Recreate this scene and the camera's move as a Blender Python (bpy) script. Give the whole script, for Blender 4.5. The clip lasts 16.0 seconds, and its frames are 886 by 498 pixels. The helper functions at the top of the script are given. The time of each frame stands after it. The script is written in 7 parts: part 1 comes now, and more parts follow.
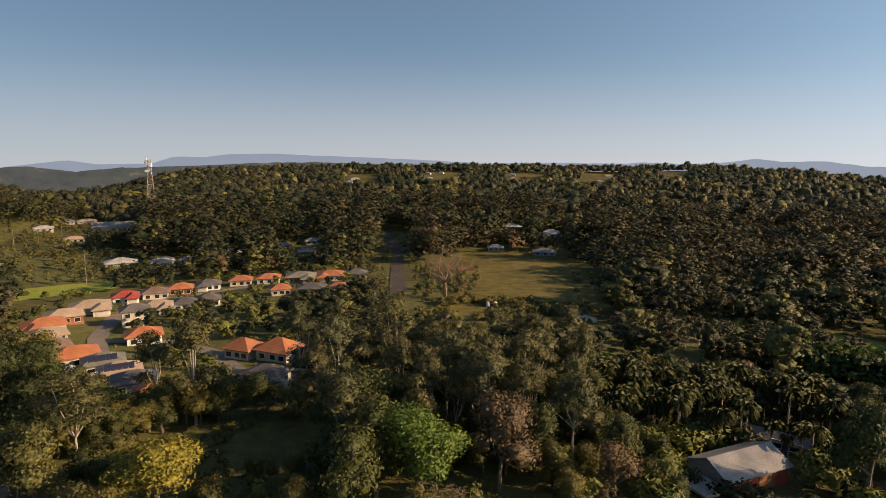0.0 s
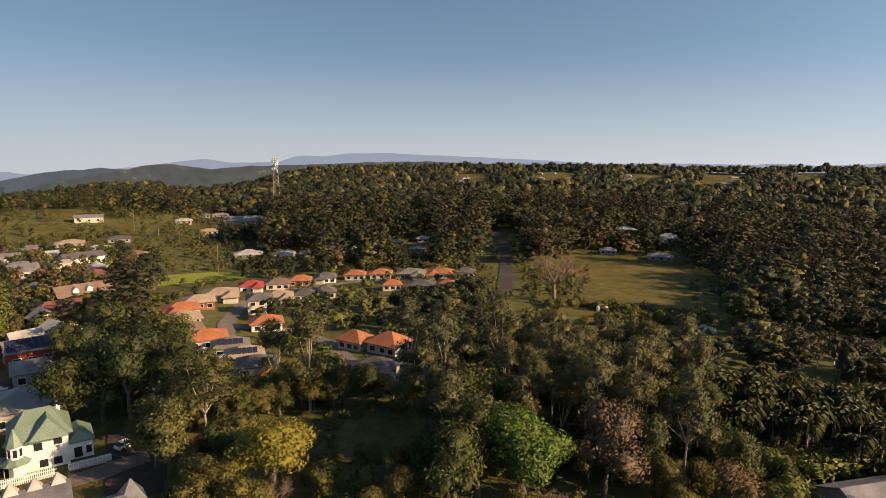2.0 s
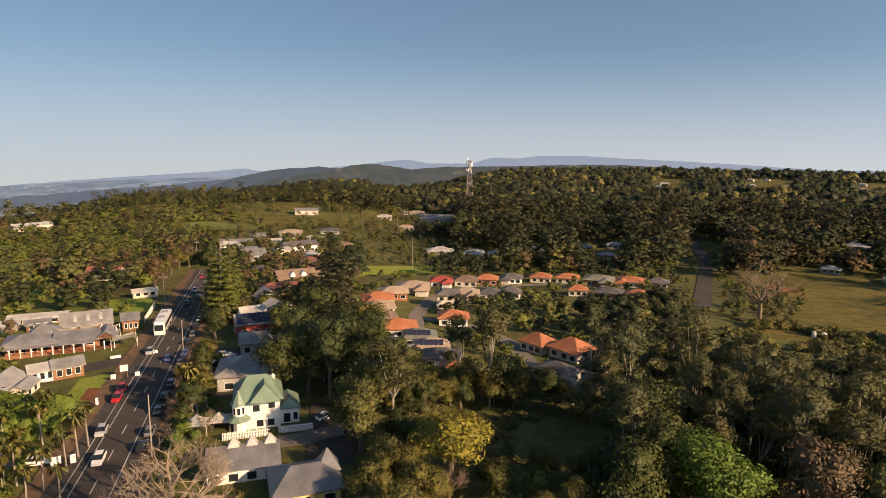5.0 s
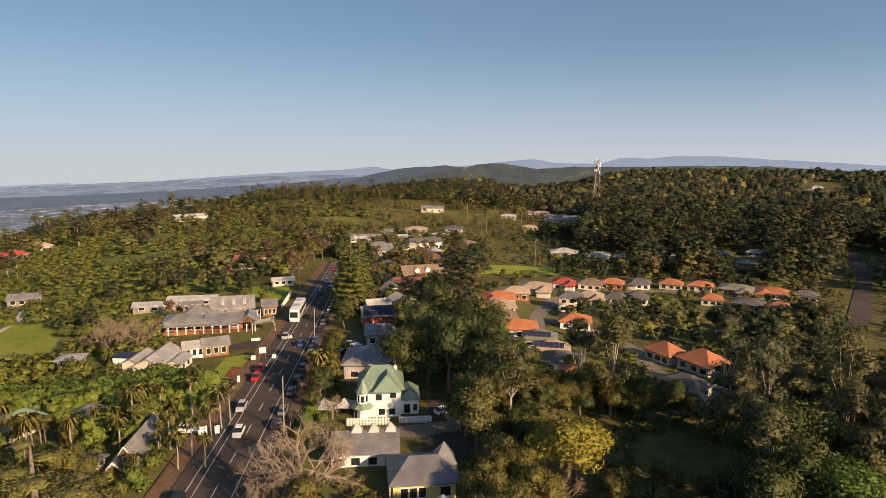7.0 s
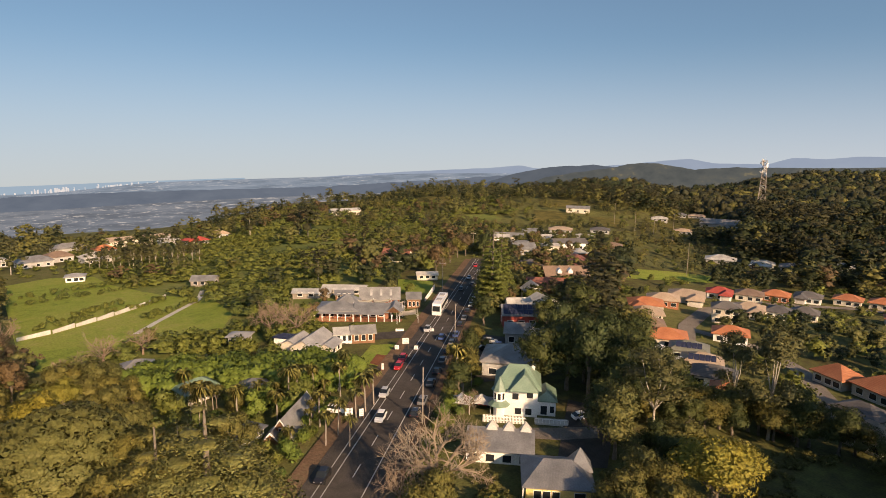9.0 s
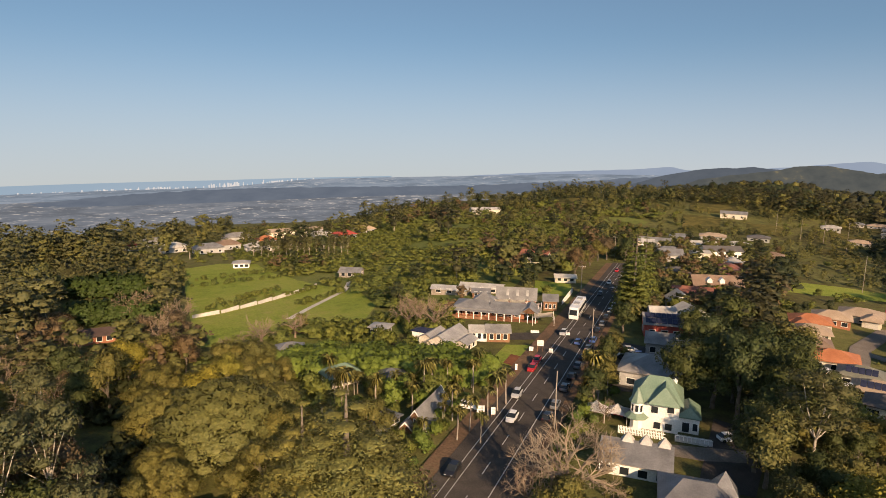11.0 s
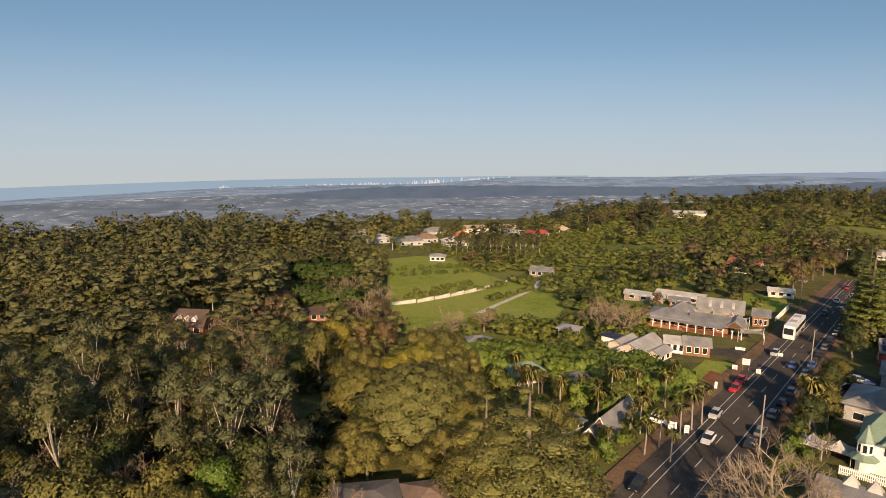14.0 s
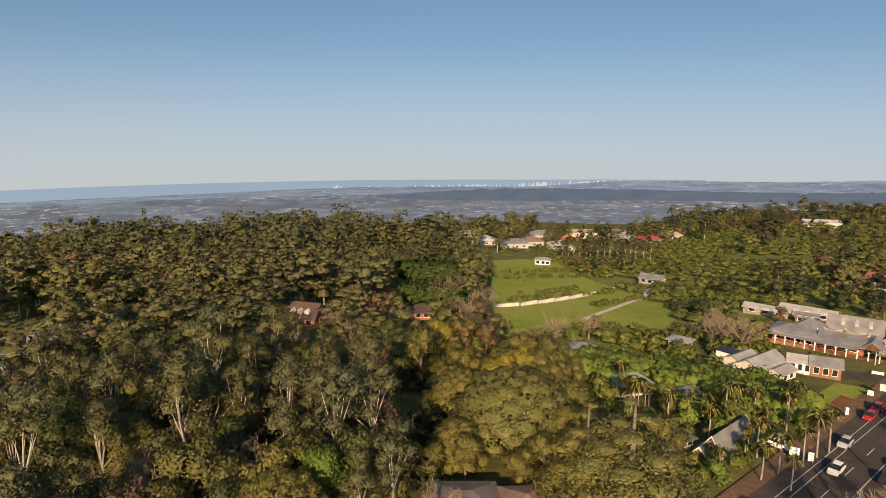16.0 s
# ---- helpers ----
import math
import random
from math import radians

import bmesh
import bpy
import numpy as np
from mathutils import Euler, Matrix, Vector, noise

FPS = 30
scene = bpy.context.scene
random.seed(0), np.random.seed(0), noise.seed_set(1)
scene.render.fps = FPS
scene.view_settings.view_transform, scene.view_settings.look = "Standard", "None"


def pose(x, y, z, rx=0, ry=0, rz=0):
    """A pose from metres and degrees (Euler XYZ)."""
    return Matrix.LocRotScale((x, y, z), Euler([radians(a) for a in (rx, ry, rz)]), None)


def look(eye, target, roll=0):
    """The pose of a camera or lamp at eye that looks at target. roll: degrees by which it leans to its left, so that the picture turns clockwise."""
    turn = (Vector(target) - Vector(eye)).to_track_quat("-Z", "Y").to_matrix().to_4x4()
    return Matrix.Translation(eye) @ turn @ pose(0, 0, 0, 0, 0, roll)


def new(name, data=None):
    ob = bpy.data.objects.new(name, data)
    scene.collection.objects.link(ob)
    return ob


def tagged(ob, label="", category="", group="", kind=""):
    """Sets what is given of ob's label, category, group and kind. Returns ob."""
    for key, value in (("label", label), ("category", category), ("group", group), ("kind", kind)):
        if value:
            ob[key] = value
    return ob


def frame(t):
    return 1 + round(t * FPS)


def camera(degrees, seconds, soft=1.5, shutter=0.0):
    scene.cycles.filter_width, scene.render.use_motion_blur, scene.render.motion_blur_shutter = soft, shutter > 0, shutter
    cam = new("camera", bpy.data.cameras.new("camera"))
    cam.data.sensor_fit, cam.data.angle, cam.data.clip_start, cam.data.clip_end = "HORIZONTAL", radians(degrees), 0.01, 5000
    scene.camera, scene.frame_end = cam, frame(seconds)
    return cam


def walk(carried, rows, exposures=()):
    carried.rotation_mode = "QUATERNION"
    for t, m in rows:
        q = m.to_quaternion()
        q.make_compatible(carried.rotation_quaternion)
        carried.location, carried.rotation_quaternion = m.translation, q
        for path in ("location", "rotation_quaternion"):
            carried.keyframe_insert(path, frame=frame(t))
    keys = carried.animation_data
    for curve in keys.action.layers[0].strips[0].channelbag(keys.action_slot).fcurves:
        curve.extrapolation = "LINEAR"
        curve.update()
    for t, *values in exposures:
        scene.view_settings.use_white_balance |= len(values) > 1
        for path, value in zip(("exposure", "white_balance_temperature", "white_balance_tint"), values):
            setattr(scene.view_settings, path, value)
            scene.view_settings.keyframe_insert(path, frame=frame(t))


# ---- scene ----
# ------------------------------------------------------------------ camera
UNIT = 1.25                                  # the plan below is drawn in units of 1.25 m and scaled up at the end
EYE = Vector((0.0, 0.0, 38.0 * UNIT))
cam = camera(70.96, 16.0, soft=0.5)


def aim(yaw, pitch, roll):
    """The pose of the hovering camera: yaw clockwise from north, degrees."""
    a, p = radians(yaw), radians(pitch)
    way = Vector((math.sin(a) * math.cos(p), math.cos(a) * math.cos(p), math.sin(p)))
    return look(EYE, EYE + way * 100, roll)


PAN = [
    (0.0, -0.00, -9.53, 0.57), (0.5, -0.52, -9.55, 0.56), (1.0, -1.76, -9.53, 0.46), (1.5, -4.58, -9.59, 0.48),
    (2.0, -10.17, -9.65, 0.57), (2.5, -13.61, -9.63, 0.54), (3.0, -16.19, -9.64, 0.56), (3.5, -19.66, -9.62, 0.69),
    (4.0, -22.25, -9.60, 0.74), (6.5, -36.15, -9.83, 0.96), (7.0, -39.00, -9.88, 0.91), (7.5, -42.35, -9.97, 0.89),
    (8.0, -45.13, -10.06, 0.87), (8.5, -48.47, -10.13, 0.86), (9.0, -52.28, -10.20, 0.86), (11.5, -68.04, -10.46, 0.86),
    (12.0, -70.88, -10.53, 0.84), (12.5, -73.53, -10.57, 0.78), (13.0, -76.02, -10.68, 0.78), (13.5, -79.79, -10.76, 0.58),
    (14.0, -83.01, -10.70, 0.48), (14.5, -85.60, -10.64, 0.49), (15.0, -87.96, -10.65, 0.49), (15.5, -90.48, -10.55, 0.46),
    (16.0, -92.82, -10.59, 0.44),
]
walk(cam, [(t, aim(a, b, c)) for t, a, b, c in PAN], exposures=[(0.0, 0.4, 7700, 19), (3.0, 0.55, 7700, 19), (8.0, 0.57, 7500, 17.8), (12.0, 0.51, 7380, 16), (16.0, 0.5, 7330, 15.6)])

# ------------------------------------------------------------------ sky and sun
SUN_AZ, SUN_EL = 96.0, 23.0
sun = new("sun", bpy.data.lights.new("sun", "SUN"))
sun.data.energy, sun.data.angle, sun.data.color = 5.4, radians(0.53), (1.0, 0.74, 0.485)
a, e = radians(SUN_AZ), radians(SUN_EL)
sun.matrix_world = look((0, 0, 400), Vector((0, 0, 400)) - Vector((math.sin(a) * math.cos(e), math.cos(a) * math.cos(e), math.sin(e))))

world = bpy.data.worlds.new("sky")
scene.world = world
world.use_nodes = True
nt = world.node_tree
nt.nodes.clear()
out = nt.nodes.new("ShaderNodeOutputWorld")
bg = nt.nodes.new("ShaderNodeBackground")
sky = nt.nodes.new("ShaderNodeTexSky")
sky.sky_type, sky.sun_disc = "NISHITA", False
sky.sun_elevation, sky.sun_rotation = radians(SUN_EL), radians(SUN_AZ)
sky.altitude, sky.air_density, sky.dust_density, sky.ozone_density = 550, 1.0, 2.0, 1.6
tc = nt.nodes.new("ShaderNodeTexCoord")
lift = nt.nodes.new("ShaderNodeVectorMath")
lift.operation = "ADD"
lift.inputs[1].default_value = (0, 0, 0.13)   # sky shifted down to meet the low skyline that fits the camera's view
nrm = nt.nodes.new("ShaderNodeVectorMath")
nrm.operation = "NORMALIZE"
nt.links.new(tc.outputs["Generated"], lift.inputs[0])
nt.links.new(lift.outputs[0], nrm.inputs[0])
nt.links.new(nrm.outputs[0], sky.inputs["Vector"])
sep = nt.nodes.new("ShaderNodeSeparateXYZ")
nt.links.new(tc.outputs["Generated"], sep.inputs[0])
low = nt.nodes.new("ShaderNodeMapRange")                  # dusty haze that thickens towards the horizon
low.interpolation_type = "SMOOTHSTEP"
for key, val in (("From Min", 0.16), ("From Max", -0.09), ("To Min", 0.0), ("To Max", 0.68)):
    low.inputs[key].default_value = val
nt.links.new(sep.outputs["Z"], low.inputs["Value"])
haze = nt.nodes.new("ShaderNodeMix")
haze.data_type = "RGBA"
haze.inputs[7].default_value = (4.7, 4.95, 5.8, 1)
nt.links.new(low.outputs["Result"], haze.inputs[0])
clear = nt.nodes.new("ShaderNodeMix")                     # clean winter air: a cyan-blue zenith
clear.data_type, clear.blend_type = "RGBA", "MULTIPLY"
clear.inputs[0].default_value = 1.0
clear.inputs[7].default_value = (0.785, 0.975, 1.02, 1)
nt.links.new(sky.outputs[0], clear.inputs[6])
nt.links.new(clear.outputs[2], haze.inputs[6])
glare = nt.nodes.new("ShaderNodeVectorMath")              # the air is brighter on the sun's side
glare.operation = "DOT_PRODUCT"
glare.inputs[1].default_value = (math.sin(a), math.cos(a), 0)
nt.links.new(tc.outputs["Generated"], glare.inputs[0])
side_light = nt.nodes.new("ShaderNodeMath")
side_light.operation = "MULTIPLY_ADD"
side_light.inputs[1].default_value, side_light.inputs[2].default_value = 0.024, 0.1
nt.links.new(glare.outputs["Value"], side_light.inputs[0])
nt.links.new(haze.outputs[2], bg.inputs["Color"])
nt.links.new(side_light.outputs[0], bg.inputs["Strength"])
nt.links.new(bg.outputs[0], out.inputs["Surface"])


# ------------------------------------------------------------------ materials
def mix(a, b, t):
    return a + (b - a) * t


def nodes(name):
    m = bpy.data.materials.new(name)
    m.use_nodes = True
    t = m.node_tree
    t.nodes.clear()
    o = t.nodes.new("ShaderNodeOutputMaterial")
    p = t.nodes.new("ShaderNodeBsdfPrincipled")
    t.links.new(p.outputs[0], o.inputs[0])
    return m, t, p, o


def ramp(t, fac, stops):
    r = t.nodes.new("ShaderNodeValToRGB")
    r.color_ramp.interpolation = "LINEAR"
    while len(r.color_ramp.elements) < len(stops):
        r.color_ramp.elements.new(0.5)
    for el, (pos, col) in zip(r.color_ramp.elements, stops):
        el.position, el.color = pos, (*col, 1)
    t.links.new(fac, r.inputs[0])
    return r.outputs[0]


def noise_tex(t, scale, detail=3, where="Object", rough=0.55):
    c = t.nodes.new("ShaderNodeTexCoord")
    n = t.nodes.new("ShaderNodeTexNoise")
    n.inputs["Scale"].default_value, n.inputs["Detail"].default_value, n.inputs["Roughness"].default_value = scale, detail, rough
    t.links.new(c.outputs[where], n.inputs["Vector"])
    return n.outputs["Fac"]


def mixed(t, fac, a, b, mode="MIX"):
    m = t.nodes.new("ShaderNodeMix")
    m.data_type, m.blend_type = "RGBA", mode
    for sock, v in ((m.inputs[0], fac), (m.inputs[6], a), (m.inputs[7], b)):
        if isinstance(v, (int, float)):
            sock.default_value = v
        elif isinstance(v, tuple):
            sock.default_value = (*v, 1)
        else:
            t.links.new(v, sock)
    return m.outputs[2]


def bump(t, p, height, strength, dist):
    b = t.nodes.new("ShaderNodeBump")
    b.inputs["Strength"].default_value, b.inputs["Distance"].default_value = strength, dist
    t.links.new(height, b.inputs["Height"])
    t.links.new(b.outputs[0], p.inputs["Normal"])


def mat_leaf(name, dark, mid, light, patch=0.03, glow=0.2):
    """Foliage: each leaf spray has its own shade, each tree and patch its own hue."""
    m, t, p, o = nodes(name)
    g = t.nodes.new("ShaderNodeNewGeometry")
    c1 = ramp(t, g.outputs["Random Per Island"], [(0.0, tuple(mix(b, a, 0.45) for a, b in zip(dark, mid))), (0.5, mid), (1.0, tuple(mix(b, a, 0.4) for a, b in zip(light, mid)))])
    big = t.nodes.new("ShaderNodeMath")
    big.operation = "MULTIPLY_ADD"
    big.inputs[1].default_value = 0.9
    sub = t.nodes.new("ShaderNodeMath")
    sub.operation = "SUBTRACT"
    sub.inputs[1].default_value = 0.45
    t.links.new(noise_tex(t, patch, 3, "Object"), sub.inputs[0])
    t.links.new(noise_tex(t, patch * 3.2, 2, "Object"), big.inputs[0])
    t.links.new(sub.outputs[0], big.inputs[2])
    big = big.outputs[0]
    oi = t.nodes.new("ShaderNodeObjectInfo")
    add = t.nodes.new("ShaderNodeMath")
    add.operation = "ADD"
    t.links.new(big, add.inputs[0])
    t.links.new(oi.outputs["Random"], add.inputs[1])
    fr = t.nodes.new("ShaderNodeMath")
    fr.operation = "PINGPONG"
    fr.inputs[1].default_value = 1.0
    t.links.new(add.outputs[0], fr.inputs[0])
    tint = ramp(t, fr.outputs[0], [(0.15, (0.54, 0.58, 0.56)), (0.5, (1, 0.97, 1)), (0.85, (1.22, 1.06, 0.9))])
    fine = noise_tex(t, 1.7, 3, "Object", 0.7)
    speck = ramp(t, fine, [(0.3, (0.74, 0.76, 0.74)), (0.5, (0.96, 0.96, 0.96)), (0.7, (1.26, 1.24, 1.2))])
    col = mixed(t, 1.0, mixed(t, 1.0, c1, tint, "MULTIPLY"), speck, "MULTIPLY")
    t.links.new(col, p.inputs["Base Color"])
    bump(t, p, fine, 0.5, 0.4)
    p.inputs["Roughness"].default_value = 0.6
    p.inputs["Specular IOR Level"].default_value = 0.25
    tr = t.nodes.new("ShaderNodeBsdfTranslucent")
    t.links.new(col, tr.inputs["Color"])
    mx = t.nodes.new("ShaderNodeMixShader")
    mx.inputs[0].default_value = glow
    t.links.new(p.outputs[0], mx.inputs[1])
    t.links.new(tr.outputs[0], mx.inputs[2])
    t.links.new(mx.outputs[0], o.inputs[0])
    return m


def mat_plain(name, c1, c2, scale=1.0, rough=0.8, metal=0.0, bumps=0.0, fine=8.0):
    """Two shades at a large and a small scale, with fine relief."""
    m, t, p, o = nodes(name)
    n1, n2 = noise_tex(t, scale, 4), noise_tex(t, scale * fine, 3)
    col = ramp(t, n1, [(0.3, c1), (0.7, c2)])
    grain = ramp(t, n2, [(0.25, (0.82, 0.82, 0.82)), (0.75, (1.12, 1.12, 1.12))])
    t.links.new(mixed(t, 1.0, col, grain, "MULTIPLY"), p.inputs["Base Color"])
    p.inputs["Roughness"].default_value, p.inputs["Metallic"].default_value = rough, metal
    p.inputs["Specular IOR Level"].default_value = 0.3
    if bumps:
        bump(t, p, n2, bumps, 0.05)
    return m


def mat_roof(name, c1, c2, pitch=0.33, rough=0.75, rows=True, metal=0.0):
    """Roofing: courses or corrugations as relief, pieces of uneven colour, streaks of wear."""
    m, t, p, o = nodes(name)
    c = t.nodes.new("ShaderNodeTexCoord")
    w = t.nodes.new("ShaderNodeTexWave")
    w.wave_type, w.bands_direction = "BANDS", ("Z" if rows else "X")
    w.inputs["Scale"].default_value = 0.314 / pitch * (1.6 if rows else 1.0)
    w.inputs["Distortion"].default_value = 0.4
    t.links.new(c.outputs["Object"], w.inputs["Vector"])
    n1, n2 = noise_tex(t, 0.35, 4), noise_tex(t, 5.0, 3)
    oi = t.nodes.new("ShaderNodeObjectInfo")
    base = ramp(t, n1, [(0.3, c1), (0.72, c2)])
    v = ramp(t, n2, [(0.25, (0.75, 0.75, 0.75)), (0.75, (1.15, 1.15, 1.15))])
    u = ramp(t, oi.outputs["Random"], [(0.0, (0.85, 0.87, 0.9)), (1.0, (1.1, 1.08, 1.05))])
    t.links.new(mixed(t, 1.0, mixed(t, 1.0, base, v, "MULTIPLY"), u, "MULTIPLY"), p.inputs["Base Color"])
    p.inputs["Roughness"].default_value, p.inputs["Metallic"].default_value = rough, metal
    bump(t, p, w.outputs["Fac"], 0.5 if rows else 0.22, 0.05)
    return m


def mat_ground(name, stops, s1=0.02, s2=0.35, grain=3.0, rough=0.95):
    m, t, p, o = nodes(name)
    a1, a2, a3 = noise_tex(t, s1, 5), noise_tex(t, s2, 4), noise_tex(t, grain, 3)
    ad = t.nodes.new("ShaderNodeMath")
    ad.operation = "MULTIPLY_ADD"
    ad.inputs[1].default_value = 0.5
    hf = t.nodes.new("ShaderNodeMath")
    hf.operation = "MULTIPLY"
    hf.inputs[1].default_value = 0.5
    t.links.new(a2, hf.inputs[0])
    t.links.new(a1, ad.inputs[0])
    t.links.new(hf.outputs[0], ad.inputs[2])
    col = ramp(t, ad.outputs[0], stops)
    g = ramp(t, a3, [(0.25, (0.7, 0.7, 0.7)), (0.75, (1.25, 1.25, 1.25))])
    t.links.new(mixed(t, 1.0, col, g, "MULTIPLY"), p.inputs["Base Color"])
    p.inputs["Roughness"].default_value = rough
    p.inputs["Specular IOR Level"].default_value = 0.1
    bump(t, p, a3, 0.6, 0.25)
    return m


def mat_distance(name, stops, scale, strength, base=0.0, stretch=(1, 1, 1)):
    """Far distance as a plain glowing backdrop, miles of haze painted into its colour."""
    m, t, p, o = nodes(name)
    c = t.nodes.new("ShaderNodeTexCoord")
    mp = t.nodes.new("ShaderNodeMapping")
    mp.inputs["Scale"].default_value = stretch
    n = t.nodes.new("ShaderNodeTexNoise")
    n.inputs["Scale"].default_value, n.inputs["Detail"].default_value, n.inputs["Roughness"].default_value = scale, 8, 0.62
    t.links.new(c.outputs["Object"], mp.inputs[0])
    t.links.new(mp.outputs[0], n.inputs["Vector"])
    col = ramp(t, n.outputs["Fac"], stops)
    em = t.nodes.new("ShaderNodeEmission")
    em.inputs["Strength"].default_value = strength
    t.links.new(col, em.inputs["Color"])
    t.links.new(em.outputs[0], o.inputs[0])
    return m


M = {}
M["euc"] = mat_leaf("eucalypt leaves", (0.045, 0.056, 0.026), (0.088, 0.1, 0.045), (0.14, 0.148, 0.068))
# darkened copies of the eucalypt and rainforest leaves: shade put into the colour
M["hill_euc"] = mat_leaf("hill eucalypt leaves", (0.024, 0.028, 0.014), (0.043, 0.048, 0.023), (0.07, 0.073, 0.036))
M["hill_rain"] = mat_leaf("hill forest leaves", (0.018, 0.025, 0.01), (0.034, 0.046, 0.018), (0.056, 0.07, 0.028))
M["rain"] = mat_leaf("rainforest leaves", (0.026, 0.038, 0.015), (0.06, 0.082, 0.027), (0.1, 0.125, 0.044))
M["bright"] = mat_leaf("bright green leaves", (0.05, 0.095, 0.017), (0.1, 0.175, 0.033), (0.16, 0.245, 0.055))
M["yellow"] = mat_leaf("yellow-green leaves", (0.11, 0.118, 0.022), (0.22, 0.218, 0.04), (0.32, 0.3, 0.065))
M["russet"] = mat_leaf("russet leaves", (0.06, 0.047, 0.028), (0.115, 0.09, 0.052), (0.17, 0.135, 0.083))
M["olive"] = mat_leaf("olive leaves", (0.058, 0.064, 0.021), (0.12, 0.126, 0.038), (0.19, 0.187, 0.062))
M["wattle"] = mat_leaf("wattle leaves", (0.082, 0.09, 0.027), (0.15, 0.156, 0.047), (0.215, 0.215, 0.072))
M["orchard"] = mat_leaf("orchard leaves", (0.058, 0.078, 0.02), (0.115, 0.148, 0.036), (0.175, 0.21, 0.056))
M["hedge"] = mat_leaf("hedge leaves", (0.06, 0.098, 0.02), (0.11, 0.172, 0.036), (0.16, 0.235, 0.055))
M["dark_hedge"] = mat_leaf("dark hedge leaves", (0.02, 0.038, 0.011), (0.038, 0.07, 0.018), (0.058, 0.1, 0.026))
M["pine"] = mat_leaf("pine needles", (0.098, 0.106, 0.032), (0.185, 0.192, 0.06), (0.275, 0.275, 0.094))
M["palm"] = mat_leaf("palm fronds", (0.09, 0.105, 0.03), (0.19, 0.2, 0.062), (0.33, 0.31, 0.115))
M["bark"] = mat_plain("brown bark", (0.10, 0.08, 0.06), (0.2, 0.17, 0.14), 1.5, 0.9, 0, 0.4)
M["pale_bark"] = mat_plain("pale smooth bark", (0.27, 0.24, 0.2), (0.46, 0.42, 0.35), 0.8, 0.8, 0, 0.2)
M["twig"] = mat_plain("bare grey twigs", (0.15, 0.108, 0.075), (0.3, 0.225, 0.16), 0.6, 0.9)
M["pale_twig"] = mat_plain("bare pale bark and twigs", (0.16, 0.122, 0.085), (0.33, 0.265, 0.195), 0.6, 0.9)
M["ground"] = mat_ground("leaf litter and rough grass", [(0.25, (0.045, 0.038, 0.02)), (0.4, (0.08, 0.074, 0.032)), (0.54, (0.118, 0.122, 0.04)), (0.72, (0.17, 0.145, 0.07))])
M["grass"] = mat_ground("mown green grass", [(0.3, (0.13, 0.175, 0.03)), (0.46, (0.195, 0.245, 0.042)), (0.58, (0.235, 0.26, 0.056)), (0.72, (0.265, 0.25, 0.08))], 0.045, 0.3, 2.0)
M["orchard_grass"] = mat_ground("orchard grass", [(0.3, (0.085, 0.1, 0.03)), (0.5, (0.125, 0.15, 0.04)), (0.7, (0.18, 0.18, 0.06))], 0.03, 0.3, 2.0)
M["dry"] = mat_ground("dry paddock grass", [(0.34, (0.045, 0.046, 0.017)), (0.46, (0.09, 0.083, 0.026)), (0.56, (0.14, 0.117, 0.036)), (0.68, (0.19, 0.148, 0.055))], 0.035, 0.22, 2.0)
M["soil"] = mat_ground("red soil", [(0.3, (0.14, 0.055, 0.03)), (0.6, (0.22, 0.09, 0.045))], 0.05, 0.4, 2.0)
M["verge"] = mat_ground("red-brown gravel verge", [(0.3, (0.1, 0.07, 0.045)), (0.55, (0.19, 0.12, 0.075)), (0.75, (0.16, 0.15, 0.08))], 0.05, 0.5, 3.0)
M["asphalt"] = mat_ground("worn asphalt", [(0.3, (0.052, 0.045, 0.04)), (0.55, (0.082, 0.072, 0.063)), (0.75, (0.118, 0.104, 0.09))], 0.05, 0.6, 8.0, 0.85)
M["lane"] = mat_ground("pale estate paving", [(0.3, (0.15, 0.13, 0.11)), (0.7, (0.24, 0.21, 0.175))], 0.06, 0.4, 4.0, 0.85)
M["line"] = mat_plain("white road paint", (0.3, 0.3, 0.29), (0.5, 0.5, 0.48), 0.8, 0.7)
M["tile_orange"] = mat_roof("orange roof tiles", (0.33, 0.115, 0.05), (0.45, 0.18, 0.085))
M["tile_red"] = mat_roof("red roof tiles", (0.28, 0.045, 0.035), (0.38, 0.075, 0.05))
M["tile_brown"] = mat_roof("brown roof tiles", (0.15, 0.10, 0.075), (0.24, 0.17, 0.12))
M["tile_dark"] = mat_roof("dark brown weathered tiles", (0.055, 0.036, 0.03), (0.09, 0.06, 0.05))
M["tile_grey"] = mat_roof("dark grey roof tiles", (0.085, 0.08, 0.08), (0.14, 0.13, 0.125))
M["tile_beige"] = mat_roof("beige roof tiles", (0.32, 0.24, 0.17), (0.44, 0.34, 0.25))
M["tile_olive"] = mat_roof("olive grey roof sheeting", (0.16, 0.16, 0.12), (0.25, 0.24, 0.18), 0.25, 0.5)
M["iron"] = mat_roof("grey corrugated iron", (0.15, 0.15, 0.152), (0.3, 0.297, 0.29), 0.2, 0.5, False, 0.15)
M["iron_dark"] = mat_roof("dark slate-grey iron", (0.1, 0.105, 0.115), (0.16, 0.165, 0.175), 0.2, 0.45, False, 0.1)
M["iron_slate"] = mat_roof("mid grey roof iron", (0.125, 0.127, 0.132), (0.215, 0.215, 0.22), 0.2, 0.5, False, 0.1)
M["iron_green"] = mat_roof("green painted corrugated iron", (0.115, 0.185, 0.135), (0.19, 0.265, 0.2), 0.2, 0.5, False)
M["iron_pale"] = mat_roof("pale weathered sheet iron", (0.22, 0.218, 0.215), (0.4, 0.395, 0.385), 0.2, 0.5, False, 0.1)
M["iron_white"] = mat_roof("white painted iron", (0.27, 0.265, 0.25), (0.52, 0.51, 0.48), 0.2, 0.5, False)
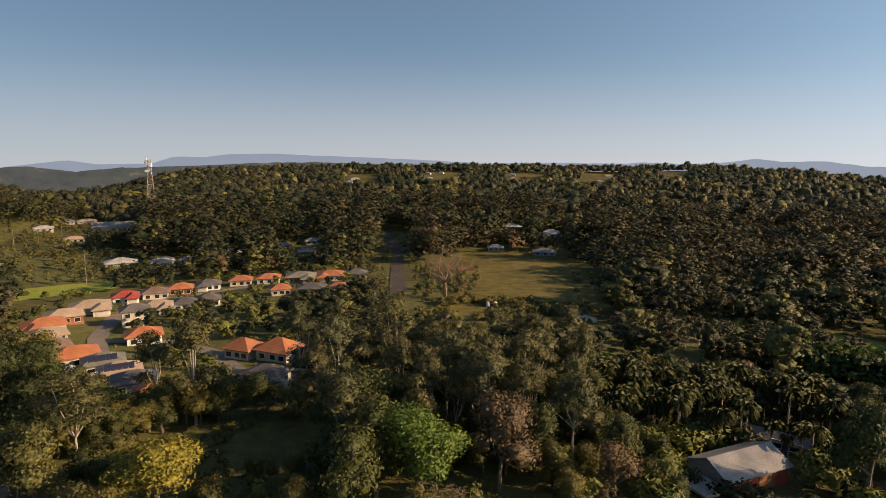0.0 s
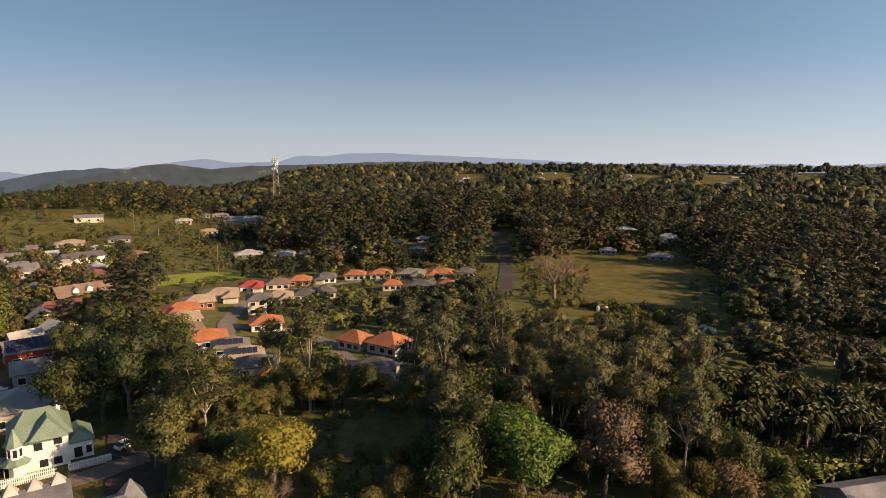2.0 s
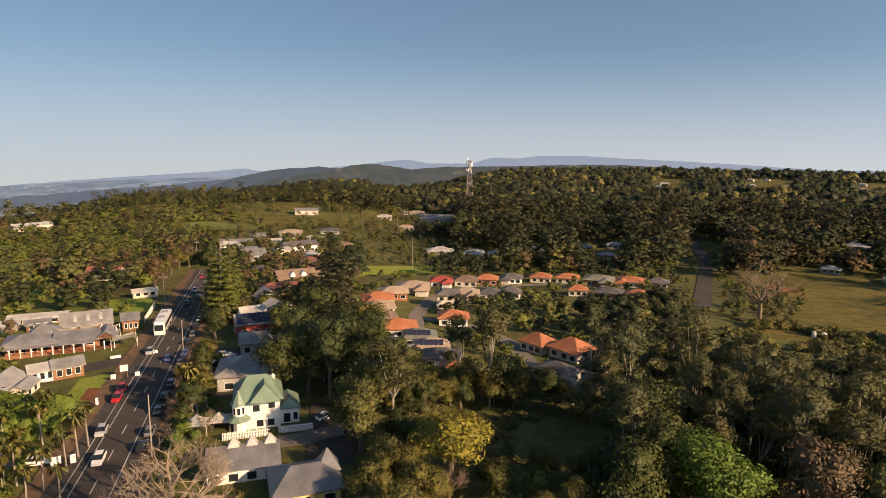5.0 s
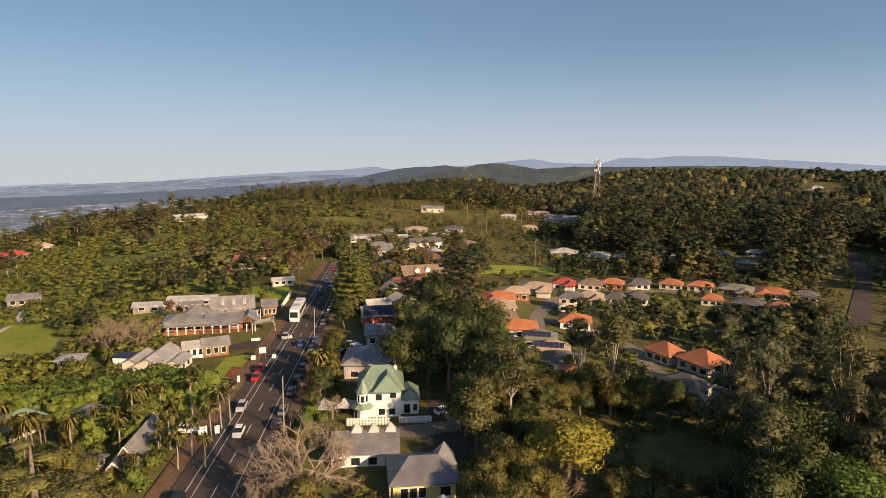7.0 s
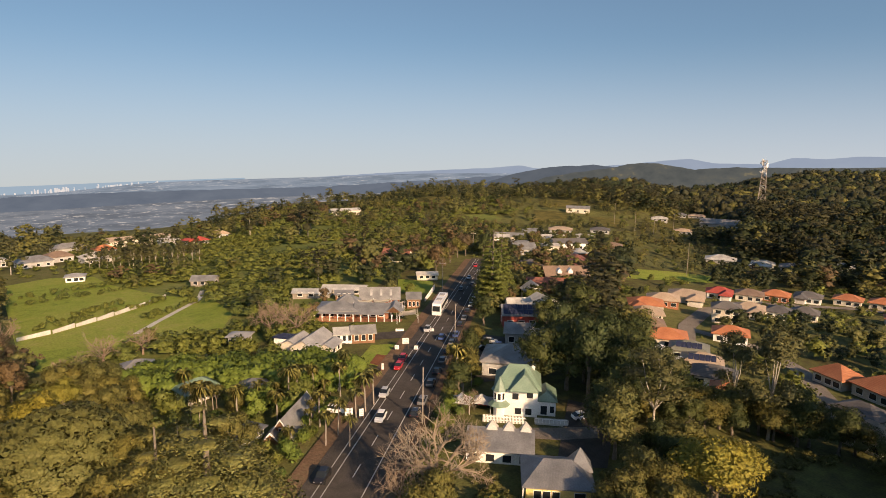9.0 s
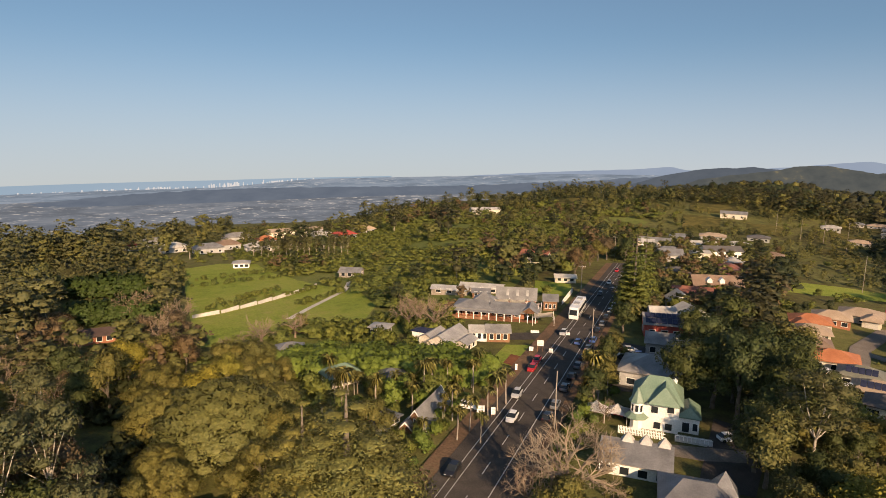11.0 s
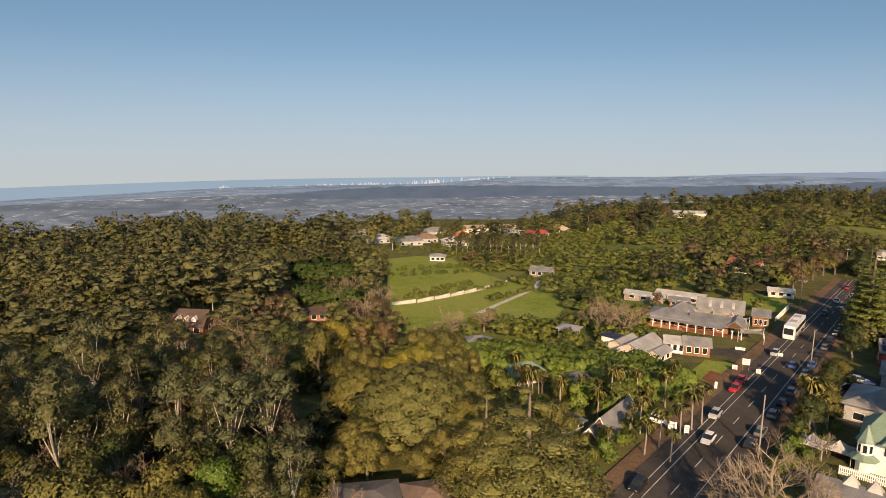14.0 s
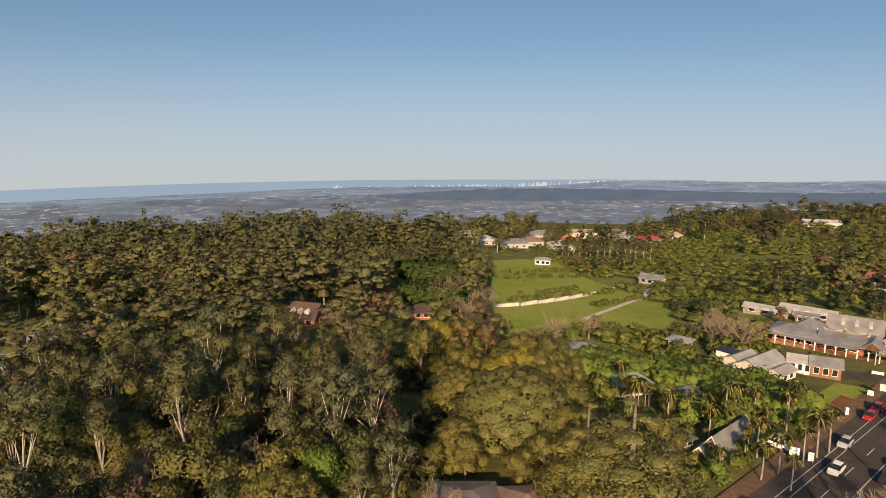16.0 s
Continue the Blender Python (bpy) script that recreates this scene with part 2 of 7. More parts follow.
M["iron_rust"] = mat_roof("weathered rust-red iron", (0.2, 0.075, 0.05), (0.3, 0.12, 0.08), 0.2, 0.6, False)
M["white"] = mat_plain("white weatherboard paint", (0.72, 0.71, 0.68), (0.82, 0.81, 0.79), 0.5, 0.6)
M["cream"] = mat_plain("cream render", (0.52, 0.47, 0.39), (0.62, 0.57, 0.48), 0.4, 0.8)
M["yellow_wall"] = mat_plain("yellow painted boards", (0.62, 0.48, 0.16), (0.72, 0.58, 0.24), 0.4, 0.7)
M["brick"] = mat_plain("red brick", (0.26, 0.10, 0.06), (0.36, 0.16, 0.09), 0.8, 0.85, 0, 0.3)
M["timber"] = mat_plain("brown stained timber", (0.18, 0.09, 0.05), (0.28, 0.15, 0.08), 0.8, 0.7)
M["grey_wall"] = mat_plain("grey painted wall", (0.3, 0.3, 0.3), (0.42, 0.42, 0.41), 0.4, 0.8)
M["red_wall"] = mat_plain("red painted sheeting", (0.3, 0.05, 0.04), (0.4, 0.08, 0.06), 0.4, 0.6)
M["steel"] = mat_plain("galvanised steel", (0.5, 0.5, 0.5), (0.65, 0.65, 0.64), 0.3, 0.45, 0.5)
M["tower_steel"] = mat_plain("weathered tower steel", (0.2, 0.17, 0.15), (0.32, 0.28, 0.25), 0.3, 0.6, 0.3)
M["pole"] = mat_plain("weathered pole timber", (0.22, 0.19, 0.16), (0.34, 0.3, 0.26), 0.7, 0.9)
M["solar"] = mat_plain("solar panel", (0.02, 0.025, 0.05), (0.035, 0.04, 0.075), 1.0, 0.15)
M["concrete"] = mat_plain("pale concrete", (0.42, 0.4, 0.37), (0.55, 0.53, 0.49), 0.4, 0.85)
M["tyre"] = mat_plain("black rubber", (0.015, 0.015, 0.015), (0.03, 0.03, 0.03), 2.0, 0.8)
m, t, p, o = nodes("dark window glass")
p.inputs["Base Color"].default_value, p.inputs["Roughness"].default_value = (0.02, 0.025, 0.03, 1), 0.08
M["glass"] = m


def mat_paint(name, col):
    m, t, p, o = nodes(name)
    n = noise_tex(t, 1.2, 3)
    t.links.new(ramp(t, n, [(0.3, tuple(c * 0.88 for c in col)), (0.7, col)]), p.inputs["Base Color"])
    p.inputs["Roughness"].default_value, p.inputs["Coat Weight"].default_value = 0.35, 0.5
    return m


for key, col in (("paint_white", (0.78, 0.78, 0.77)), ("paint_red", (0.42, 0.02, 0.025)), ("paint_black", (0.015, 0.015, 0.018)),
                 ("paint_blue", (0.05, 0.1, 0.28)), ("paint_silver", (0.45, 0.46, 0.47)), ("paint_grey", (0.14, 0.15, 0.16))):
    M[key] = mat_paint(key.replace("paint_", "") + " car paint", col)


# ------------------------------------------------------------------ the lie of the land
def step(a, b, v):
    t = min(max((v - a) / (b - a), 0.0), 1.0)
    return t * t * (3 - 2 * t)


def rim(az):
    """How far the plateau's rim lies in that direction."""
    back = 1 - step(-140, -178, az)
    return 610 + 300 * step(-46, -34, az) * (1 - step(120, 178, az)) - (190 * step(-60, -78, az) + 60 * step(-80, -110, az)) * back


CREST_AZ, CREST_Z = (-40, -20, -10, 0, 16, 22, 27, 31, 36, 44), (-40, -26, -20, -16, -15.5, -9, -14, -17, -27, -36)


def ground_z(x, y):
    """Height of the ground: a plateau sloped away to suit the camera's pitch, a wooded valley with hills behind it, and
    an escarpment.
    """
    r, az = math.hypot(x, y), math.degrees(math.atan2(x, y))
    k = 0.052 + 0.020 * step(-42, -22, az) * (1 - step(120, 180, az)) + 0.018 * step(-62, -80, az) * (1 - step(-140, -178, az))
    near = -k * min(r, 450.0) - 0.03 * max(r - 450.0, 0.0)
    near += 12.0 * step(430, 580, r) * step(-60, -53, az) * (1 - step(-36, -30, az))     # a low rise along the rim, fitted to the camera's skyline
    if r < 340:
        valley = near
    else:
        crest = float(np.interp(az, CREST_AZ, CREST_Z))
        valley = mix(-k * 340, crest, step(300, 1350, r)) if r < 1350 else mix(crest, -280, step(1350, 2800, r))
        if r < 420:
            valley = mix(near, valley, step(340, 420, r))
    edge = rim(az)
    scarp = near if r < edge else mix(near, -280, step(edge, edge + 1500, r))
    return mix(scarp, valley, step(-36, -21, az) * (1 - step(70, 150, az)))


def polar(az, r):
    return r * math.sin(radians(az)), r * math.cos(radians(az))


# the main road runs straight: s along it, n across it
RD, RN = Vector((-0.693, 0.721)), Vector((0.721, 0.693))


def road_xy(s, n):
    p = RD * s + RN * n
    return p.x, p.y


def mesh_ob(name, verts, faces, mat, parent=None, label="", smooth=False):
    me = bpy.data.meshes.new(name)
    me.from_pydata([tuple(v) for v in verts], [], faces)
    for m in (mat if isinstance(mat, (list, tuple)) else [mat]):
        me.materials.append(m)
    if smooth:
        me.polygons.foreach_set("use_smooth", [True] * len(me.polygons))
    ob = new(name, me)
    ob.parent = parent
    if label:
        ob["label"] = label
    return ob


def part(name, bm, mat, parent, label="", smooth=False):
    me = bpy.data.meshes.new(name)
    bm.to_mesh(me)
    bm.free()
    me.materials.append(mat)
    if smooth:
        me.polygons.foreach_set("use_smooth", [True] * len(me.polygons))
    ob = new(name, me)
    ob.parent = parent
    if label:
        ob["label"] = label
    return ob


def root(name, x, y, z, rz, label, category, group="", kind=""):
    ob = new(name)
    ob.empty_display_size = 0.5
    ob.matrix_basis = pose(x, y, z, 0, 0, rz)
    return tagged(ob, label, category, group, kind)


def box(bm, x0, y0, z0, x1, y1, z1, bevel=0.0):
    vs = bmesh.ops.create_cube(bm, size=1)["verts"]
    bmesh.ops.transform(bm, matrix=Matrix.Translation(((x0 + x1) / 2, (y0 + y1) / 2, (z0 + z1) / 2)) @ Matrix.Diagonal((x1 - x0, y1 - y0, z1 - z0, 1)), verts=vs)
    if bevel:
        es = list({e for v in vs for e in v.link_edges})
        bmesh.ops.bevel(bm, geom=es, offset=bevel, segments=1, affect="EDGES")


def tube(bm, a, b, ra, rb, n=6):
    a, b = Vector(a), Vector(b)
    q = (b - a).to_track_quat("Z", "Y").to_matrix()
    ring = [[bm.verts.new(c + q @ Vector((math.cos(6.2832 * i / n) * r, math.sin(6.2832 * i / n) * r, 0))) for i in range(n)] for c, r in ((a, ra), (b, rb))]
    for i in range(n):
        bm.faces.new((ring[0][i], ring[0][(i + 1) % n], ring[1][(i + 1) % n], ring[1][i]))
    bm.faces.new(ring[1])
    bm.faces.new(ring[0][::-1])


# ground: one sheet from under the camera to the horizon
rings = [0.5] + [4.0 * i for i in range(1, 26)]
while rings[-1] < 3900:
    rings.append(min(rings[-1] * 1.045, 3908))
NA = 300
gv, gf = [], []
for r in rings:
    for i in range(NA):
        x, y = polar(360.0 * i / NA, r)
        gv.append((x, y, (ground_z(x, y) if r < 2900 else -280.0) - 120 * step(1700, 2700, r)))
for j in range(len(rings) - 1):
    for i in range(NA):
        i2 = (i + 1) % NA
        gf.append((j * NA + i, (j + 1) * NA + i, (j + 1) * NA + i2, j * NA + i2))
gf.append(tuple(range(NA)))
ground = tagged(mesh_ob("ground", gv, gf, M["ground"], smooth=True), "rough grassed plateau ground with dark leaf litter", "ground", kind="structure")


def inside(poly, x, y):
    c = False
    for i in range(len(poly)):
        (x1, y1), (x2, y2) = poly[i], poly[i - 1]
        if (y1 > y) != (y2 > y) and x < (x2 - x1) * (y - y1) / (y2 - y1) + x1:
            c = not c
    return c


OPEN = []       # outlines kept free of trees


def patch(name, pts, mat, label, lift_m=0.12, cell=None, keep=True, category="grass"):
    """A sheet of grass, soil or paving laid on the ground: outline in degrees and metres."""
    poly = [polar(*q) for q in pts]
    if keep:
        OPEN.append(poly)
    bm = bmesh.new()
    vs = [bm.verts.new((x, y, 0)) for x, y in poly]
    bm.faces.new(vs)
    size = max(max(q[0] for q in poly) - min(q[0] for q in poly), max(q[1] for q in poly) - min(q[1] for q in poly))
    c = cell or max(size / 16, 2.0)
    for axis in (0, 1):
        lo, hi = min(q[axis] for q in poly), max(q[axis] for q in poly)
        v = lo + c
        while v < hi:
            no = (1, 0, 0) if axis == 0 else (0, 1, 0)
            co = (v, 0, 0) if axis == 0 else (0, v, 0)
            bmesh.ops.bisect_plane(bm, geom=bm.verts[:] + bm.edges[:] + bm.faces[:], plane_co=co, plane_no=no)
            v += c
    bmesh.ops.triangulate(bm, faces=bm.faces[:])
    for v in bm.verts:
        v.co.z = ground_z(v.co.x, v.co.y) + lift_m
    bmesh.ops.recalc_face_normals(bm, faces=bm.faces[:])
    if sum(f.normal.z for f in bm.faces) < 0:
        bmesh.ops.reverse_faces(bm, faces=bm.faces[:])
    return tagged(part(name, bm, mat, None), label, category, kind="structure")


def strip(name, s0, s1, n0, n1, mat, label, lift_m, seg=6.0, category="road"):
    """A ribbon along the main road."""
    vs, fs = [], []
    k = max(2, int((s1 - s0) / seg) + 1)
    for i in range(k):
        s = s0 + (s1 - s0) * i / (k - 1)
        for n in (n0, n1):
            x, y = road_xy(s, n)
            vs.append((x, y, ground_z(x, y) + lift_m))
    for i in range(k - 1):
        fs.append((2 * i, 2 * i + 2, 2 * i + 3, 2 * i + 1))
    ob = mesh_ob(name, vs, [f[::-1] for f in fs], mat)
    if ob.data.polygons[0].normal.z < 0:
        ob.data.flip_normals()
    return tagged(ob, label, category, kind="structure")


# ------------------------------------------------------------------ plants
def unit(v):
    return v / np.maximum(np.linalg.norm(v, axis=-1, keepdims=True), 1e-6)


ICO = bmesh.new()
bmesh.ops.create_icosphere(ICO, subdivisions=1, radius=1.0)
ICO_V = np.array([v.co[:] for v in ICO.verts])
ICO_F = np.array([[v.index for v in f.verts] for f in ICO.faces if f.calc_center_median().z > -0.5])
ICO.free()
DOME_V = np.array([(0, 0, 1.0)] + [(math.cos(1.2566 * k), math.sin(1.2566 * k), -0.15) for k in range(5)] + [(0, 0, -0.7)])
DOME_F = np.array([(0, 1 + k, 1 + (k + 1) % 5) for k in range(5)] + [(1, 6, 2), (3, 6, 4)])


def foliage(rng, clumps, cards, size, core=0.8, droop=0.0, scatter=0.45, up=0.0, whole=0.45, light=False):
    """Leaf sprays on a set of clumps (x, y, z, radius, flatness): vertices, normals, faces as triangles."""
    V, N, F = [], [], []
    base = 0
    cl = np.array(clumps, float)
    mid = np.average(cl[:, :3], axis=0, weights=cl[:, 3] ** 2)
    big = np.abs(cl[:, :3] - mid).max() + cl[:, 3].max()
    area = cl[:, 3] ** 2
    share = np.maximum(3, (cards * area / area.sum())).astype(int)
    for (cx, cy, cz, rad, flat), n in zip(cl, share):
        c = np.array([cx, cy, cz])
        sc = np.array([rad, rad, rad * flat])
        if core:
            cv, cf = (DOME_V, DOME_F) if light else (ICO_V, ICO_F)
            v = cv * (1 + rng.uniform(-0.35, 0.15, (len(cv), 1))) * sc * core + c
            w = unit((1.4 - whole) * cv + whole * (v - mid) / big + scatter * rng.normal(size=v.shape) + [0, 0, up])
            V.append(v[cf.ravel()])
            N.append(w[cf.ravel()])
            F.append(np.arange(cf.size).reshape(-1, 3) + base)
            base += cf.size
        u = unit(rng.normal(size=(n, 3)))
        u[:, 2] = np.where(u[:, 2] < -0.45, -u[:, 2], u[:, 2])
        pos = c + u * sc * rng.uniform(0.72, 1.12, (n, 1))
        nn = unit(u + rng.normal(size=(n, 3)) * 0.55)
        t1 = unit(np.cross(nn, rng.normal(size=(n, 3))))
        t1[:, 2] -= droop
        t1 = unit(t1)
        t2 = np.cross(nn, t1)
        a = size * rng.uniform(0.55, 1.25, (n, 1))
        b = a * rng.uniform(0.35, 0.7, (n, 1))
        quad = np.stack([pos - t1 * a, pos + t2 * b, pos + t1 * a, pos - t2 * b * rng.uniform(0.6, 1.2, (n, 1))], 1).reshape(-1, 3)
        if light:
            tri = np.stack([pos - t1 * a, pos + t1 * a * 0.5 - t2 * b * 1.5, pos + t1 * a * 0.5 + t2 * b * 1.5], 1).reshape(-1, 3)
            V.append(tri)
            N.append(np.repeat(unit((1.15 - whole) * u + whole * (pos - mid) / big + scatter * rng.normal(size=(n, 3)) + [0, 0, up]), 3, axis=0))
            F.append(np.arange(3 * n).reshape(-1, 3) + base)
            base += 3 * n
            continue
        nm = unit((1.15 - whole) * u + whole * (pos - mid) / big + scatter * rng.normal(size=(n, 3)) + [0, 0, up])
        V.append(quad)
        N.append(np.repeat(nm, 4, axis=0))
        q = np.arange(n)[:, None] * 4 + base
        F.append(np.concatenate([q + [0, 2, 1], q + [0, 3, 2]]))
        base += 4 * n
    return np.concatenate(V), np.concatenate(N), np.concatenate(F)


def tri_mesh(name, V, N, F, mats, mat_index=None):
    me = bpy.data.meshes.new(name)
    me.vertices.add(len(V))
    me.vertices.foreach_set("co", np.asarray(V, np.float32).ravel())
    me.loops.add(len(F) * 3)
    me.loops.foreach_set("vertex_index", np.asarray(F, np.int32).ravel())
    me.polygons.add(len(F))
    me.polygons.foreach_set("loop_start", np.arange(0, len(F) * 3, 3, dtype=np.int32))
    for m in mats:
        me.materials.append(m)
    if mat_index is not None:
        me.polygons.foreach_set("material_index", np.asarray(mat_index, np.int32))
    me.polygons.foreach_set("use_smooth", np.ones(len(F), bool))
    me.update(calc_edges=True)
    me.validate()
    if N is not None:
        me.normals_split_custom_set_from_vertices(np.asarray(N, np.float32).tolist())
    return me


def clumps_of(kind, rng):
    """Where the leaf clumps of a tree of that kind sit: x, y, z, radius, flatness."""
    out = []
    if kind == "euc":
        h = rng.uniform(16, 20)
        for i in range(rng.integers(11, 15)):
            f = rng.uniform(0.0, 1.0)
            a, d = rng.uniform(0, 6.28), rng.uniform(0.6, 3.8) * (1.15 - 0.55 * f)
            out.append((d * math.cos(a), d * math.sin(a), h * (0.38 + 0.53 * f), rng.uniform(1.3, 2.2), rng.uniform(0.65, 0.9)))
        out.append((0, 0, h * 0.95, 1.7, 0.8))
    elif kind == "spread":
        h = rng.uniform(15, 18)
        for i in range(rng.integers(17, 21)):
            f = rng.uniform(0.0, 1.0)
            a, d = rng.uniform(0, 6.28), rng.uniform(1.2, 4.6) * (1.1 - 0.5 * f)
            out.append((d * math.cos(a), d * math.sin(a), h * (0.4 + 0.52 * f), rng.uniform(0.95, 1.7), rng.uniform(0.45, 0.68)))
        out.append((0, 0, h * 0.68, 2.2, 1.1))
    elif kind == "rain":
        h = rng.uniform(11, 14)
        for i in range(rng.integers(9, 12)):
            f = rng.uniform(0, 1) ** 0.8
            a, d = rng.uniform(0, 6.28), rng.uniform(1.5, 4.2) * math.sqrt(max(0.1, 1 - f * f * 0.9))
            out.append((d * math.cos(a), d * math.sin(a), h * (0.33 + 0.52 * f), rng.uniform(1.6, 2.5), rng.uniform(0.75, 0.95)))
        out.append((0, 0, h * 0.6, 3.0, 1.0))
    elif kind == "canopy":
        h = rng.uniform(11, 14)
        for i in range(rng.integers(16, 20)):
            f = rng.uniform(0, 1) ** 0.8
            a, d = rng.uniform(0, 6.28), rng.uniform(1.5, 4.4) * math.sqrt(max(0.1, 1 - f * f * 0.9))
            out.append((d * math.cos(a), d * math.sin(a), h * (0.33 + 0.57 * f), rng.uniform(1.0, 1.8), rng.uniform(0.75, 0.95)))
        out.append((0, 0, h * 0.58, 2.8, 1.0))
    elif kind == "dome":
        h = rng.uniform(9, 10)
        for i in range(76):
            f = (i + rng.uniform(0, 1)) / 76
            a, d = 2.4 * i, 4.7 * math.sqrt(max(0.02, 1 - f * f)) * rng.uniform(0.93, 1.04)
            out.append((d * math.cos(a), d * math.sin(a), h * (0.16 + 0.72 * f), rng.uniform(0.65, 1.25), 0.85))
        out.append((0, 0, h * 0.42, 4.2, 0.95))
    elif kind == "bush":
        for i in range(rng.integers(4, 7)):
            a, d = rng.uniform(0, 6.28), rng.uniform(0.3, 1.3)
            out.append((d * math.cos(a), d * math.sin(a), rng.uniform(0.7, 2.6), rng.uniform(0.8, 1.3), 0.85))
        out.append((0, 0, 1.3, 1.4, 0.9))
    elif kind == "pine":
        h = 18.0
        for lv in range(9):
            f = lv / 8
            rad = 4.6 * (1 - f) ** 0.85 + 0.5
            k = max(1, int(7 * (1 - f)) + 1)
            for i in range(k):
                a = rng.uniform(0, 6.28) if k == 1 else 6.283 * (i + rng.uniform(-0.3, 0.3)) / k
                out.append((rad * 0.65 * math.cos(a), rad * 0.65 * math.sin(a), h * (0.12 + 0.84 * f) + rng.uniform(-0.4, 0.4), 0.42 * rad + 0.45, 0.42))
    elif kind == "norfolk":
        h = 22.0
        for lv in range(15):
            f = lv / 14
            rad = 4.8 * (1 - f) ** 0.9 + 0.35
            k = max(1, int(6 * (1 - f)) + 2)
            for i in range(k):
                a = 6.283 * (i + rng.uniform(-0.2, 0.2)) / k + lv
                out.append((rad * 0.6 * math.cos(a), rad * 0.6 * math.sin(a), h * (0.1 + 0.88 * f), 0.38 * rad + 0.25, 0.3))
    return out


def limbs(bm, clumps, rng, trunk_r, lean=0.4, k=7):
    """A tapered trunk that forks into limbs reaching for the clumps."""
    top = max(c[2] for c in clumps)
    fork = top * 0.38
    pts = [Vector((0, 0, -0.6))]
    for i in range(1, 4):
        pts.append(Vector((rng.uniform(-lean, lean) * i * 0.4, rng.uniform(-lean, lean) * i * 0.4, fork * i / 3)))
    for i in range(3):
        tube(bm, pts[i], pts[i + 1], trunk_r * (1.25 - 0.2 * i), trunk_r * (1.05 - 0.2 * i), 7)
    for c in sorted(clumps, key=lambda q: -q[3])[:k]:
        end = Vector(c[:3])
        m = pts[3].lerp(end, 0.5) + Vector((rng.uniform(-0.5, 0.5), rng.uniform(-0.5, 0.5), rng.uniform(-0.2, 0.6)))
        tube(bm, pts[3], m, trunk_r * 0.55, trunk_r * 0.34, 5)
        tube(bm, m, end, trunk_r * 0.34, trunk_r * 0.1, 5)


def twigs(bm, rng, start, way, length, rad, depth):
    """Bare branches, forking again and again."""
    end = start + way * length
    tube(bm, start, end, rad, rad * 0.62, 5 if depth > 2 else 3)
    if depth == 0:
        return
    for i in range(3 if depth > 1 else 4):
        w = (way + Vector(rng.normal(size=3)) * 0.55 + Vector((0, 0, 0.12))).normalized()
        twigs(bm, rng, start + way * length * rng.uniform(0.55, 1.0), w, length * rng.uniform(0.6, 0.85), rad * 0.58, depth - 1)


TREES = {}       # kind -> list of (trunk mesh, crown mesh), shared by alike trees


def tree_stock(key, kind, mat, cards, size, bark, variants=3, trunk_r=0.3, seed=0, core=0.8, k=7, droop=0.0):
    out = []
    for i in range(variants):
        rng = np.random.default_rng(seed * 10 + i)
        cl = clumps_of(kind, rng)
        V, N, F = foliage(rng, cl, cards, size, core, droop, 0.2 if kind == "dome" else 0.34, 0.2, 0.95 if kind == "dome" else 0.5)
        crown = tri_mesh("crown", V, N, F, [M[mat]])
        bm = bmesh.new()
        if kind in ("pine", "norfolk"):
            tube(bm, (0, 0, -0.6), (0, 0, max(c[2] for c in cl)), trunk_r * 1.3, 0.06, 7)
        else:
            limbs(bm, cl, rng, trunk_r, k=k)
        tm = bpy.data.meshes.new("trunk")
        bm.to_mesh(tm)
        bm.free()
        tm.materials.append(M[bark])
        out.append((tm, crown))
    TREES[key] = out


tree_stock("euc", "euc", "euc", 3200, 0.22, "pale_bark", 5, 0.21, 1, 0.6, 7, 0.35)
tree_stock("rain", "rain", "rain", 3600, 0.25, "bark", 3, 0.35, 2, 0.68)
tree_stock("olive", "rain", "olive", 3600, 0.25, "bark", 3, 0.3, 3, 0.68)
tree_stock("bright", "rain", "bright", 9000, 0.2, "bark", 1, 0.35, 4, 0.66)
tree_stock("yellow", "rain", "yellow", 9000, 0.2, "bark", 1, 0.3, 5, 0.66)
tree_stock("russet", "rain", "russet", 2200, 0.25, "bark", 2, 0.3, 6, 0.6)
tree_stock("dome", "dome", "wattle", 34000, 0.14, "bark", 2, 0.35, 7, 0.66)
tree_stock("pine", "pine", "pine", 30000, 0.135, "bark", 1, 0.3, 8, 0.6)
tree_stock("norfolk", "norfolk", "orchard", 6000, 0.26, "bark", 1, 0.35, 9, 0.7)
tree_stock("bush", "bush", "orchard", 520, 0.24, "bark", 3, 0.12, 10, 0.7)
tree_stock("bamboo", "bush", "hedge", 700, 0.24, "bark", 2, 0.1, 11, 0.72)
bare_stock = []
for i in range(3):
    rng = np.random.default_rng(40 + i)
    bm = bmesh.new()
    tube(bm, (0, 0, -0.5), (0.2, 0.1, 3.0), 0.34, 0.25, 7)
    stem = bpy.data.meshes.new("trunk")
    bm.to_mesh(stem)
    stem.materials.append(M["twig"])
    bm.clear()
    for j in range(6):
        a = 1.05 * j + rng.uniform(-0.3, 0.3)
        twigs(bm, rng, Vector((0.15, 0.1, 2.2 + 0.15 * j)), Vector((math.cos(a), math.sin(a), 0.9)).normalized(), 2.4, 0.13, 4)
    tm = bpy.data.meshes.new("bare_crown")
    bm.to_mesh(tm)
    bm.free()
    tm.materials.append(M["twig"])
    bare_stock.append((stem, tm))
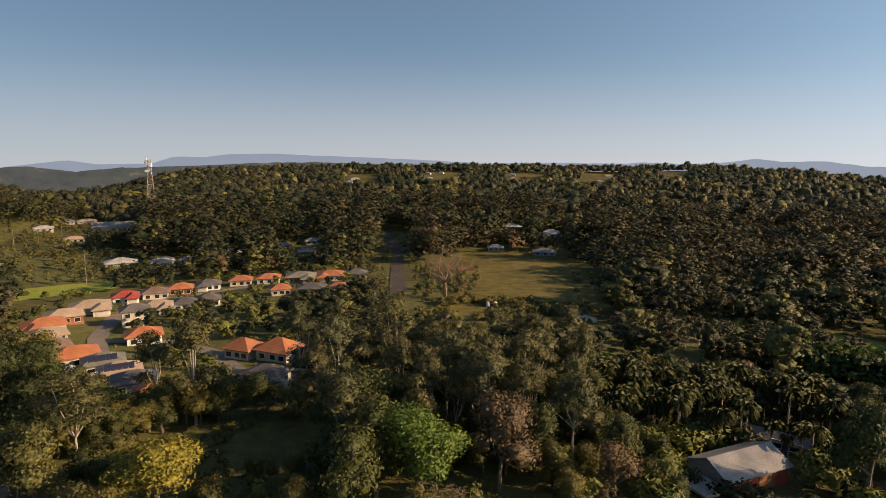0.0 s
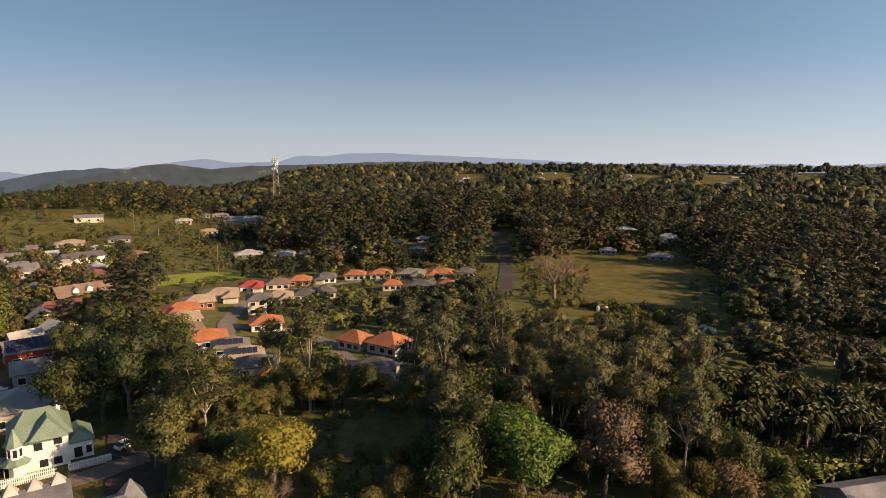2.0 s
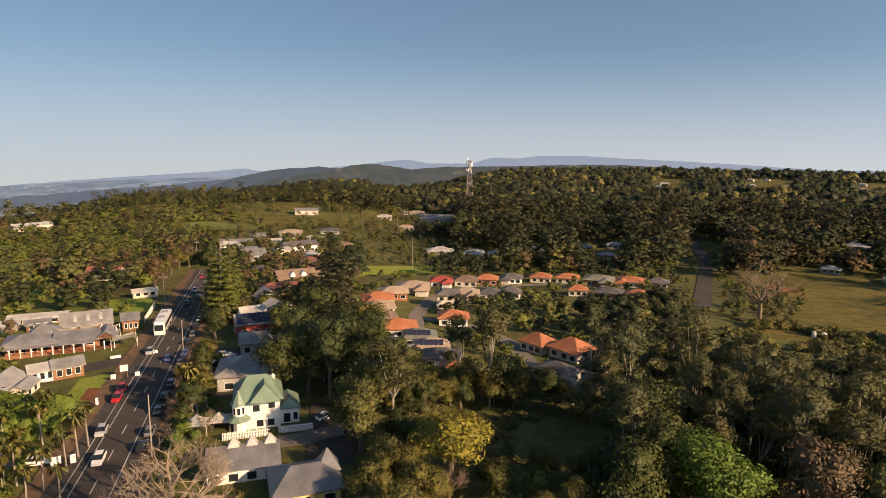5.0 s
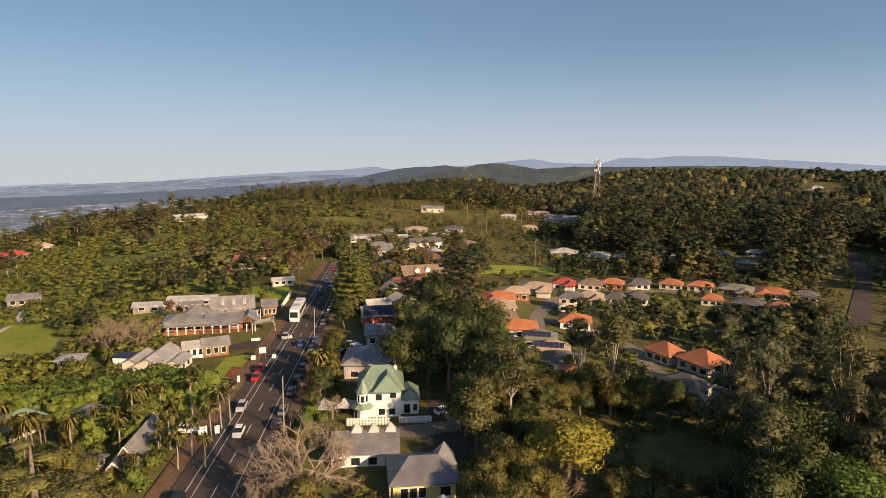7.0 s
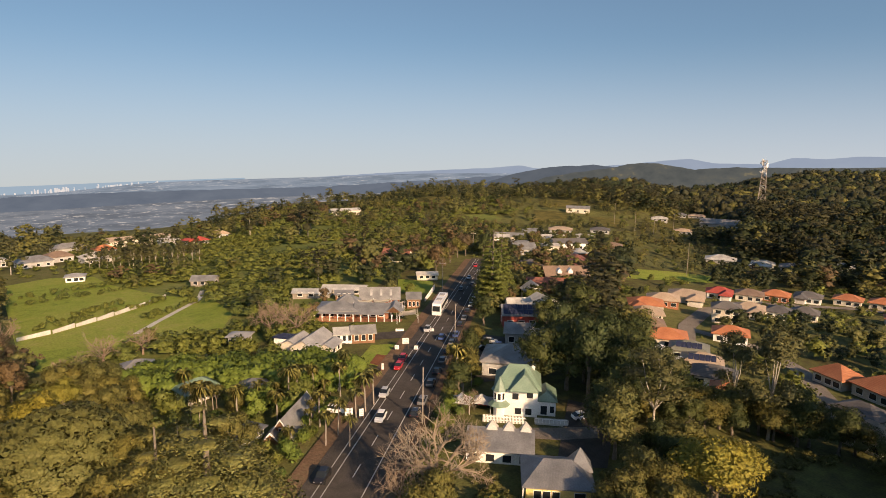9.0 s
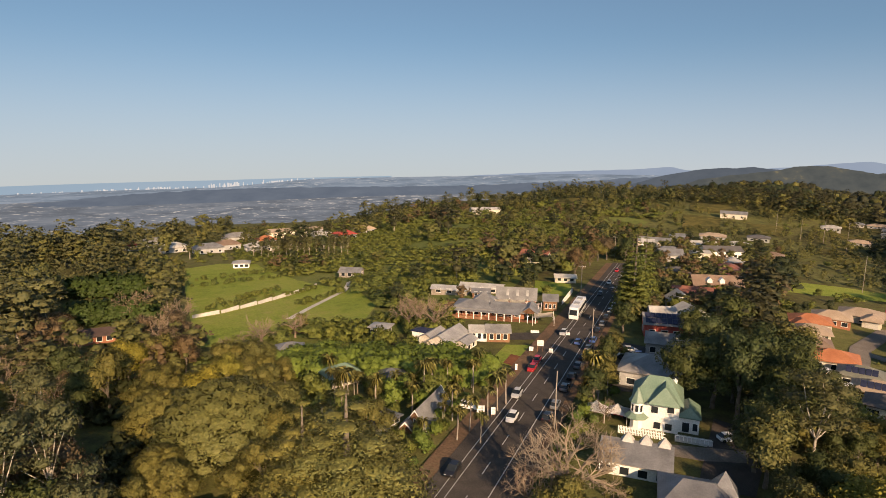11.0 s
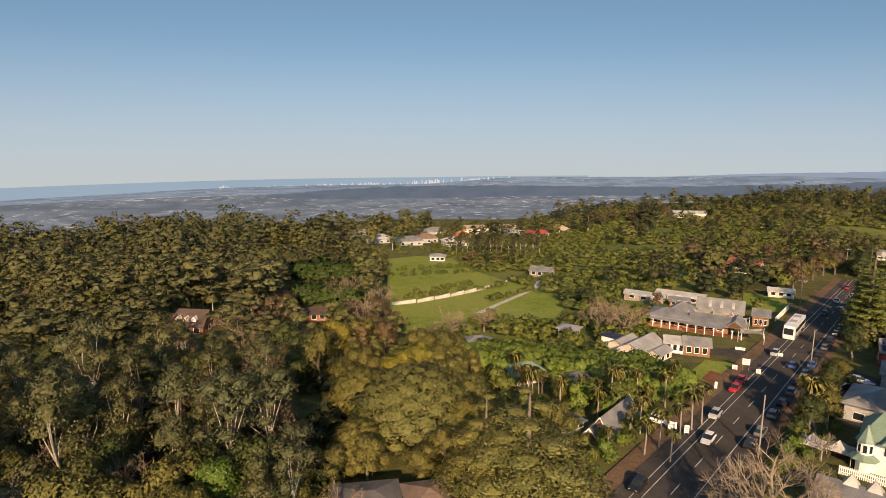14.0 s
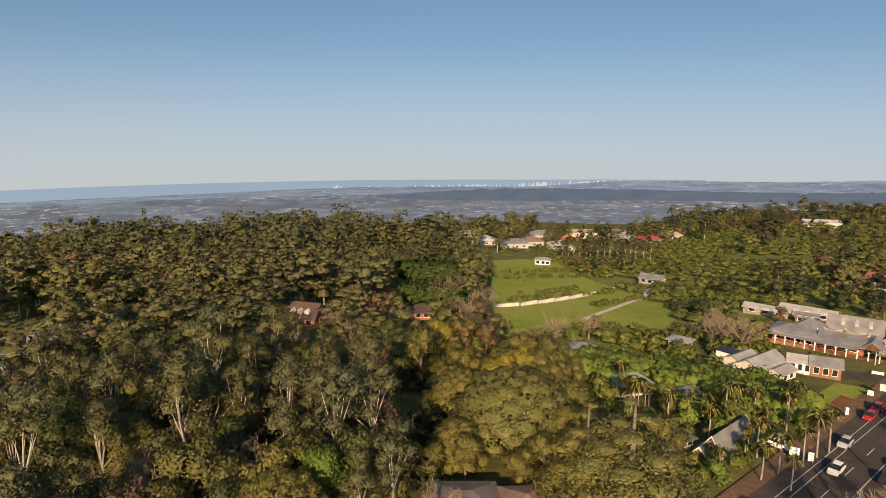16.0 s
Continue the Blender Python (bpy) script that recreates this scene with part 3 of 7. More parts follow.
# the old spreading tree beside the road
rng = np.random.default_rng(49)
bm = bmesh.new()
tube(bm, (0, 0, -0.5), (0.1, 0.1, 1.8), 0.5, 0.4, 8)
old_trunk = bpy.data.meshes.new("trunk")
bm.to_mesh(old_trunk)
old_trunk.materials.append(M["pale_twig"])
bm.clear()
for j in range(7):
    a = 0.9 * j + rng.uniform(-0.3, 0.3)
    twigs(bm, rng, Vector((0.08, 0.08, 1.5 + 0.08 * j)), Vector((math.cos(a), math.sin(a), 0.45 + 0.1 * (j % 3))).normalized(), 2.1, 0.18, 5)
old_bare = bpy.data.meshes.new("bare_crown")
bm.to_mesh(old_bare)
bm.free()
old_bare.materials.append(M["pale_twig"])
palm_stock = []
for i in range(2):
    rng = np.random.default_rng(60 + i)
    bm = bmesh.new()
    hgt = 8.0
    tube(bm, (0, 0, -0.4), (0.15, 0.1, 4), 0.22, 0.17, 7)
    tube(bm, (0.15, 0.1, 4), (0.25, 0.0, hgt), 0.17, 0.15, 7)
    tm = bpy.data.meshes.new("trunk")
    bm.to_mesh(tm)
    bm.free()
    tm.materials.append(M["pole"])
    V, N, F = [], [], []
    for j in range(38):
        a, up = rng.uniform(0, 6.28), rng.uniform(-0.5, 1.0)
        p = np.array([0.25, 0.0, hgt])
        way = np.array([math.cos(a), math.sin(a), up])
        way /= np.linalg.norm(way)
        side = np.array([-math.sin(a), math.cos(a), 0])
        for k in range(7):
            q = p + way * 0.36
            way = way + np.array([0, 0, -0.24])
            way /= np.linalg.norm(way)
            wd = 0.27 * math.sin((k + 1) / 8 * 3.1)
            for sg in (-1, 1):
                b = len(V)
                V += [p, q, q + side * sg * wd + way * 0.35 - np.array([0, 0, 0.12]), p + side * sg * wd * 0.9 + way * 0.3 - np.array([0, 0, 0.12])]
                nrmv = unit(np.cross(way, side) * -1 + np.array([0, 0, 0.9]))
                nrmv = nrmv if nrmv[2] > 0 else -nrmv
                N += [nrmv] * 4
                F += [(b, b + 1, b + 2), (b, b + 2, b + 3)]
            p = q
    palm_stock.append((tm, tri_mesh("fronds", np.array(V), np.array(N), np.array(F), [M["palm"]])))

TREE_LABEL = {
    "euc": "tall grey-green eucalypt with a pale trunk", "rain": "dense dark green rainforest tree", "olive": "olive green leafy tree with brown bark",
    "bright": "round bright green leafy tree", "yellow": "yellow-green flowering wattle tree", "russet": "russet half-bare tree with thinning leaves",
    "dome": "broad domed olive green tree", "pine": "layered green pine tree with spreading boughs", "norfolk": "tall conical olive green Norfolk pine",
    "bush": "low rounded green garden shrub", "bamboo": "bright green clipped hedge shrub"}
TREE_NAME = {"euc": "eucalypt_tree", "rain": "rainforest_tree", "olive": "leafy_tree", "bright": "bright_tree", "yellow": "wattle_tree", "russet": "russet_tree",
             "dome": "domed_tree", "pine": "pine_tree", "norfolk": "norfolk_pine", "bush": "shrub", "bamboo": "hedge_shrub"}
tree_rng = random.Random(7)
NEAR = []        # places taken by single trees


def tree(key, x, y, h=1.0, w=None, group=""):
    """One tree of its own; h and w scale its height and spread."""
    tr = tree_rng.choice(TREES[key])
    w = w or h
    ob = root(TREE_NAME[key], x, y, ground_z(x, y), tree_rng.uniform(0, 360), TREE_LABEL[key], "shrub" if key in ("bush", "bamboo") else "tree", group)
    ob.scale = (w, w, h)
    for nm, me in (("trunk", tr[0]), ("crown", tr[1])):
        c = new(nm, me)
        c.parent = ob
    NEAR.append((x, y, (4.6 if key == "dome" else 3.0) * w))
    return ob


def bare_tree(x, y, h=1.0, label="bare grey-brown deciduous tree with fine twigs", mesh=None):
    ob = root("bare_tree", x, y, ground_z(x, y), tree_rng.uniform(0, 360), label, "tree", "bare trees")
    ob.scale = (h, h, h)
    for nm, me in zip(("trunk", "bare_crown"), mesh or tree_rng.choice(bare_stock)):
        c = new(nm, me)
        c.parent = ob
    NEAR.append((x, y, 3.0 * h))


grove_fronds = palm_stock[0][1].copy()
grove_fronds.materials[0] = M["rain"]


def palm(x, y, h=1.0, fronds=None):
    ob = root("palm_tree", x, y, ground_z(x, y), tree_rng.uniform(0, 360), "slender palm tree with drooping green fronds", "palm tree", "palms beside the road")
    ob.scale = (h * 0.9, h * 0.9, h)
    tr = tree_rng.choice(palm_stock)
    for nm, me in (("trunk", tr[0]), ("fronds", fronds or tr[1])):
        c = new(nm, me)
        c.parent = ob
    NEAR.append((x, y, 1.0))


FOREST_STOCK = {}


def forest_stock(key, kind, cards, size, variants, seed, core=0.85, trunk=True, light=False, few=0):
    out = []
    for i in range(variants):
        rng = np.random.default_rng(seed * 100 + i)
        cl = clumps_of(kind, rng)
        if few:
            c = np.array(cl)
            cl = [(q[0], q[1], q[2], q[3] * 1.05, 0.9) for q in c[np.argsort(-c[:, 3])[:few]]]
        if kind in ("spread", "canopy"):
            hh = max(q[2] for q in cl)
            cl = list(cl) + [(0.0, 0.0, hh * 0.34, 2.3, 1.4)]
        V, N, F = foliage(rng, cl, cards, size, core, 0.0, 0.3, 0.55 if few else 0.4, 0.65 if light else 0.45, light)
        mi = np.zeros(len(F), int)
        if trunk:
            top = max(c[2] for c in cl) * 0.75
            q = np.array([(-0.22, -0.22, -0.5), (0.22, -0.22, -0.5), (0, 0.28, -0.5), (0.1, 0, top)])
            f = np.array([(0, 1, 3), (1, 2, 3), (2, 0, 3)]) + len(V)
            V, N = np.concatenate([V, q]), np.concatenate([N, unit(q * [1, 1, 0] + [0.01, 0, 0])])
            F, mi = np.concatenate([F, f]), np.concatenate([mi, [1, 1, 1]])
        out.append((V, N, F, mi))
    FOREST_STOCK[key] = out


forest_stock("euc_mid", "spread", 420, 0.42, 6, 1, 0.64)
forest_stock("rain_mid", "canopy", 400, 0.42, 6, 2, 0.76, False)
forest_stock("euc_far", "spread", 125, 0.56, 6, 3, 0.6, False, True, 13)
forest_stock("rain_far", "canopy", 120, 0.56, 6, 4, 0.66, False, True, 12)


def lite_stock(key, tall, wide, lobes, variants, seed):
    """Far trees: a few uneven domes with a ragged fringe of leaf sprays."""
    out = []
    for i in range(variants):
        rng = np.random.default_rng(seed * 100 + i)
        V, N, F, b = [], [], [], 0
        for j in range(lobes):
            a, d = rng.uniform(0, 6.283), (0 if j == 0 else rng.uniform(0.35, 0.65) * wide)
            c = np.array([d * math.cos(a), d * math.sin(a), tall * (0.62 if j == 0 else rng.uniform(0.4, 0.62))])
            rad = wide * (0.66 if j == 0 else rng.uniform(0.38, 0.56))
            v = [(0, 0, 1.0)] + [(math.cos(1.047 * k + j) * w, math.sin(1.047 * k + j) * w, z) for w, z in ((0.74, 0.6), (1.0, -0.35)) for k in range(6)]
            v = np.array(v)
            w, u = v * (1 + rng.uniform(-0.22, 0.18, (len(v), 1))) * [rad, rad, tall * 0.36] + c, unit(v + [0, 0, 0.5] + 0.3 * rng.normal(size=v.shape))
            f = np.array([(0, 1 + k, 1 + (k + 1) % 6) for k in range(6)] + [t for k in range(6) for t in ((1 + k, 7 + k, 7 + (k + 1) % 6), (1 + k, 7 + (k + 1) % 6, 1 + (k + 1) % 6))])
            V.append(w[f.ravel()])
            N.append(u[f.ravel()])
            F.append(np.arange(f.size).reshape(-1, 3) + b)
            b += f.size
            n = 16
            u = unit(rng.normal(size=(n, 3)) + [0, 0, 0.5])
            pos = c + u * [rad, rad, tall * 0.36] * rng.uniform(0.9, 1.2, (n, 1))
            t1, t2 = unit(rng.normal(size=(n, 3))) * rad * 0.26, unit(rng.normal(size=(n, 3))) * rad * 0.22
            V.append(np.stack([pos - t1, pos + t2, pos + t1], 1).reshape(-1, 3))
            N.append(np.repeat(unit(u + [0, 0, 0.5] + 0.3 * rng.normal(size=(n, 3))), 3, axis=0))
            F.append(np.arange(3 * n).reshape(-1, 3) + b)
            b += 3 * n
        F = np.concatenate(F)
        out.append((np.concatenate(V), np.concatenate(N), F, np.zeros(len(F), int)))
    FOREST_STOCK[key] = out


lite_stock("lite", 11.5, 6.0, 2, 12, 8)
forest_stock("hedge_mid", "bush", 210, 0.21, 6, 6, 0.9, False)
forest_stock("bush_low", "bush", 120, 0.34, 8, 7, 0.74, False, True)
forest_stock("bush_mid", "bush", 300, 0.26, 6, 5, 0.74, False, True)


def woods(name, stock, places, mat, label, bark="pale_bark", spread=1.0, tall=1.0):
    """Trees past counting, as one piece: places are x, y, scale."""
    if not places:
        return
    rng = np.random.default_rng(len(places))
    Vs, Ns, Fs, Ms, b = [], [], [], [], 0
    for x, y, s in places:
        V, N, F, mi = FOREST_STOCK[stock][rng.integers(0, len(FOREST_STOCK[stock]))]
        a = rng.uniform(0, 6.283)
        R = np.array([(math.cos(a), -math.sin(a), 0), (math.sin(a), math.cos(a), 0), (0, 0, 1)])
        sx = s * rng.uniform(0.95, 1.35) * spread
        Vs.append((V * [sx, sx, s * tall * rng.uniform(0.85, 1.15)]) @ R.T + [x, y, ground_z(x, y)])
        Ns.append(N @ R.T)
        Fs.append(F + b)
        Ms.append(mi)
        b += len(V)
    me = tri_mesh(name, np.concatenate(Vs), np.concatenate(Ns), np.concatenate(Fs), [M[mat], M[bark]], np.concatenate(Ms))
    tagged(new(name, me), label, "trees", kind="stuff")


# ------------------------------------------------------------------ fields, road and paving
patch("paddock", [(1.2, 345), (2.4, 365), (11, 372), (13.5, 300), (15.5, 215), (14, 181), (11, 178), (8.5, 186), (6, 180), (3.5, 190), (1, 187), (-0.5, 200), (0.6, 215), (-0.4, 235), (0.3, 262), (-0.2, 285), (0.5, 310)], M["dry"], "sloping dry green paddock between woods", category="paddock")
patch("soil_patch", [(-1.3, 286), (-0.9, 292), (-1.2, 300), (0.4, 305), (1.6, 301), (2.9, 303), (2.6, 295), (3.0, 288), (1.4, 284), (0.2, 287)], M["soil"], "bare red soil beside the paddock", 0.2, keep=False, category="soil")
patch("clearing", [(-23, 84), (-12, 76), (-10, 90), (-14, 100), (-24, 102)], M["ground"], "shaded rough grass clearing among trees", category="grass")
patch("dark_clearing", [(-107.36, 138.6), (-105.51, 146.0), (-103.32, 138.1), (-101.81, 116.8), (-96.24, 103.2), (-91.82, 101.5), (-92.68, 91.5), (-96.46, 86.9), (-101.51, 91.9), (-106.33, 109.5)], M["ground"], "rough grass clearing in deep shade between tall trees", category="grass")
patch("field", [(-35.5, 240), (-28, 266), (-28.5, 285), (-32, 278), (-35, 268)], M["grass"], "flat green field behind the estate", category="field")
patch("lawn", [(-87.5, 144), (-88, 177), (-88.3, 226), (-88.2, 280), (-85.3, 290), (-82.2, 283), (-81.1, 256), (-78.5, 232), (-76.9, 218.5), (-73.2, 203), (-71.5, 174), (-72.6, 157), (-77, 155), (-80.1, 150), (-83.3, 146)], M["grass"], "large mown green lawn", category="lawn")
patch("orchard_grass", [(-84, 140), (-70, 138), (-60, 172), (-57, 230), (-54, 330), (-55, 450), (-70, 430), (-84, 390)], M["orchard_grass"], "green grass between orchard rows", 0.08, cell=9.0, keep=False, category="grass")
patch("soil_mound", [(-79.6, 150), (-77.6, 149), (-77.4, 154), (-79.4, 155)], M["verge"], "bare brown soil beside the lawn", 0.2, keep=False, category="soil")
for q in ([(-50.5, 300), (-46.8, 300), (-46.8, 330), (-50, 335)], [(-35, 395), (-30.5, 400), (-30.5, 430), (-34.5, 425)], [(-43.5, 520), (-40, 520), (-40, 560), (-43.5, 560)], [(-39, 455), (-36.3, 460), (-36.3, 492), (-39, 490)], [(-31, 560), (-28.5, 560), (-28.5, 600), (-31, 600)]):
    patch("hill_field", q, M["dry"], "open dry field among scattered trees", 0.3, category="field")
patch("village_lawn", [(-56.5, 190), (-53.2, 186), (-53.2, 208), (-56.5, 212)], M["grass"], "green lawn behind a paling fence", category="lawn")
patch("far_lawn", [(-51, 452), (-49.5, 446), (-47.4, 448), (-46.8, 470), (-48, 484), (-50.4, 480)], M["orchard_grass"], "far open green field", category="field")
for q in ([(-33, 490), (-28.5, 495), (-28.5, 512), (-33, 515)], [(-63, 455), (-59, 452), (-59, 482), (-63, 488)], [(-9.5, 830), (-6, 825), (-5.5, 1190), (-8.5, 1210)], [(-2.5, 860), (1.5, 850), (2.2, 1250), (-1.5, 1260)], [(5.5, 900), (8.5, 890), (9.8, 1220), (6, 1250)],
          [(12, 870), (14.5, 860), (16, 1270), (12.5, 1290)], [(18.8, 960), (21.5, 965), (21.5, 1310), (19, 1320)], [(2.5, 820), (6, 815), (5.5, 900), (3, 905)], [(-44, 455), (-41, 450), (-41, 500), (-44, 505)], [(-55, 520), (-51.5, 520), (-51.5, 560), (-55, 560)]):
    patch("far_field", q, M["dry"], "far open pasture among woods", 0.4, category="field")
patch("pasture", [(32, 185), (37, 180), (38, 205), (33, 208)], M["grass"], "sunny green pasture behind a hedge", category="field")
patch("meadow", [(15, 137), (21, 133), (21.5, 141), (15, 149)], M["grass"], "strip of open green meadow", category="meadow")

strip("verge", -120, 262, -28.9, -26.0, M["verge"], "red-brown gravel verge beside the road", 0.2, category="verge")
strip("footpath", -120, 262, -16.2, -14.7, M["verge"], "brown worn footpath beside the road", 0.24, category="footpath")
road = strip("road", -120, 264, -26.3, -16.0, M["asphalt"], "worn dark asphalt two-lane road with white lines", 0.28)
for n in (-24.3, -23.2, -18.5):
    strip("road_line", -60, 262, n - 0.07, n + 0.07, M["line"], "solid white painted road line", 0.30, category="road marking")
for s in range(-40, 250, 9):
    strip("road_line", s, s + 3.5, -20.95, -20.8, M["line"], "dashed white centre line", 0.30, category="road marking")

side = [(-3.4, 224), (-3.55, 250), (-3.7, 320), (-3.75, 369), (-4.7, 428), (-4.9, 470), (-5.4, 470), (-5.7, 428), (-4.7, 369), (-4.8, 320), (-5.0, 250), (-5.0, 226)]
patch("side_road", side, M["asphalt"], "narrow asphalt country road running uphill", 0.2, category="road")


# ------------------------------------------------------------------ buildings
HOUSES = []


def hip(bm, w, d, z, h, eave=0.6, ridge=None, thick=0.18):
    """A hipped roof with thick eaves; ridge: its length along x (w - d by default)."""
    x, y = w / 2 + eave, d / 2 + eave
    rl = max((w - d) / 2 if ridge is None else ridge / 2, 0.0)
    vs = [bm.verts.new(q) for q in ((-x, -y, z), (x, -y, z), (x, y, z), (-x, y, z), (-x, -y, z + thick), (x, -y, z + thick), (x, y, z + thick), (-x, y, z + thick), (-rl, 0, z + h), (rl + 0.01, 0, z + h))]
    for f in ((3, 2, 1, 0), (0, 1, 5, 4), (1, 2, 6, 5), (2, 3, 7, 6), (3, 0, 4, 7), (4, 5, 9, 8), (5, 6, 9), (6, 7, 8, 9), (7, 4, 8)):
        bm.faces.new([vs[i] for i in f])


def gable(bm, w, d, z, h, eave=0.5, thick=0.16, over=0.4):
    """A gabled roof, ridge along x."""
    x, y = w / 2 + over, d / 2 + eave
    sl = h / (d / 2)
    z0 = z - eave * sl
    pr = [(-y, z0), (0, z + h), (y, z0), (y, z0 + thick), (0, z + h + thick * 1.3), (-y, z0 + thick)]
    a = [bm.verts.new((-x, q, r)) for q, r in pr]
    b = [bm.verts.new((x, q, r)) for q, r in pr]
    for i in range(6):
        j = (i + 1) % 6
        bm.faces.new((a[i], a[j], b[j], b[i]))
    for r in (a, b):
        bm.faces.new((r[0], r[1], r[4], r[5]) if r is a else (r[5], r[4], r[1], r[0]))
        bm.faces.new((r[1], r[2], r[3], r[4]) if r is a else (r[4], r[3], r[2], r[1]))
    bmesh.ops.recalc_face_normals(bm, faces=bm.faces[:])


def walls(bm, w, d, z0, z1, peak=0.0):
    box(bm, -w / 2, -d / 2, z0, w / 2, d / 2, z1)
    if peak:
        for sx in (-1, 1):
            v = [bm.verts.new((sx * w / 2, q, z)) for q, z in ((-d / 2, z1), (d / 2, z1), (0, z1 + peak))]
            u = [bm.verts.new((sx * (w / 2 - 0.2), q, z)) for q, z in ((-d / 2, z1), (d / 2, z1), (0, z1 + peak))]
            bm.faces.new(v if sx > 0 else v[::-1])
            bm.faces.new(u[::-1] if sx > 0 else u)


def window(parent, x, y, z, w, h, face, frame_mat="white"):
    """A window on a wall; face: degrees that it turns about z, 0 for the wall towards -y."""
    fr = bmesh.new()
    for q in ((-w / 2 - 0.07, -w / 2, -h / 2, h / 2), (w / 2, w / 2 + 0.07, -h / 2, h / 2), (-w / 2 - 0.07, w / 2 + 0.07, h / 2, h / 2 + 0.07), (-w / 2 - 0.1, w / 2 + 0.1, -h / 2 - 0.1, -h / 2)):
        box(fr, q[0], -0.08, q[2], q[1], 0.02, q[3])
    f = part("window", fr, M[frame_mat], parent)
    f.matrix_basis = pose(x, y, z, 0, 0, face)
    g = bmesh.new()
    box(g, -w / 2, -0.03, -h / 2, w / 2, 0.015, h / 2)
    part("pane", g, M["glass"], f)


def house(x, y, w, d, rz, roof, wall="cream", h=2.4, rh=1.8, label="", wing=0, base=1.5, solar=False, group="brick houses of the estate", chimney=False, two=False):
    """A hip-roofed bungalow with windows, and a wing where it has one."""
    ob = root("house", x, y, ground_z(x, y), rz, label, "house", group)
    HOUSES.append((x, y, 0.5 * math.hypot(w, d) + 1.0))
    if two:
        h = 4.6
    bm = bmesh.new()
    walls(bm, w, d, -base, h)
    part("wall", bm, M[wall], ob)
    bm = bmesh.new()
    hip(bm, w, d, h, rh)
    part("roof", bm, M[roof], ob)
    if wing:
        ww, wd = w * 0.42, d * 0.55
        bm = bmesh.new()
        box(bm, -ww / 2, -wd / 2, -base, ww / 2, wd / 2, h - 0.05)
        o = part("wall", bm, M[wall], ob)
        o.location = (wing * (w / 2 - ww / 2 - 0.3), -d / 2 - wd / 2 + 0.6, 0)
        bm = bmesh.new()
        hip(bm, wd + 2.0, ww, h - 0.04, rh * 0.78, ridge=2.4)
        o = part("roof", bm, M[roof], ob)
        o.matrix_basis = pose(wing * (w / 2 - ww / 2 - 0.3), -d / 2 - wd / 2 + 1.4, 0, 0, 0, 90)
        g = bmesh.new()
        box(g, -ww * 0.36, -0.05, 0, ww * 0.36, 0.03, 2.1)
        o = part("garage_door", g, M["concrete"], ob)
        o.location = (wing * (w / 2 - ww / 2 - 0.3), -d / 2 - wd + 0.58, 0.02)
    for sx in (-0.3, 0.05, 0.34):
        if wing and sx * wing > 0.1:
            continue
        window(ob, sx * w, -d / 2, 1.3, 1.4, 1.1, 0)
        if two:
            window(ob, sx * w, -d / 2, 3.6, 1.3, 1.0, 0)
    for sx in (-0.28, 0.28):
        window(ob, sx * w, d / 2, 1.35, 1.5, 1.1, 180)
    for sg, fc in ((1, 90), (-1, -90)):
        window(ob, sg * w / 2, 0.15 * d, 1.35, 1.4, 1.1, fc)
    if solar:
        nrm_a = math.degrees(math.atan2(rh, d / 2))
        for i in range(5):
            g = bmesh.new()
            box(g, -0.48, -0.8, 0.0, 0.48, 0.8, 0.05)
            o = part("solar_panel", g, M["solar"], ob, "dark blue solar panel")
            o.matrix_basis = pose(-2.2 + 1.08 * i, -d / 4 - 0.2, h + rh * 0.5 + 0.22, nrm_a, 0, 0)
    if chimney:
        g = bmesh.new()
        box(g, -0.4, -0.35, 0, 0.4, 0.35, 2.2)
        o = part("chimney", g, M["brick"], ob)
        o.location = (w * 0.2, d * 0.2, h + rh * 0.3)
    return ob


def H_(az, r, w, d, rz, roof, **k):
    x, y = polar(az, r)
    colour = {"tile_orange": "orange-tiled", "tile_red": "red-tiled", "tile_brown": "brown-tiled", "tile_grey": "dark grey-tiled", "tile_beige": "beige-tiled",
              "tile_olive": "olive grey metal-roofed", "iron": "grey iron-roofed", "iron_white": "white iron-roofed", "iron_green": "green iron-roofed", "iron_rust": "rust-red iron-roofed"}[roof]
    what = "two-storey house" if k.get("two") else "bungalow"
    k.setdefault("label", f"{colour} hip-roofed {what} with {k.get('wall', 'cream').replace('_wall', '')} walls" + (" and solar panels" if k.get("solar") else ""))
    return house(x, y, w, d, rz, roof, **k)


# the estate of bungalows
H_(-8.04, 264.7, 8.0, 6.2, 5, "tile_grey")
H_(-10.35, 262.6, 11.1, 8.7, 5, "tile_orange", wall="white", wing=-1)
H_(-13.12, 260.5, 11.4, 8.9, 10, "tile_olive", wing=1, wall="brick")
H_(-15.97, 259.5, 8.7, 6.8, 12, "tile_orange")
H_(-18.36, 257.4, 8.2, 6.4, 15, "tile_orange")
H_(-21.07, 251.3, 8.1, 6.3, 18, "tile_grey", wing=-1, wall="white")
H_(-23.4, 245.4, 8.3, 6.5, 20, "tile_orange", wall="brick")
H_(-25.36, 237.6, 8.4, 6.6, 25, "tile_brown")
H_(-27.67, 231.1, 7.8, 6.1, 28, "tile_red", wing=1, wall="white")
H_(-30.28, 213.4, 10.5, 8.2, 30, "tile_beige", wing=1)
H_(-32.19, 198.6, 8.8, 6.9, 35, "tile_beige", wall="brick")
H_(-33.63, 186.3, 9.2, 7.2, 40, "tile_orange", wing=-1)
H_(-33.5, 172.7, 8.0, 6.2, 40, "tile_beige")
H_(-33.38, 159.4, 7.6, 5.9, 40, "tile_brown", wall="white")
H_(-31.75, 150.2, 8.9, 6.9, 35, "tile_orange")
H_(-29.69, 142.0, 7.4, 5.8, 30, "tile_olive", solar=True)
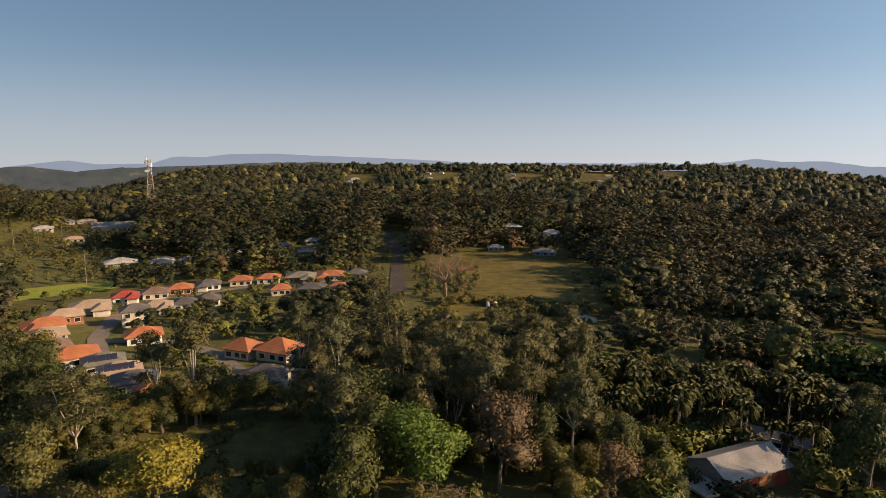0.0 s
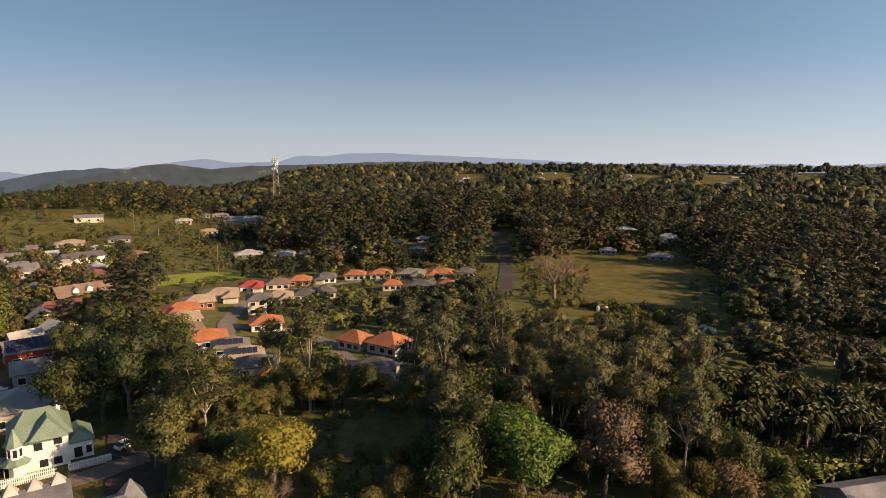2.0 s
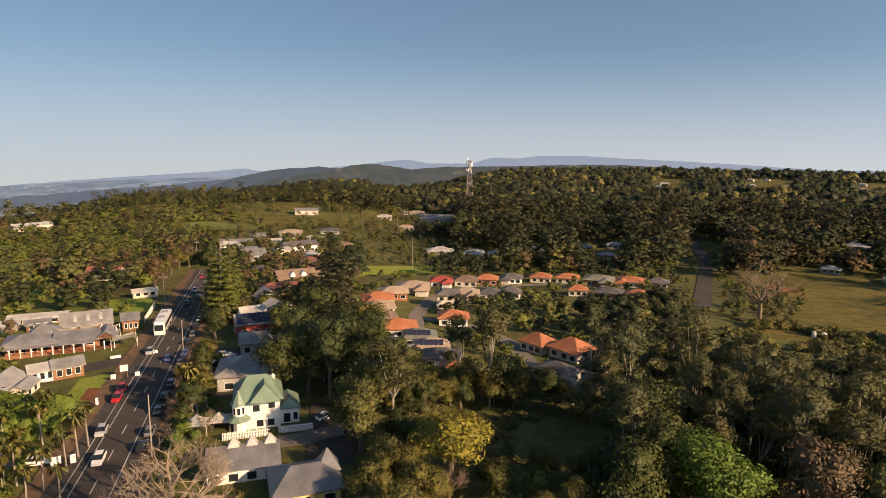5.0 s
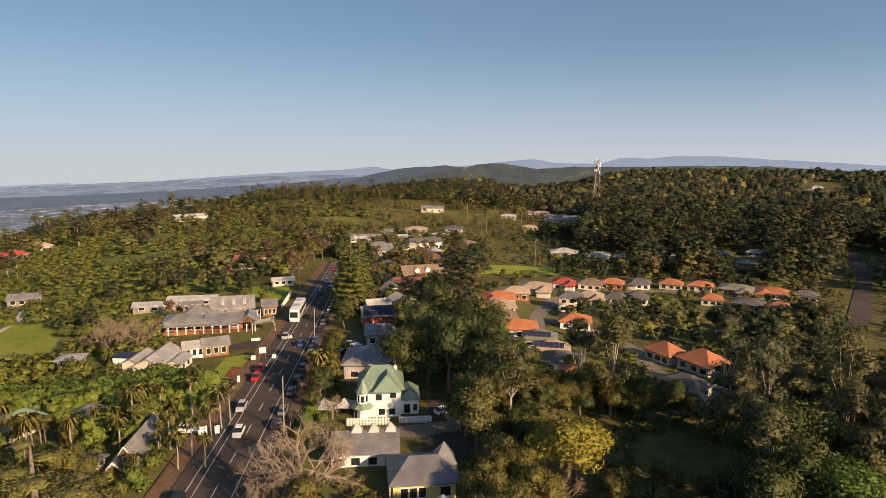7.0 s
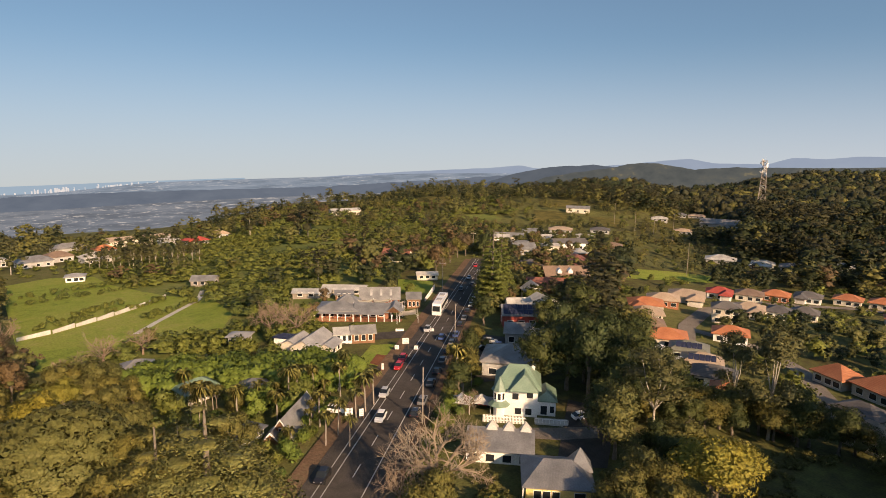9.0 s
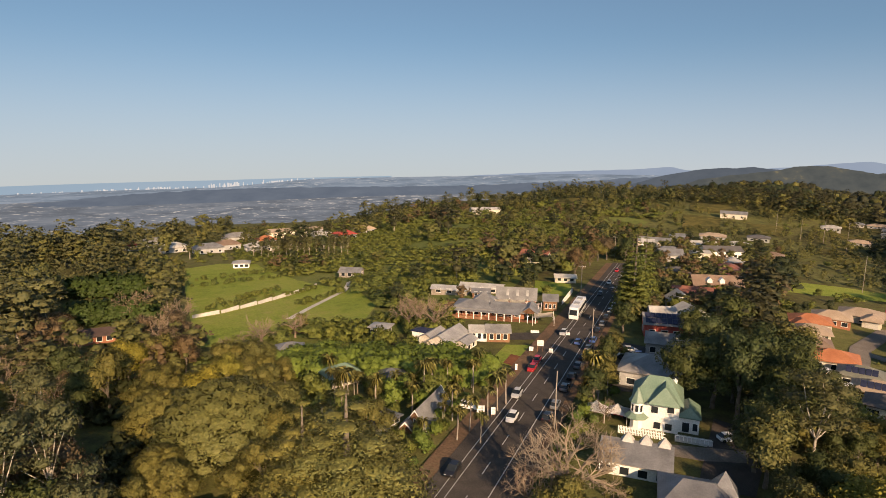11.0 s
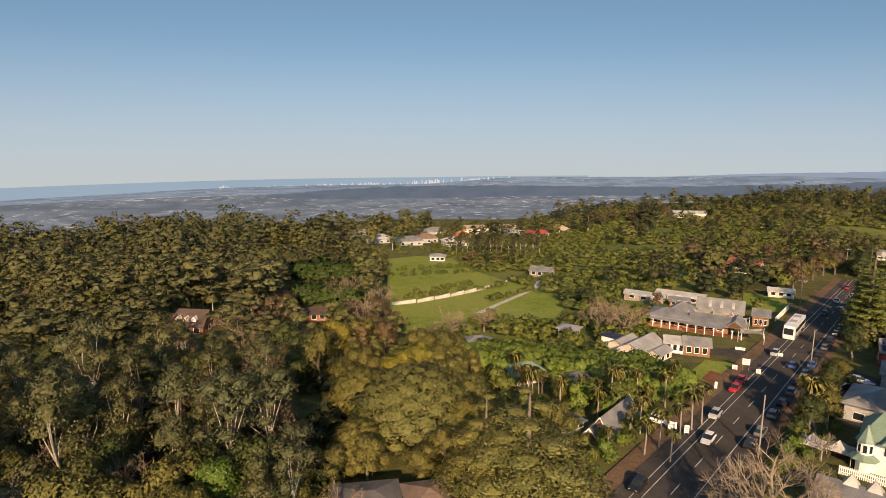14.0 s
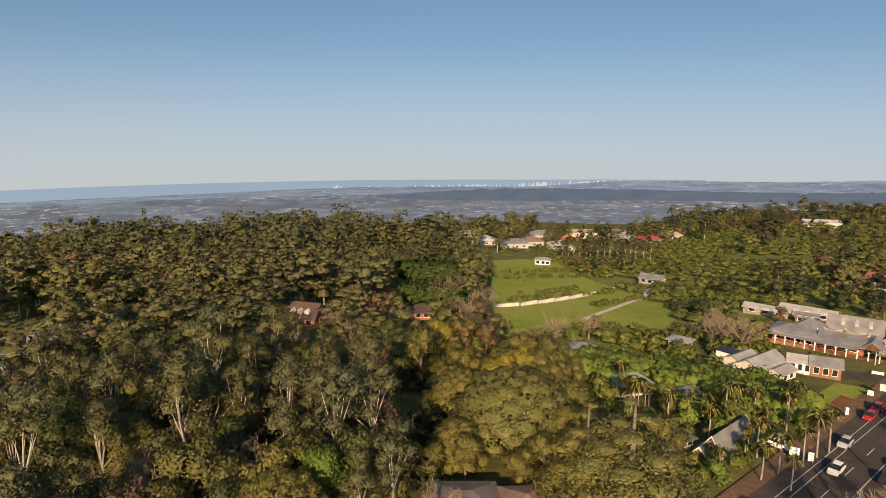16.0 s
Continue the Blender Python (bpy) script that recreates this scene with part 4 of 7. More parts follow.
H_(-28.54, 133.7, 7.3, 5.7, 30, "tile_beige", solar=True, wall="brick")
H_(-27.49, 126.0, 7.3, 5.7, 25, "tile_grey", wall="white")
H_(-25.83, 117.2, 6.9, 5.4, 25, "tile_orange")
H_(-25.31, 208.3, 8.5, 6.6, 25, "tile_beige", wing=1)
H_(-27.01, 190.0, 7.1, 5.5, 30, "tile_grey", two=True)
H_(-26.49, 167.2, 7.8, 6.1, 28, "tile_orange", wall="white")
H_(-23.03, 210.8, 7.2, 5.6, 20, "tile_grey", wall="white")
H_(-21.16, 215.1, 6.9, 5.4, 18, "tile_grey")
H_(-14.99, 228.3, 6.6, 5.1, 20, "tile_orange")
H_(-12.14, 227.4, 9.2, 7.2, 5, "tile_grey", wall="brick")
H_(-9.68, 227.4, 7.7, 6.0, 0, "tile_orange")
H_(-18.39, 143.7, 6.4, 5.6, -20, "tile_orange", rh=2.3)
H_(-15.18, 139.7, 8.0, 6.8, -22, "tile_orange", rh=2.6)
H_(-16.37, 121.0, 7.1, 5.5, -15, "tile_grey", wall="grey_wall")
H_(-15.62, 110.0, 5.7, 4.4, -15, "tile_beige", rh=2.2)
H_(-21.64, 109.5, 5.5, 4.3, 0, "tile_orange", wall="brick")
H_(-12.88, 129.5, 5.2, 4.0, -10, "tile_grey")
H_(-6.05, 118.2, 5.9, 4.6, -12, "tile_red", wall="brick")



def patio(az, r, w, d, rz):
    """A flat white patio roof on four posts."""
    x, y = polar(az, r)
    ob = root("patio_roof", x, y, ground_z(x, y), rz, "flat white sheet patio roof on thin posts", "pergola", "estate patios")
    bm = bmesh.new()
    box(bm, -w / 2, -d / 2, 2.1, w / 2, d / 2, 2.22, 0.03)
    part("roof", bm, M["white"], ob)
    for px in (-1, 1):
        for py in (-1, 1):
            bm = bmesh.new()
            box(bm, px * w * 0.46 - 0.06, py * d * 0.44 - 0.06, -0.8, px * w * 0.46 + 0.06, py * d * 0.44 + 0.06, 2.1)
            part("post", bm, M["white"], ob)
    HOUSES.append((x, y, w / 2))


patio(-32.51, 137.5, 4.6, 3.0, 62)
patio(-30.86, 131.6, 4.4, 1.8, 62)


# ------------------------------------------------------------------ where trees may stand
ESTATE = [polar(*q) for q in ((-37, 150), (-35, 215), (-27, 250), (-19, 283), (-8, 292), (-8, 255), (-17, 215), (-11, 150), (-11, 118), (-14, 104), (-28, 108), (-36, 130))]
VILLAGE = [polar(*q) for q in ((-43, 80), (-44, 135), (-38.5, 150), (-37, 340), (-58, 340), (-66, 175), (-68, 120), (-62, 100), (-62, 60))]


def free(x, y, m=0.0):
    s, n = RD.x * x + RD.y * y, RN.x * x + RN.y * y
    if -32 - m < n < -11.6 + m * 0.6 and -130 < s < 266:
        return False
    for hx, hy, hr in HOUSES:
        if (x - hx) ** 2 + (y - hy) ** 2 < (hr + m) ** 2:
            return False
    for poly in OPEN:
        if inside(poly, x, y):
            return False
    return True



def crowded(x, y):
    return any((x - a) ** 2 + (y - b) ** 2 < c * c for a, b, c in NEAR)


# ------------------------------------------------------------------ telecom tower on the hill
def lattice_tower(x, y, h):
    ob = root("telecom_tower", x, y, ground_z(x, y) - 1, 20, "tall white and red lattice telecom tower with dishes", "tower")
    w0, w1 = 3.6, 1.5
    cr = [(-1, -1), (1, -1), (1, 1), (-1, 1)]
    n = 12
    for a, b in cr:
        bm = bmesh.new()
        tube(bm, (a * w0, b * w0, 0), (a * w1, b * w1, h), 0.3, 0.24, 5)
        part("leg", bm, M["tower_steel"], ob)
    for i in range(n):
        z0, z1 = h * i / n, h * (i + 1) / n
        q0, q1 = mix(w0, w1, i / n), mix(w0, w1, (i + 1) / n)
        for k in range(4):
            (a, b), (c, d) = cr[k], cr[(k + 1) % 4]
            for p, q in (((a * q0, b * q0, z0), (c * q1, d * q1, z1)), ((c * q0, d * q0, z0), (a * q1, b * q1, z1)), ((a * q1, b * q1, z1), (c * q1, d * q1, z1))):
                bm = bmesh.new()
                tube(bm, p, q, 0.13, 0.13, 4)
                part("brace", bm, M["iron_white"] if i % 4 == 1 else M["tower_steel"], ob)
    rng = random.Random(3)
    for i in range(12):
        z, a = h * rng.uniform(0.72, 1.0), rng.uniform(0, 6.28)
        bm = bmesh.new()
        if i % 3:
            box(bm, -0.5, -0.35, -1.8, 0.5, 0.35, 1.8, 0.05)
            o = part("antenna", bm, M["white"], ob)
        else:
            bmesh.ops.create_cone(bm, cap_ends=True, segments=16, radius1=2.1, radius2=1.5, depth=0.8)
            o = part("dish", bm, M["white"], ob)
            o.rotation_euler = (radians(90), 0, a)
        o.location = (math.cos(a) * 2.4, math.sin(a) * 2.4, z)
        if i % 3:
            o.rotation_euler = (0, 0, a)
    bm = bmesh.new()
    tube(bm, (0, 0, h - 1), (0, 0, h + 4.5), 0.12, 0.05, 5)
    part("mast", bm, M["steel"], ob)
    return ob


tx, ty = polar(-25.2, 700)
lattice_tower(tx, ty, 21.0 - ground_z(tx, ty))
HOUSES.append((tx, ty, 10))


# ------------------------------------------------------------------ the village: shops and houses with a look of their own
def offset(x, y, rz, dx, dy):
    a = radians(rz)
    return x + dx * math.cos(a) - dy * math.sin(a), y + dx * math.sin(a) + dy * math.cos(a)


def building(name, x, y, w, d, rz, label, category="house", group=""):
    """An empty at the middle of a building whose front's middle is x, y; its front looks to -y."""
    cx, cy = offset(x, y, rz, 0, d / 2)
    ob = root(name, cx, cy, ground_z(cx, cy), rz, label, category, group)
    HOUSES.append((cx, cy, 0.45 * math.hypot(w, d) + 0.8))
    return ob


def add(ob, name, fn, mat, label="", at=None):
    bm = bmesh.new()
    fn(bm)
    bmesh.ops.recalc_face_normals(bm, faces=bm.faces[:])
    o = part(name, bm, M[mat], ob, label)
    if at:
        o.matrix_basis = pose(*at)
    return o


def chimney(ob, x, y, z, mat="brick", h=1.6):
    def fn(bm):
        box(bm, -0.35, -0.35, 0, 0.35, 0.35, h, 0.02)
        box(bm, -0.45, -0.45, h, 0.45, 0.45, h + 0.18, 0.02)
        tube(bm, (0, 0, h + 0.18), (0, 0, h + 0.5), 0.16, 0.14, 7)
    add(ob, "chimney", fn, mat, at=(x, y, z))


def gabled(x, y, w, d, rz, roof, wall, h, rh, label, category="house", wins=3, base=1.5, group="", turn=False, name="house"):
    """A gable-roofed building; turn: the ridge runs front to back."""
    ob = building(name, x, y, w, d, rz, label, category, group)
    a, b, q = (d, w, 90) if turn else (w, d, 0)
    add(ob, "wall", lambda bm: walls(bm, a, b, -base, h, rh), wall, at=(0, 0, 0, 0, 0, q))
    add(ob, "roof", lambda bm: gable(bm, a, b, h, rh), roof, at=(0, 0, 0, 0, 0, q))
    for i in range(wins):
        window(ob, w * ((i + 0.5) / wins - 0.5) * 0.9, -d / 2, 1.4, min(1.4, w / wins * 0.5), 1.2, 0)
    for sg, fc in ((1, 90), (-1, -90)):
        window(ob, sg * w / 2, 0, 1.4, 1.2, 1.1, fc)
    return ob


# two-storey white house with green roofs and a corner turret
gh = building("villa", -64.2, 64.6, 7.4, 8.0, 45, "white two-storey weatherboard villa with green iron roofs", "house")
add(gh, "wall", lambda bm: walls(bm, 7.8, 8.0, -1.5, 5.4), "white")
add(gh, "roof", lambda bm: hip(bm, 8.2, 8.0, 5.4, 3.4, 0.5, 3.6), "iron_green", at=(0, 0, 0, 0, 0, 0))
add(gh, "front_roof", lambda bm: hip(bm, 6.6, 4.6, 5.42, 2.9, 0.45, 4.4), "iron_green", at=(1.2, -1.9, 0, 0, 0, 90))
add(gh, "annex_wall", lambda bm: walls(bm, 3.6, 6.0, -1.5, 2.9), "white", at=(5.7, 0.2, 0))
add(gh, "annex_roof", lambda bm: hip(bm, 6.0, 3.6, 2.9, 1.7, 0.4, 4.6), "iron_green", at=(5.6, 0.2, 0, 0, 0, 90))


def turret(bm):
    n = 8
    vs = [[bm.verts.new((math.cos(6.2832 * (i + 0.5) / n) * r, math.sin(6.2832 * (i + 0.5) / n) * r, z)) for i in range(n)] for r, z in ((1.15, -1.5), (1.15, 5.2))]
    for i in range(n):
        bm.faces.new((vs[0][i], vs[0][(i + 1) % n], vs[1][(i + 1) % n], vs[1][i]))


add(gh, "turret", turret, "white", at=(-3.5, -4.0, 0))
add(gh, "turret_roof", lambda bm: bmesh.ops.create_cone(bm, cap_ends=True, segments=8, radius1=1.6, radius2=0.05, depth=2.5), "iron_green", at=(-3.5, -4.0, 6.4))
add(gh, "porch_roof", lambda bm: bmesh.ops.create_cone(bm, cap_ends=True, segments=8, radius1=2.2, radius2=1.2, depth=0.7), "iron_green", at=(-3.5, -4.2, 2.8))
for i in range(8):
    a = 6.2832 * i / 8
    window(gh, -3.5 + 1.07 * math.cos(a), -4.0 + 1.07 * math.sin(a), 4.1, 0.55, 1.2, math.degrees(a) + 90)
for q in ((-0.4, 4.0), (2.4, 4.4), (0.2, 1.2), (2.2, 1.2)):
    window(gh, q[0], -4.0, q[1], 1.2, 1.2, 0)
window(gh, 3.9, -2.0, 4.3, 1.2, 1.2, 90)
window(gh, 5.2, -2.82, 1.2, 1.2, 1.7, 0)
window(gh, 6.8, -2.82, 1.4, 0.8, 1.3, 0)
window(gh, 7.5, 0.6, 1.4, 1.1, 1.2, 90)
chimney(gh, 2.9, 1.8, 6.4, "white", 1.2)
chimney(gh, 4.2, 2.6, 3.6, "white", 1.6)


def picket_fence(x, y, rz, length, label="white painted picket fence"):
    ob = root("picket_fence", x, y, ground_z(x, y), rz, label, "fence")
    add(ob, "rail", lambda bm: (box(bm, 0, -0.03, 0.35, length, 0.03, 0.45), box(bm, 0, -0.03, 0.85, length, 0.03, 0.95)), "white")
    pm = bmesh.new()
    box(pm, -0.07, -0.05, -0.6, 0.07, -0.03, 1.2)
    first = part("picket", pm, M["white"], ob)
    for i in range(1, int(length / 0.22)):
        o = new("picket", first.data)
        o.parent = ob
        o.location = (0.22 * i, 0, 0)
    return ob


gh.scale = (0.8, 0.8, 0.86)
fx, fy = offset(-63.9, 64.9, 45, -5.5, -2.2)
picket_fence(fx, fy, 45, 6.5)
fx, fy = offset(-63.9, 64.9, 45, 2.9, -1.0)
ramp_ob = root("ramp", fx, fy, ground_z(fx, fy), 45, "white railed concrete entrance ramp", "ramp")
add(ramp_ob, "deck", lambda bm: box(bm, -0.6, -0.9, -1.0, 4.4, 0.9, 0.35, 0.03), "concrete")
add(ramp_ob, "railing", lambda bm: [box(bm, -0.6, -0.93, 0.95, 4.4, -0.87, 1.02)] + [box(bm, -0.6 + 0.55 * i, -0.93, 0.3, -0.54 + 0.55 * i, -0.87, 0.97) for i in range(10)], "white")

# grey hip-roofed house behind the villa
house(-81.5, 80.0, 10, 9, 40, "iron", "grey_wall", 3.0, 2.4, "grey iron-roofed cottage with a tall chimney", group="village houses", chimney=True)
# long verandah building with three pyramid roof lights
vb = building("verandah_shop", -54.6, 52.0, 8.4, 4.6, 45, "low white shop with a grey iron skillion roof", "shop")
add(vb, "wall", lambda bm: walls(bm, 8.6, 4.6, -1.5, 1.9), "white")


def skillion(bm):
    vs = [bm.verts.new(q) for q in ((-4.6, -2.8, 1.9), (4.6, -2.8, 1.9), (4.6, 2.5, 2.75), (-4.6, 2.5, 2.75), (-4.6, -2.8, 2.03), (4.6, -2.8, 2.03), (4.6, 2.5, 2.88), (-4.6, 2.5, 2.88))]
    for f in ((3, 2, 1, 0), (4, 5, 6, 7), (0, 1, 5, 4), (1, 2, 6, 5), (2, 3, 7, 6), (3, 0, 4, 7)):
        bm.faces.new([vs[i] for i in f])


add(vb, "roof", skillion, "iron")
add(vb, "back_wall", lambda bm: box(bm, -4.3, 2.05, 1.9, 4.3, 2.25, 2.65), "white")
for i in range(3):
    add(vb, "roof_light", lambda bm: bmesh.ops.create_cone(bm, cap_ends=True, segments=4, radius1=1.2, radius2=0.04, depth=1.3), "iron_white", "pale pyramid roof light", at=(-1.2 + 2.3 * i, 2.6, 3.3, 0, 0, 45))
for i in range(4):
    window(vb, -3.4 + 2.2 * i, -2.3, 0.9, 1.1, 1.0, 0)
window(vb, 4.3, 0, 0.9, 1.2, 1.2, 90)
# yellow house with a grey hip roof
yb = building("yellow_house", -42.7, 50.2, 9.0, 8.0, 47, "yellow weatherboard house with a grey iron hip roof", "house")
add(yb, "wall", lambda bm: walls(bm, 8.4, 7.4, -1.5, 2.5), "yellow_wall")
add(yb, "roof", lambda bm: hip(bm, 8.4, 7.4, 2.5, 2.0, 0.6, 3.6), "iron_slate")
add(yb, "gablet", lambda bm: bmesh.ops.create_cone(bm, cap_ends=True, segments=4, radius1=2.4, radius2=0.05, depth=2.6), "iron_dark", at=(3.2, 1.2, 4.4, 0, 0, 45))
for i in range(3):
    window(yb, -2.7 + 1.2 * i, -3.7, 1.3, 0.95, 1.3, 0)
window(yb, 2.8, -3.7, 1.3, 1.4, 1.3, 0)
window(yb, -4.2, -1.0, 1.3, 1.2, 1.3, -90)
add(yb, "verandah_post", lambda bm: box(bm, -0.07, -0.07, -1.5, 0.07, 0.07, 2.5), "white", at=(-4.6, -4.1, 0))

yb.scale = (0.88, 0.88, 0.92)


def shade_sail(x, y, w, h, label, mat="white"):
    ob = root("market_tent", x, y, ground_z(x, y), 40, label, "tent")
    bm = bmesh.new()
    n = 8
    top = bm.verts.new((0, 0, h))
    ringa = []
    for k, (f, z) in enumerate(((0.45, h * 0.72), (1.0, h * 0.55))):
        ringa.append([bm.verts.new(((w / 2) * f * px, (w / 2) * f * py, z)) for px, py in ((-1, -1), (0, -0.86), (1, -1), (0.86, 0), (1, 1), (0, 0.86), (-1, 1), (-0.86, 0))])
    for i in range(n):
        j = (i + 1) % n
        bm.faces.new((top, ringa[0][i], ringa[0][j]))
        bm.faces.new((ringa[0][i], ringa[1][i], ringa[1][j], ringa[0][j]))
    bmesh.ops.solidify(bm, geom=bm.faces[:], thickness=0.03)
    part("canopy", bm, M[mat], ob)
    for px, py in ((-1, -1), (1, -1), (1, 1), (-1, 1)):
        bm = bmesh.new()
        tube(bm, (px * w / 2, py * w / 2, -0.4), (px * w / 2, py * w / 2, h * 0.55), 0.05, 0.05, 6)
        part("post", bm, M["steel"], ob)


sx, sy = polar(-38.6, 60)
shade_sail(sx, sy, 4.5, 4.6, "white peaked canvas market tent")
shade_sail(*offset(-62.9, 65.7, 45, -10.5, 2.0), 3.2, 3.0, "white canvas umbrella tent beside the villa")
shade_sail(*offset(-62.9, 65.7, 45, -7.4, 3.0), 3.4, 2.6, "white canvas awning over tables")

# shops on the far side of the villa
sh = gabled(-104.0, 105.0, 9, 7, 52, "iron", "red_wall", 3.4, 1.6, "red-fronted shop with solar panels on its roof", "shop", group="village shops")
for i in range(7):
    for j in range(2):
        g_ = bmesh.new()
        box(g_, -0.55, -0.85, 0, 0.55, 0.85, 0.05)
        o_ = part("solar_panel", g_, M["solar"], sh, "dark solar panel")
        o_.matrix_basis = pose(-3.7 + 1.2 * i, -2.75 + 1.75 * j, 4.02 + 0.8 * j, 24.5, 0, 0)
gabled(-112.0, 112.5, 6, 5, 60, "iron_white", "white", 3.2, 1.5, "white shop with a pale iron roof", "shop", group="village shops")
gabled(-108.5, 119.5, 8, 6, 75, "iron_white", "white", 3.4, 1.9, "white shop with a steep pale roof", "shop", group="village shops", turn=True)
gabled(-93.0, 94.0, 7, 6, 45, "iron", "grey_wall", 2.9, 1.4, "low grey shop with awnings", "shop", group="village shops")
gabled(-87.5, 97.0, 7, 5, 50, "iron_white", "white", 2.9, 1.3, "small white shop with pale roof", "shop", group="village shops")
gabled(-130.4, 141.6, 11, 7, 48, "iron_rust", "white", 2.8, 1.8, "long red-roofed cafe with white walls", "shop", group="village shops")
gabled(-124.3, 131.5, 6, 6, 62, "iron_white", "white", 3.0, 2.0, "small white gabled shop", "shop", group="village shops", turn=True)
bk = gabled(-137.2, 159.9, 15, 8, 58, "tile_brown", "brick", 3.4, 2.6, "brown-roofed brick shop with dormer windows", "shop", group="village shops")
for sx in (-2.6, 1.2):
    add(bk, "dormer", lambda bm: (walls(bm, 1.6, 1.6, 0, 1.0, 0.7), gable(bm, 1.6, 1.6, 1.0, 0.75, 0.2, 0.1, 0.2)), "white", at=(sx, -2.4, 4.0, 0, 0, 90))
gabled(-191.5, 211.5, 7, 7, 60, "iron_white", "cream", 4.6, 0.6, "tall pale yellow shop block", "shop", group="village shops")
gabled(-201.6, 236.4, 17, 9, 62, "tile_grey", "white", 3.6, 1.6, "dark-roofed shop with white walls", "shop", group="village shops")
gabled(-198.4, 201.2, 10, 8, 60, "iron", "grey_wall", 3.2, 2.0, "grey iron-roofed village shop", "shop", group="village shops")
gabled(-231.7, 218.4, 6, 6, 50, "iron_white", "white", 4.0, 1.4, "narrow white two-storey shop", "shop", group="village shops")
gabled(-240.0, 230.0, 16, 8, 45, "iron", "cream", 3.4, 1.5, "row of cream shops with grey roofs", "shop", group="village shops")
gabled(-222.0, 246.0, 12, 8, 55, "iron_white", "white", 3.4, 1.5, "white shop with an iron roof", "shop", group="village shops")
gabled(-322.2, 383.5, 18, 8, 40, "iron", "cream", 3.4, 1.6, "long low cream building with grey roof", "building", group="far village buildings")
gabled(-210.6, 137.7, 11, 8, 40, "iron_rust", "cream", 3.0, 2.0, "rust-red roofed cream cottage", "house", group="village houses")
gabled(-169.5, 124.5, 7, 3.6, 60, "iron_white", "cream", 2.0, 0.7, "low shop with pale awning beside the road", "shop", group="village shops")

# the big hotel on the other side of the road: verandah, hipped roofs, hall behind
pub = building("hotel", -131.2, 73.2, 12, 6, 51.5, "rambling brick hotel with grey iron roofs and a white-posted verandah", "hotel")
HOUSES.append((-125.5, 80.4, 5.0))
add(pub, "wall", lambda bm: (walls(bm, 9.4, 7.0, -1.5, 2.3)), "brick", at=(-4.4, 5.0, 0))
add(pub, "main_wall", lambda bm: (walls(bm, 8.6, 4.6, -1.5, 2.3)), "brick", at=(4.2, 4.6, 0))
add(pub, "roof", lambda bm: hip(bm, 10.4, 8.6, 2.3, 1.5, 0.3, 3.0), "iron", at=(-4.4, 4.3, 0))
add(pub, "main_roof", lambda bm: gable(bm, 9.0, 7.0, 2.26, 1.35, 0.3, 0.14, 0.1), "iron", at=(4.4, 3.6, 0))
add(pub, "tower_roof", lambda bm: hip(bm, 5.2, 5.2, 2.9, 2.2, 0.5, 0.5), "iron", at=(-2.6, 7.2, 0))
add(pub, "porch_roof", lambda bm: gable(bm, 6.4, 4.2, 2.24, 1.5, 0.3, 0.14, 0.2), "iron", at=(10.0, 3.2, 0, 0, 0, 90))
add(pub, "porch_gable", lambda bm: walls(bm, 0.2, 4.2, 2.2, 2.3, 1.3), "timber", at=(10.0, 0.2, 0, 0, 0, 90))


def verandah(bm):
    vs = [bm.verts.new(q) for q in ((-9.9, -1.4, 1.95), (7.8, -1.4, 1.95), (7.8, 0.4, 2.36), (-9.5, 0.4, 2.36), (-9.9, -1.4, 2.05), (7.8, -1.4, 2.05), (7.8, 0.4, 2.46), (-9.5, 0.4, 2.46))]
    for f in ((3, 2, 1, 0), (4, 5, 6, 7), (0, 1, 5, 4), (1, 2, 6, 5), (2, 3, 7, 6), (3, 0, 4, 7)):
        bm.faces.new([vs[i] for i in f])


add(pub, "verandah_roof", verandah, "iron")
add(pub, "deck", lambda bm: box(bm, -9.8, -1.4, -1.5, 12.2, 1.6, 0.1), "brick")
for i in range(12):
    add(pub, "verandah_post", lambda bm: (box(bm, -0.1, -0.1, 0, 0.1, 0.1, 1.9), box(bm, -0.22, -0.12, 1.7, 0.22, 0.12, 1.92)), "white", at=(-9.7 + 1.95 * i, -1.25, 0.1))
add(pub, "balustrade", lambda bm: box(bm, -9.7, -1.3, 0.15, -1.0, -1.2, 0.75), "timber")
for i in range(8):
    window(pub, -8.0 + 2.1 * i, 1.45 if i < 4 else 2.25, 1.2, 1.2, 1.3, 0)
window(pub, -9.1, 4.5, 1.2, 1.4, 1.2, -90)


def slack_sail(ob, w, d, z, sag, lift):
    """A canvas sail: four corners held up, the cloth between them hanging lower."""
    n = 8
    def bent(bm):
        g = [[bm.verts.new((w * (i / n - 0.5) * (1 - 0.16 * math.sin(math.pi * j / n)), d * (j / n - 0.5) * (1 - 0.2 * math.sin(math.pi * i / n)), z + lift * (1 if (i // 4 + j // 4) % 2 else -0.2) * abs(i / n - 0.5) * abs(j / n - 0.5) * 4 - sag * math.sin(math.pi * i / n) * math.sin(math.pi * j / n))) for i in range(n + 1)] for j in range(n + 1)]
        for j in range(n):
            for i in range(n):
                bm.faces.new((g[j][i], g[j][i + 1], g[j + 1][i + 1], g[j + 1][i]))
        bmesh.ops.solidify(bm, geom=bm.faces[:], thickness=0.03)
    add(ob, "canopy", bent, "cream")
    for px in (-1, 1):
        for py in (-1, 1):
            add(ob, "post", lambda bm: tube(bm, (0, 0, -1.5), (0, 0, z + lift), 0.06, 0.05, 6), "white", at=(px * w * 0.5, py * d * 0.5, 0))


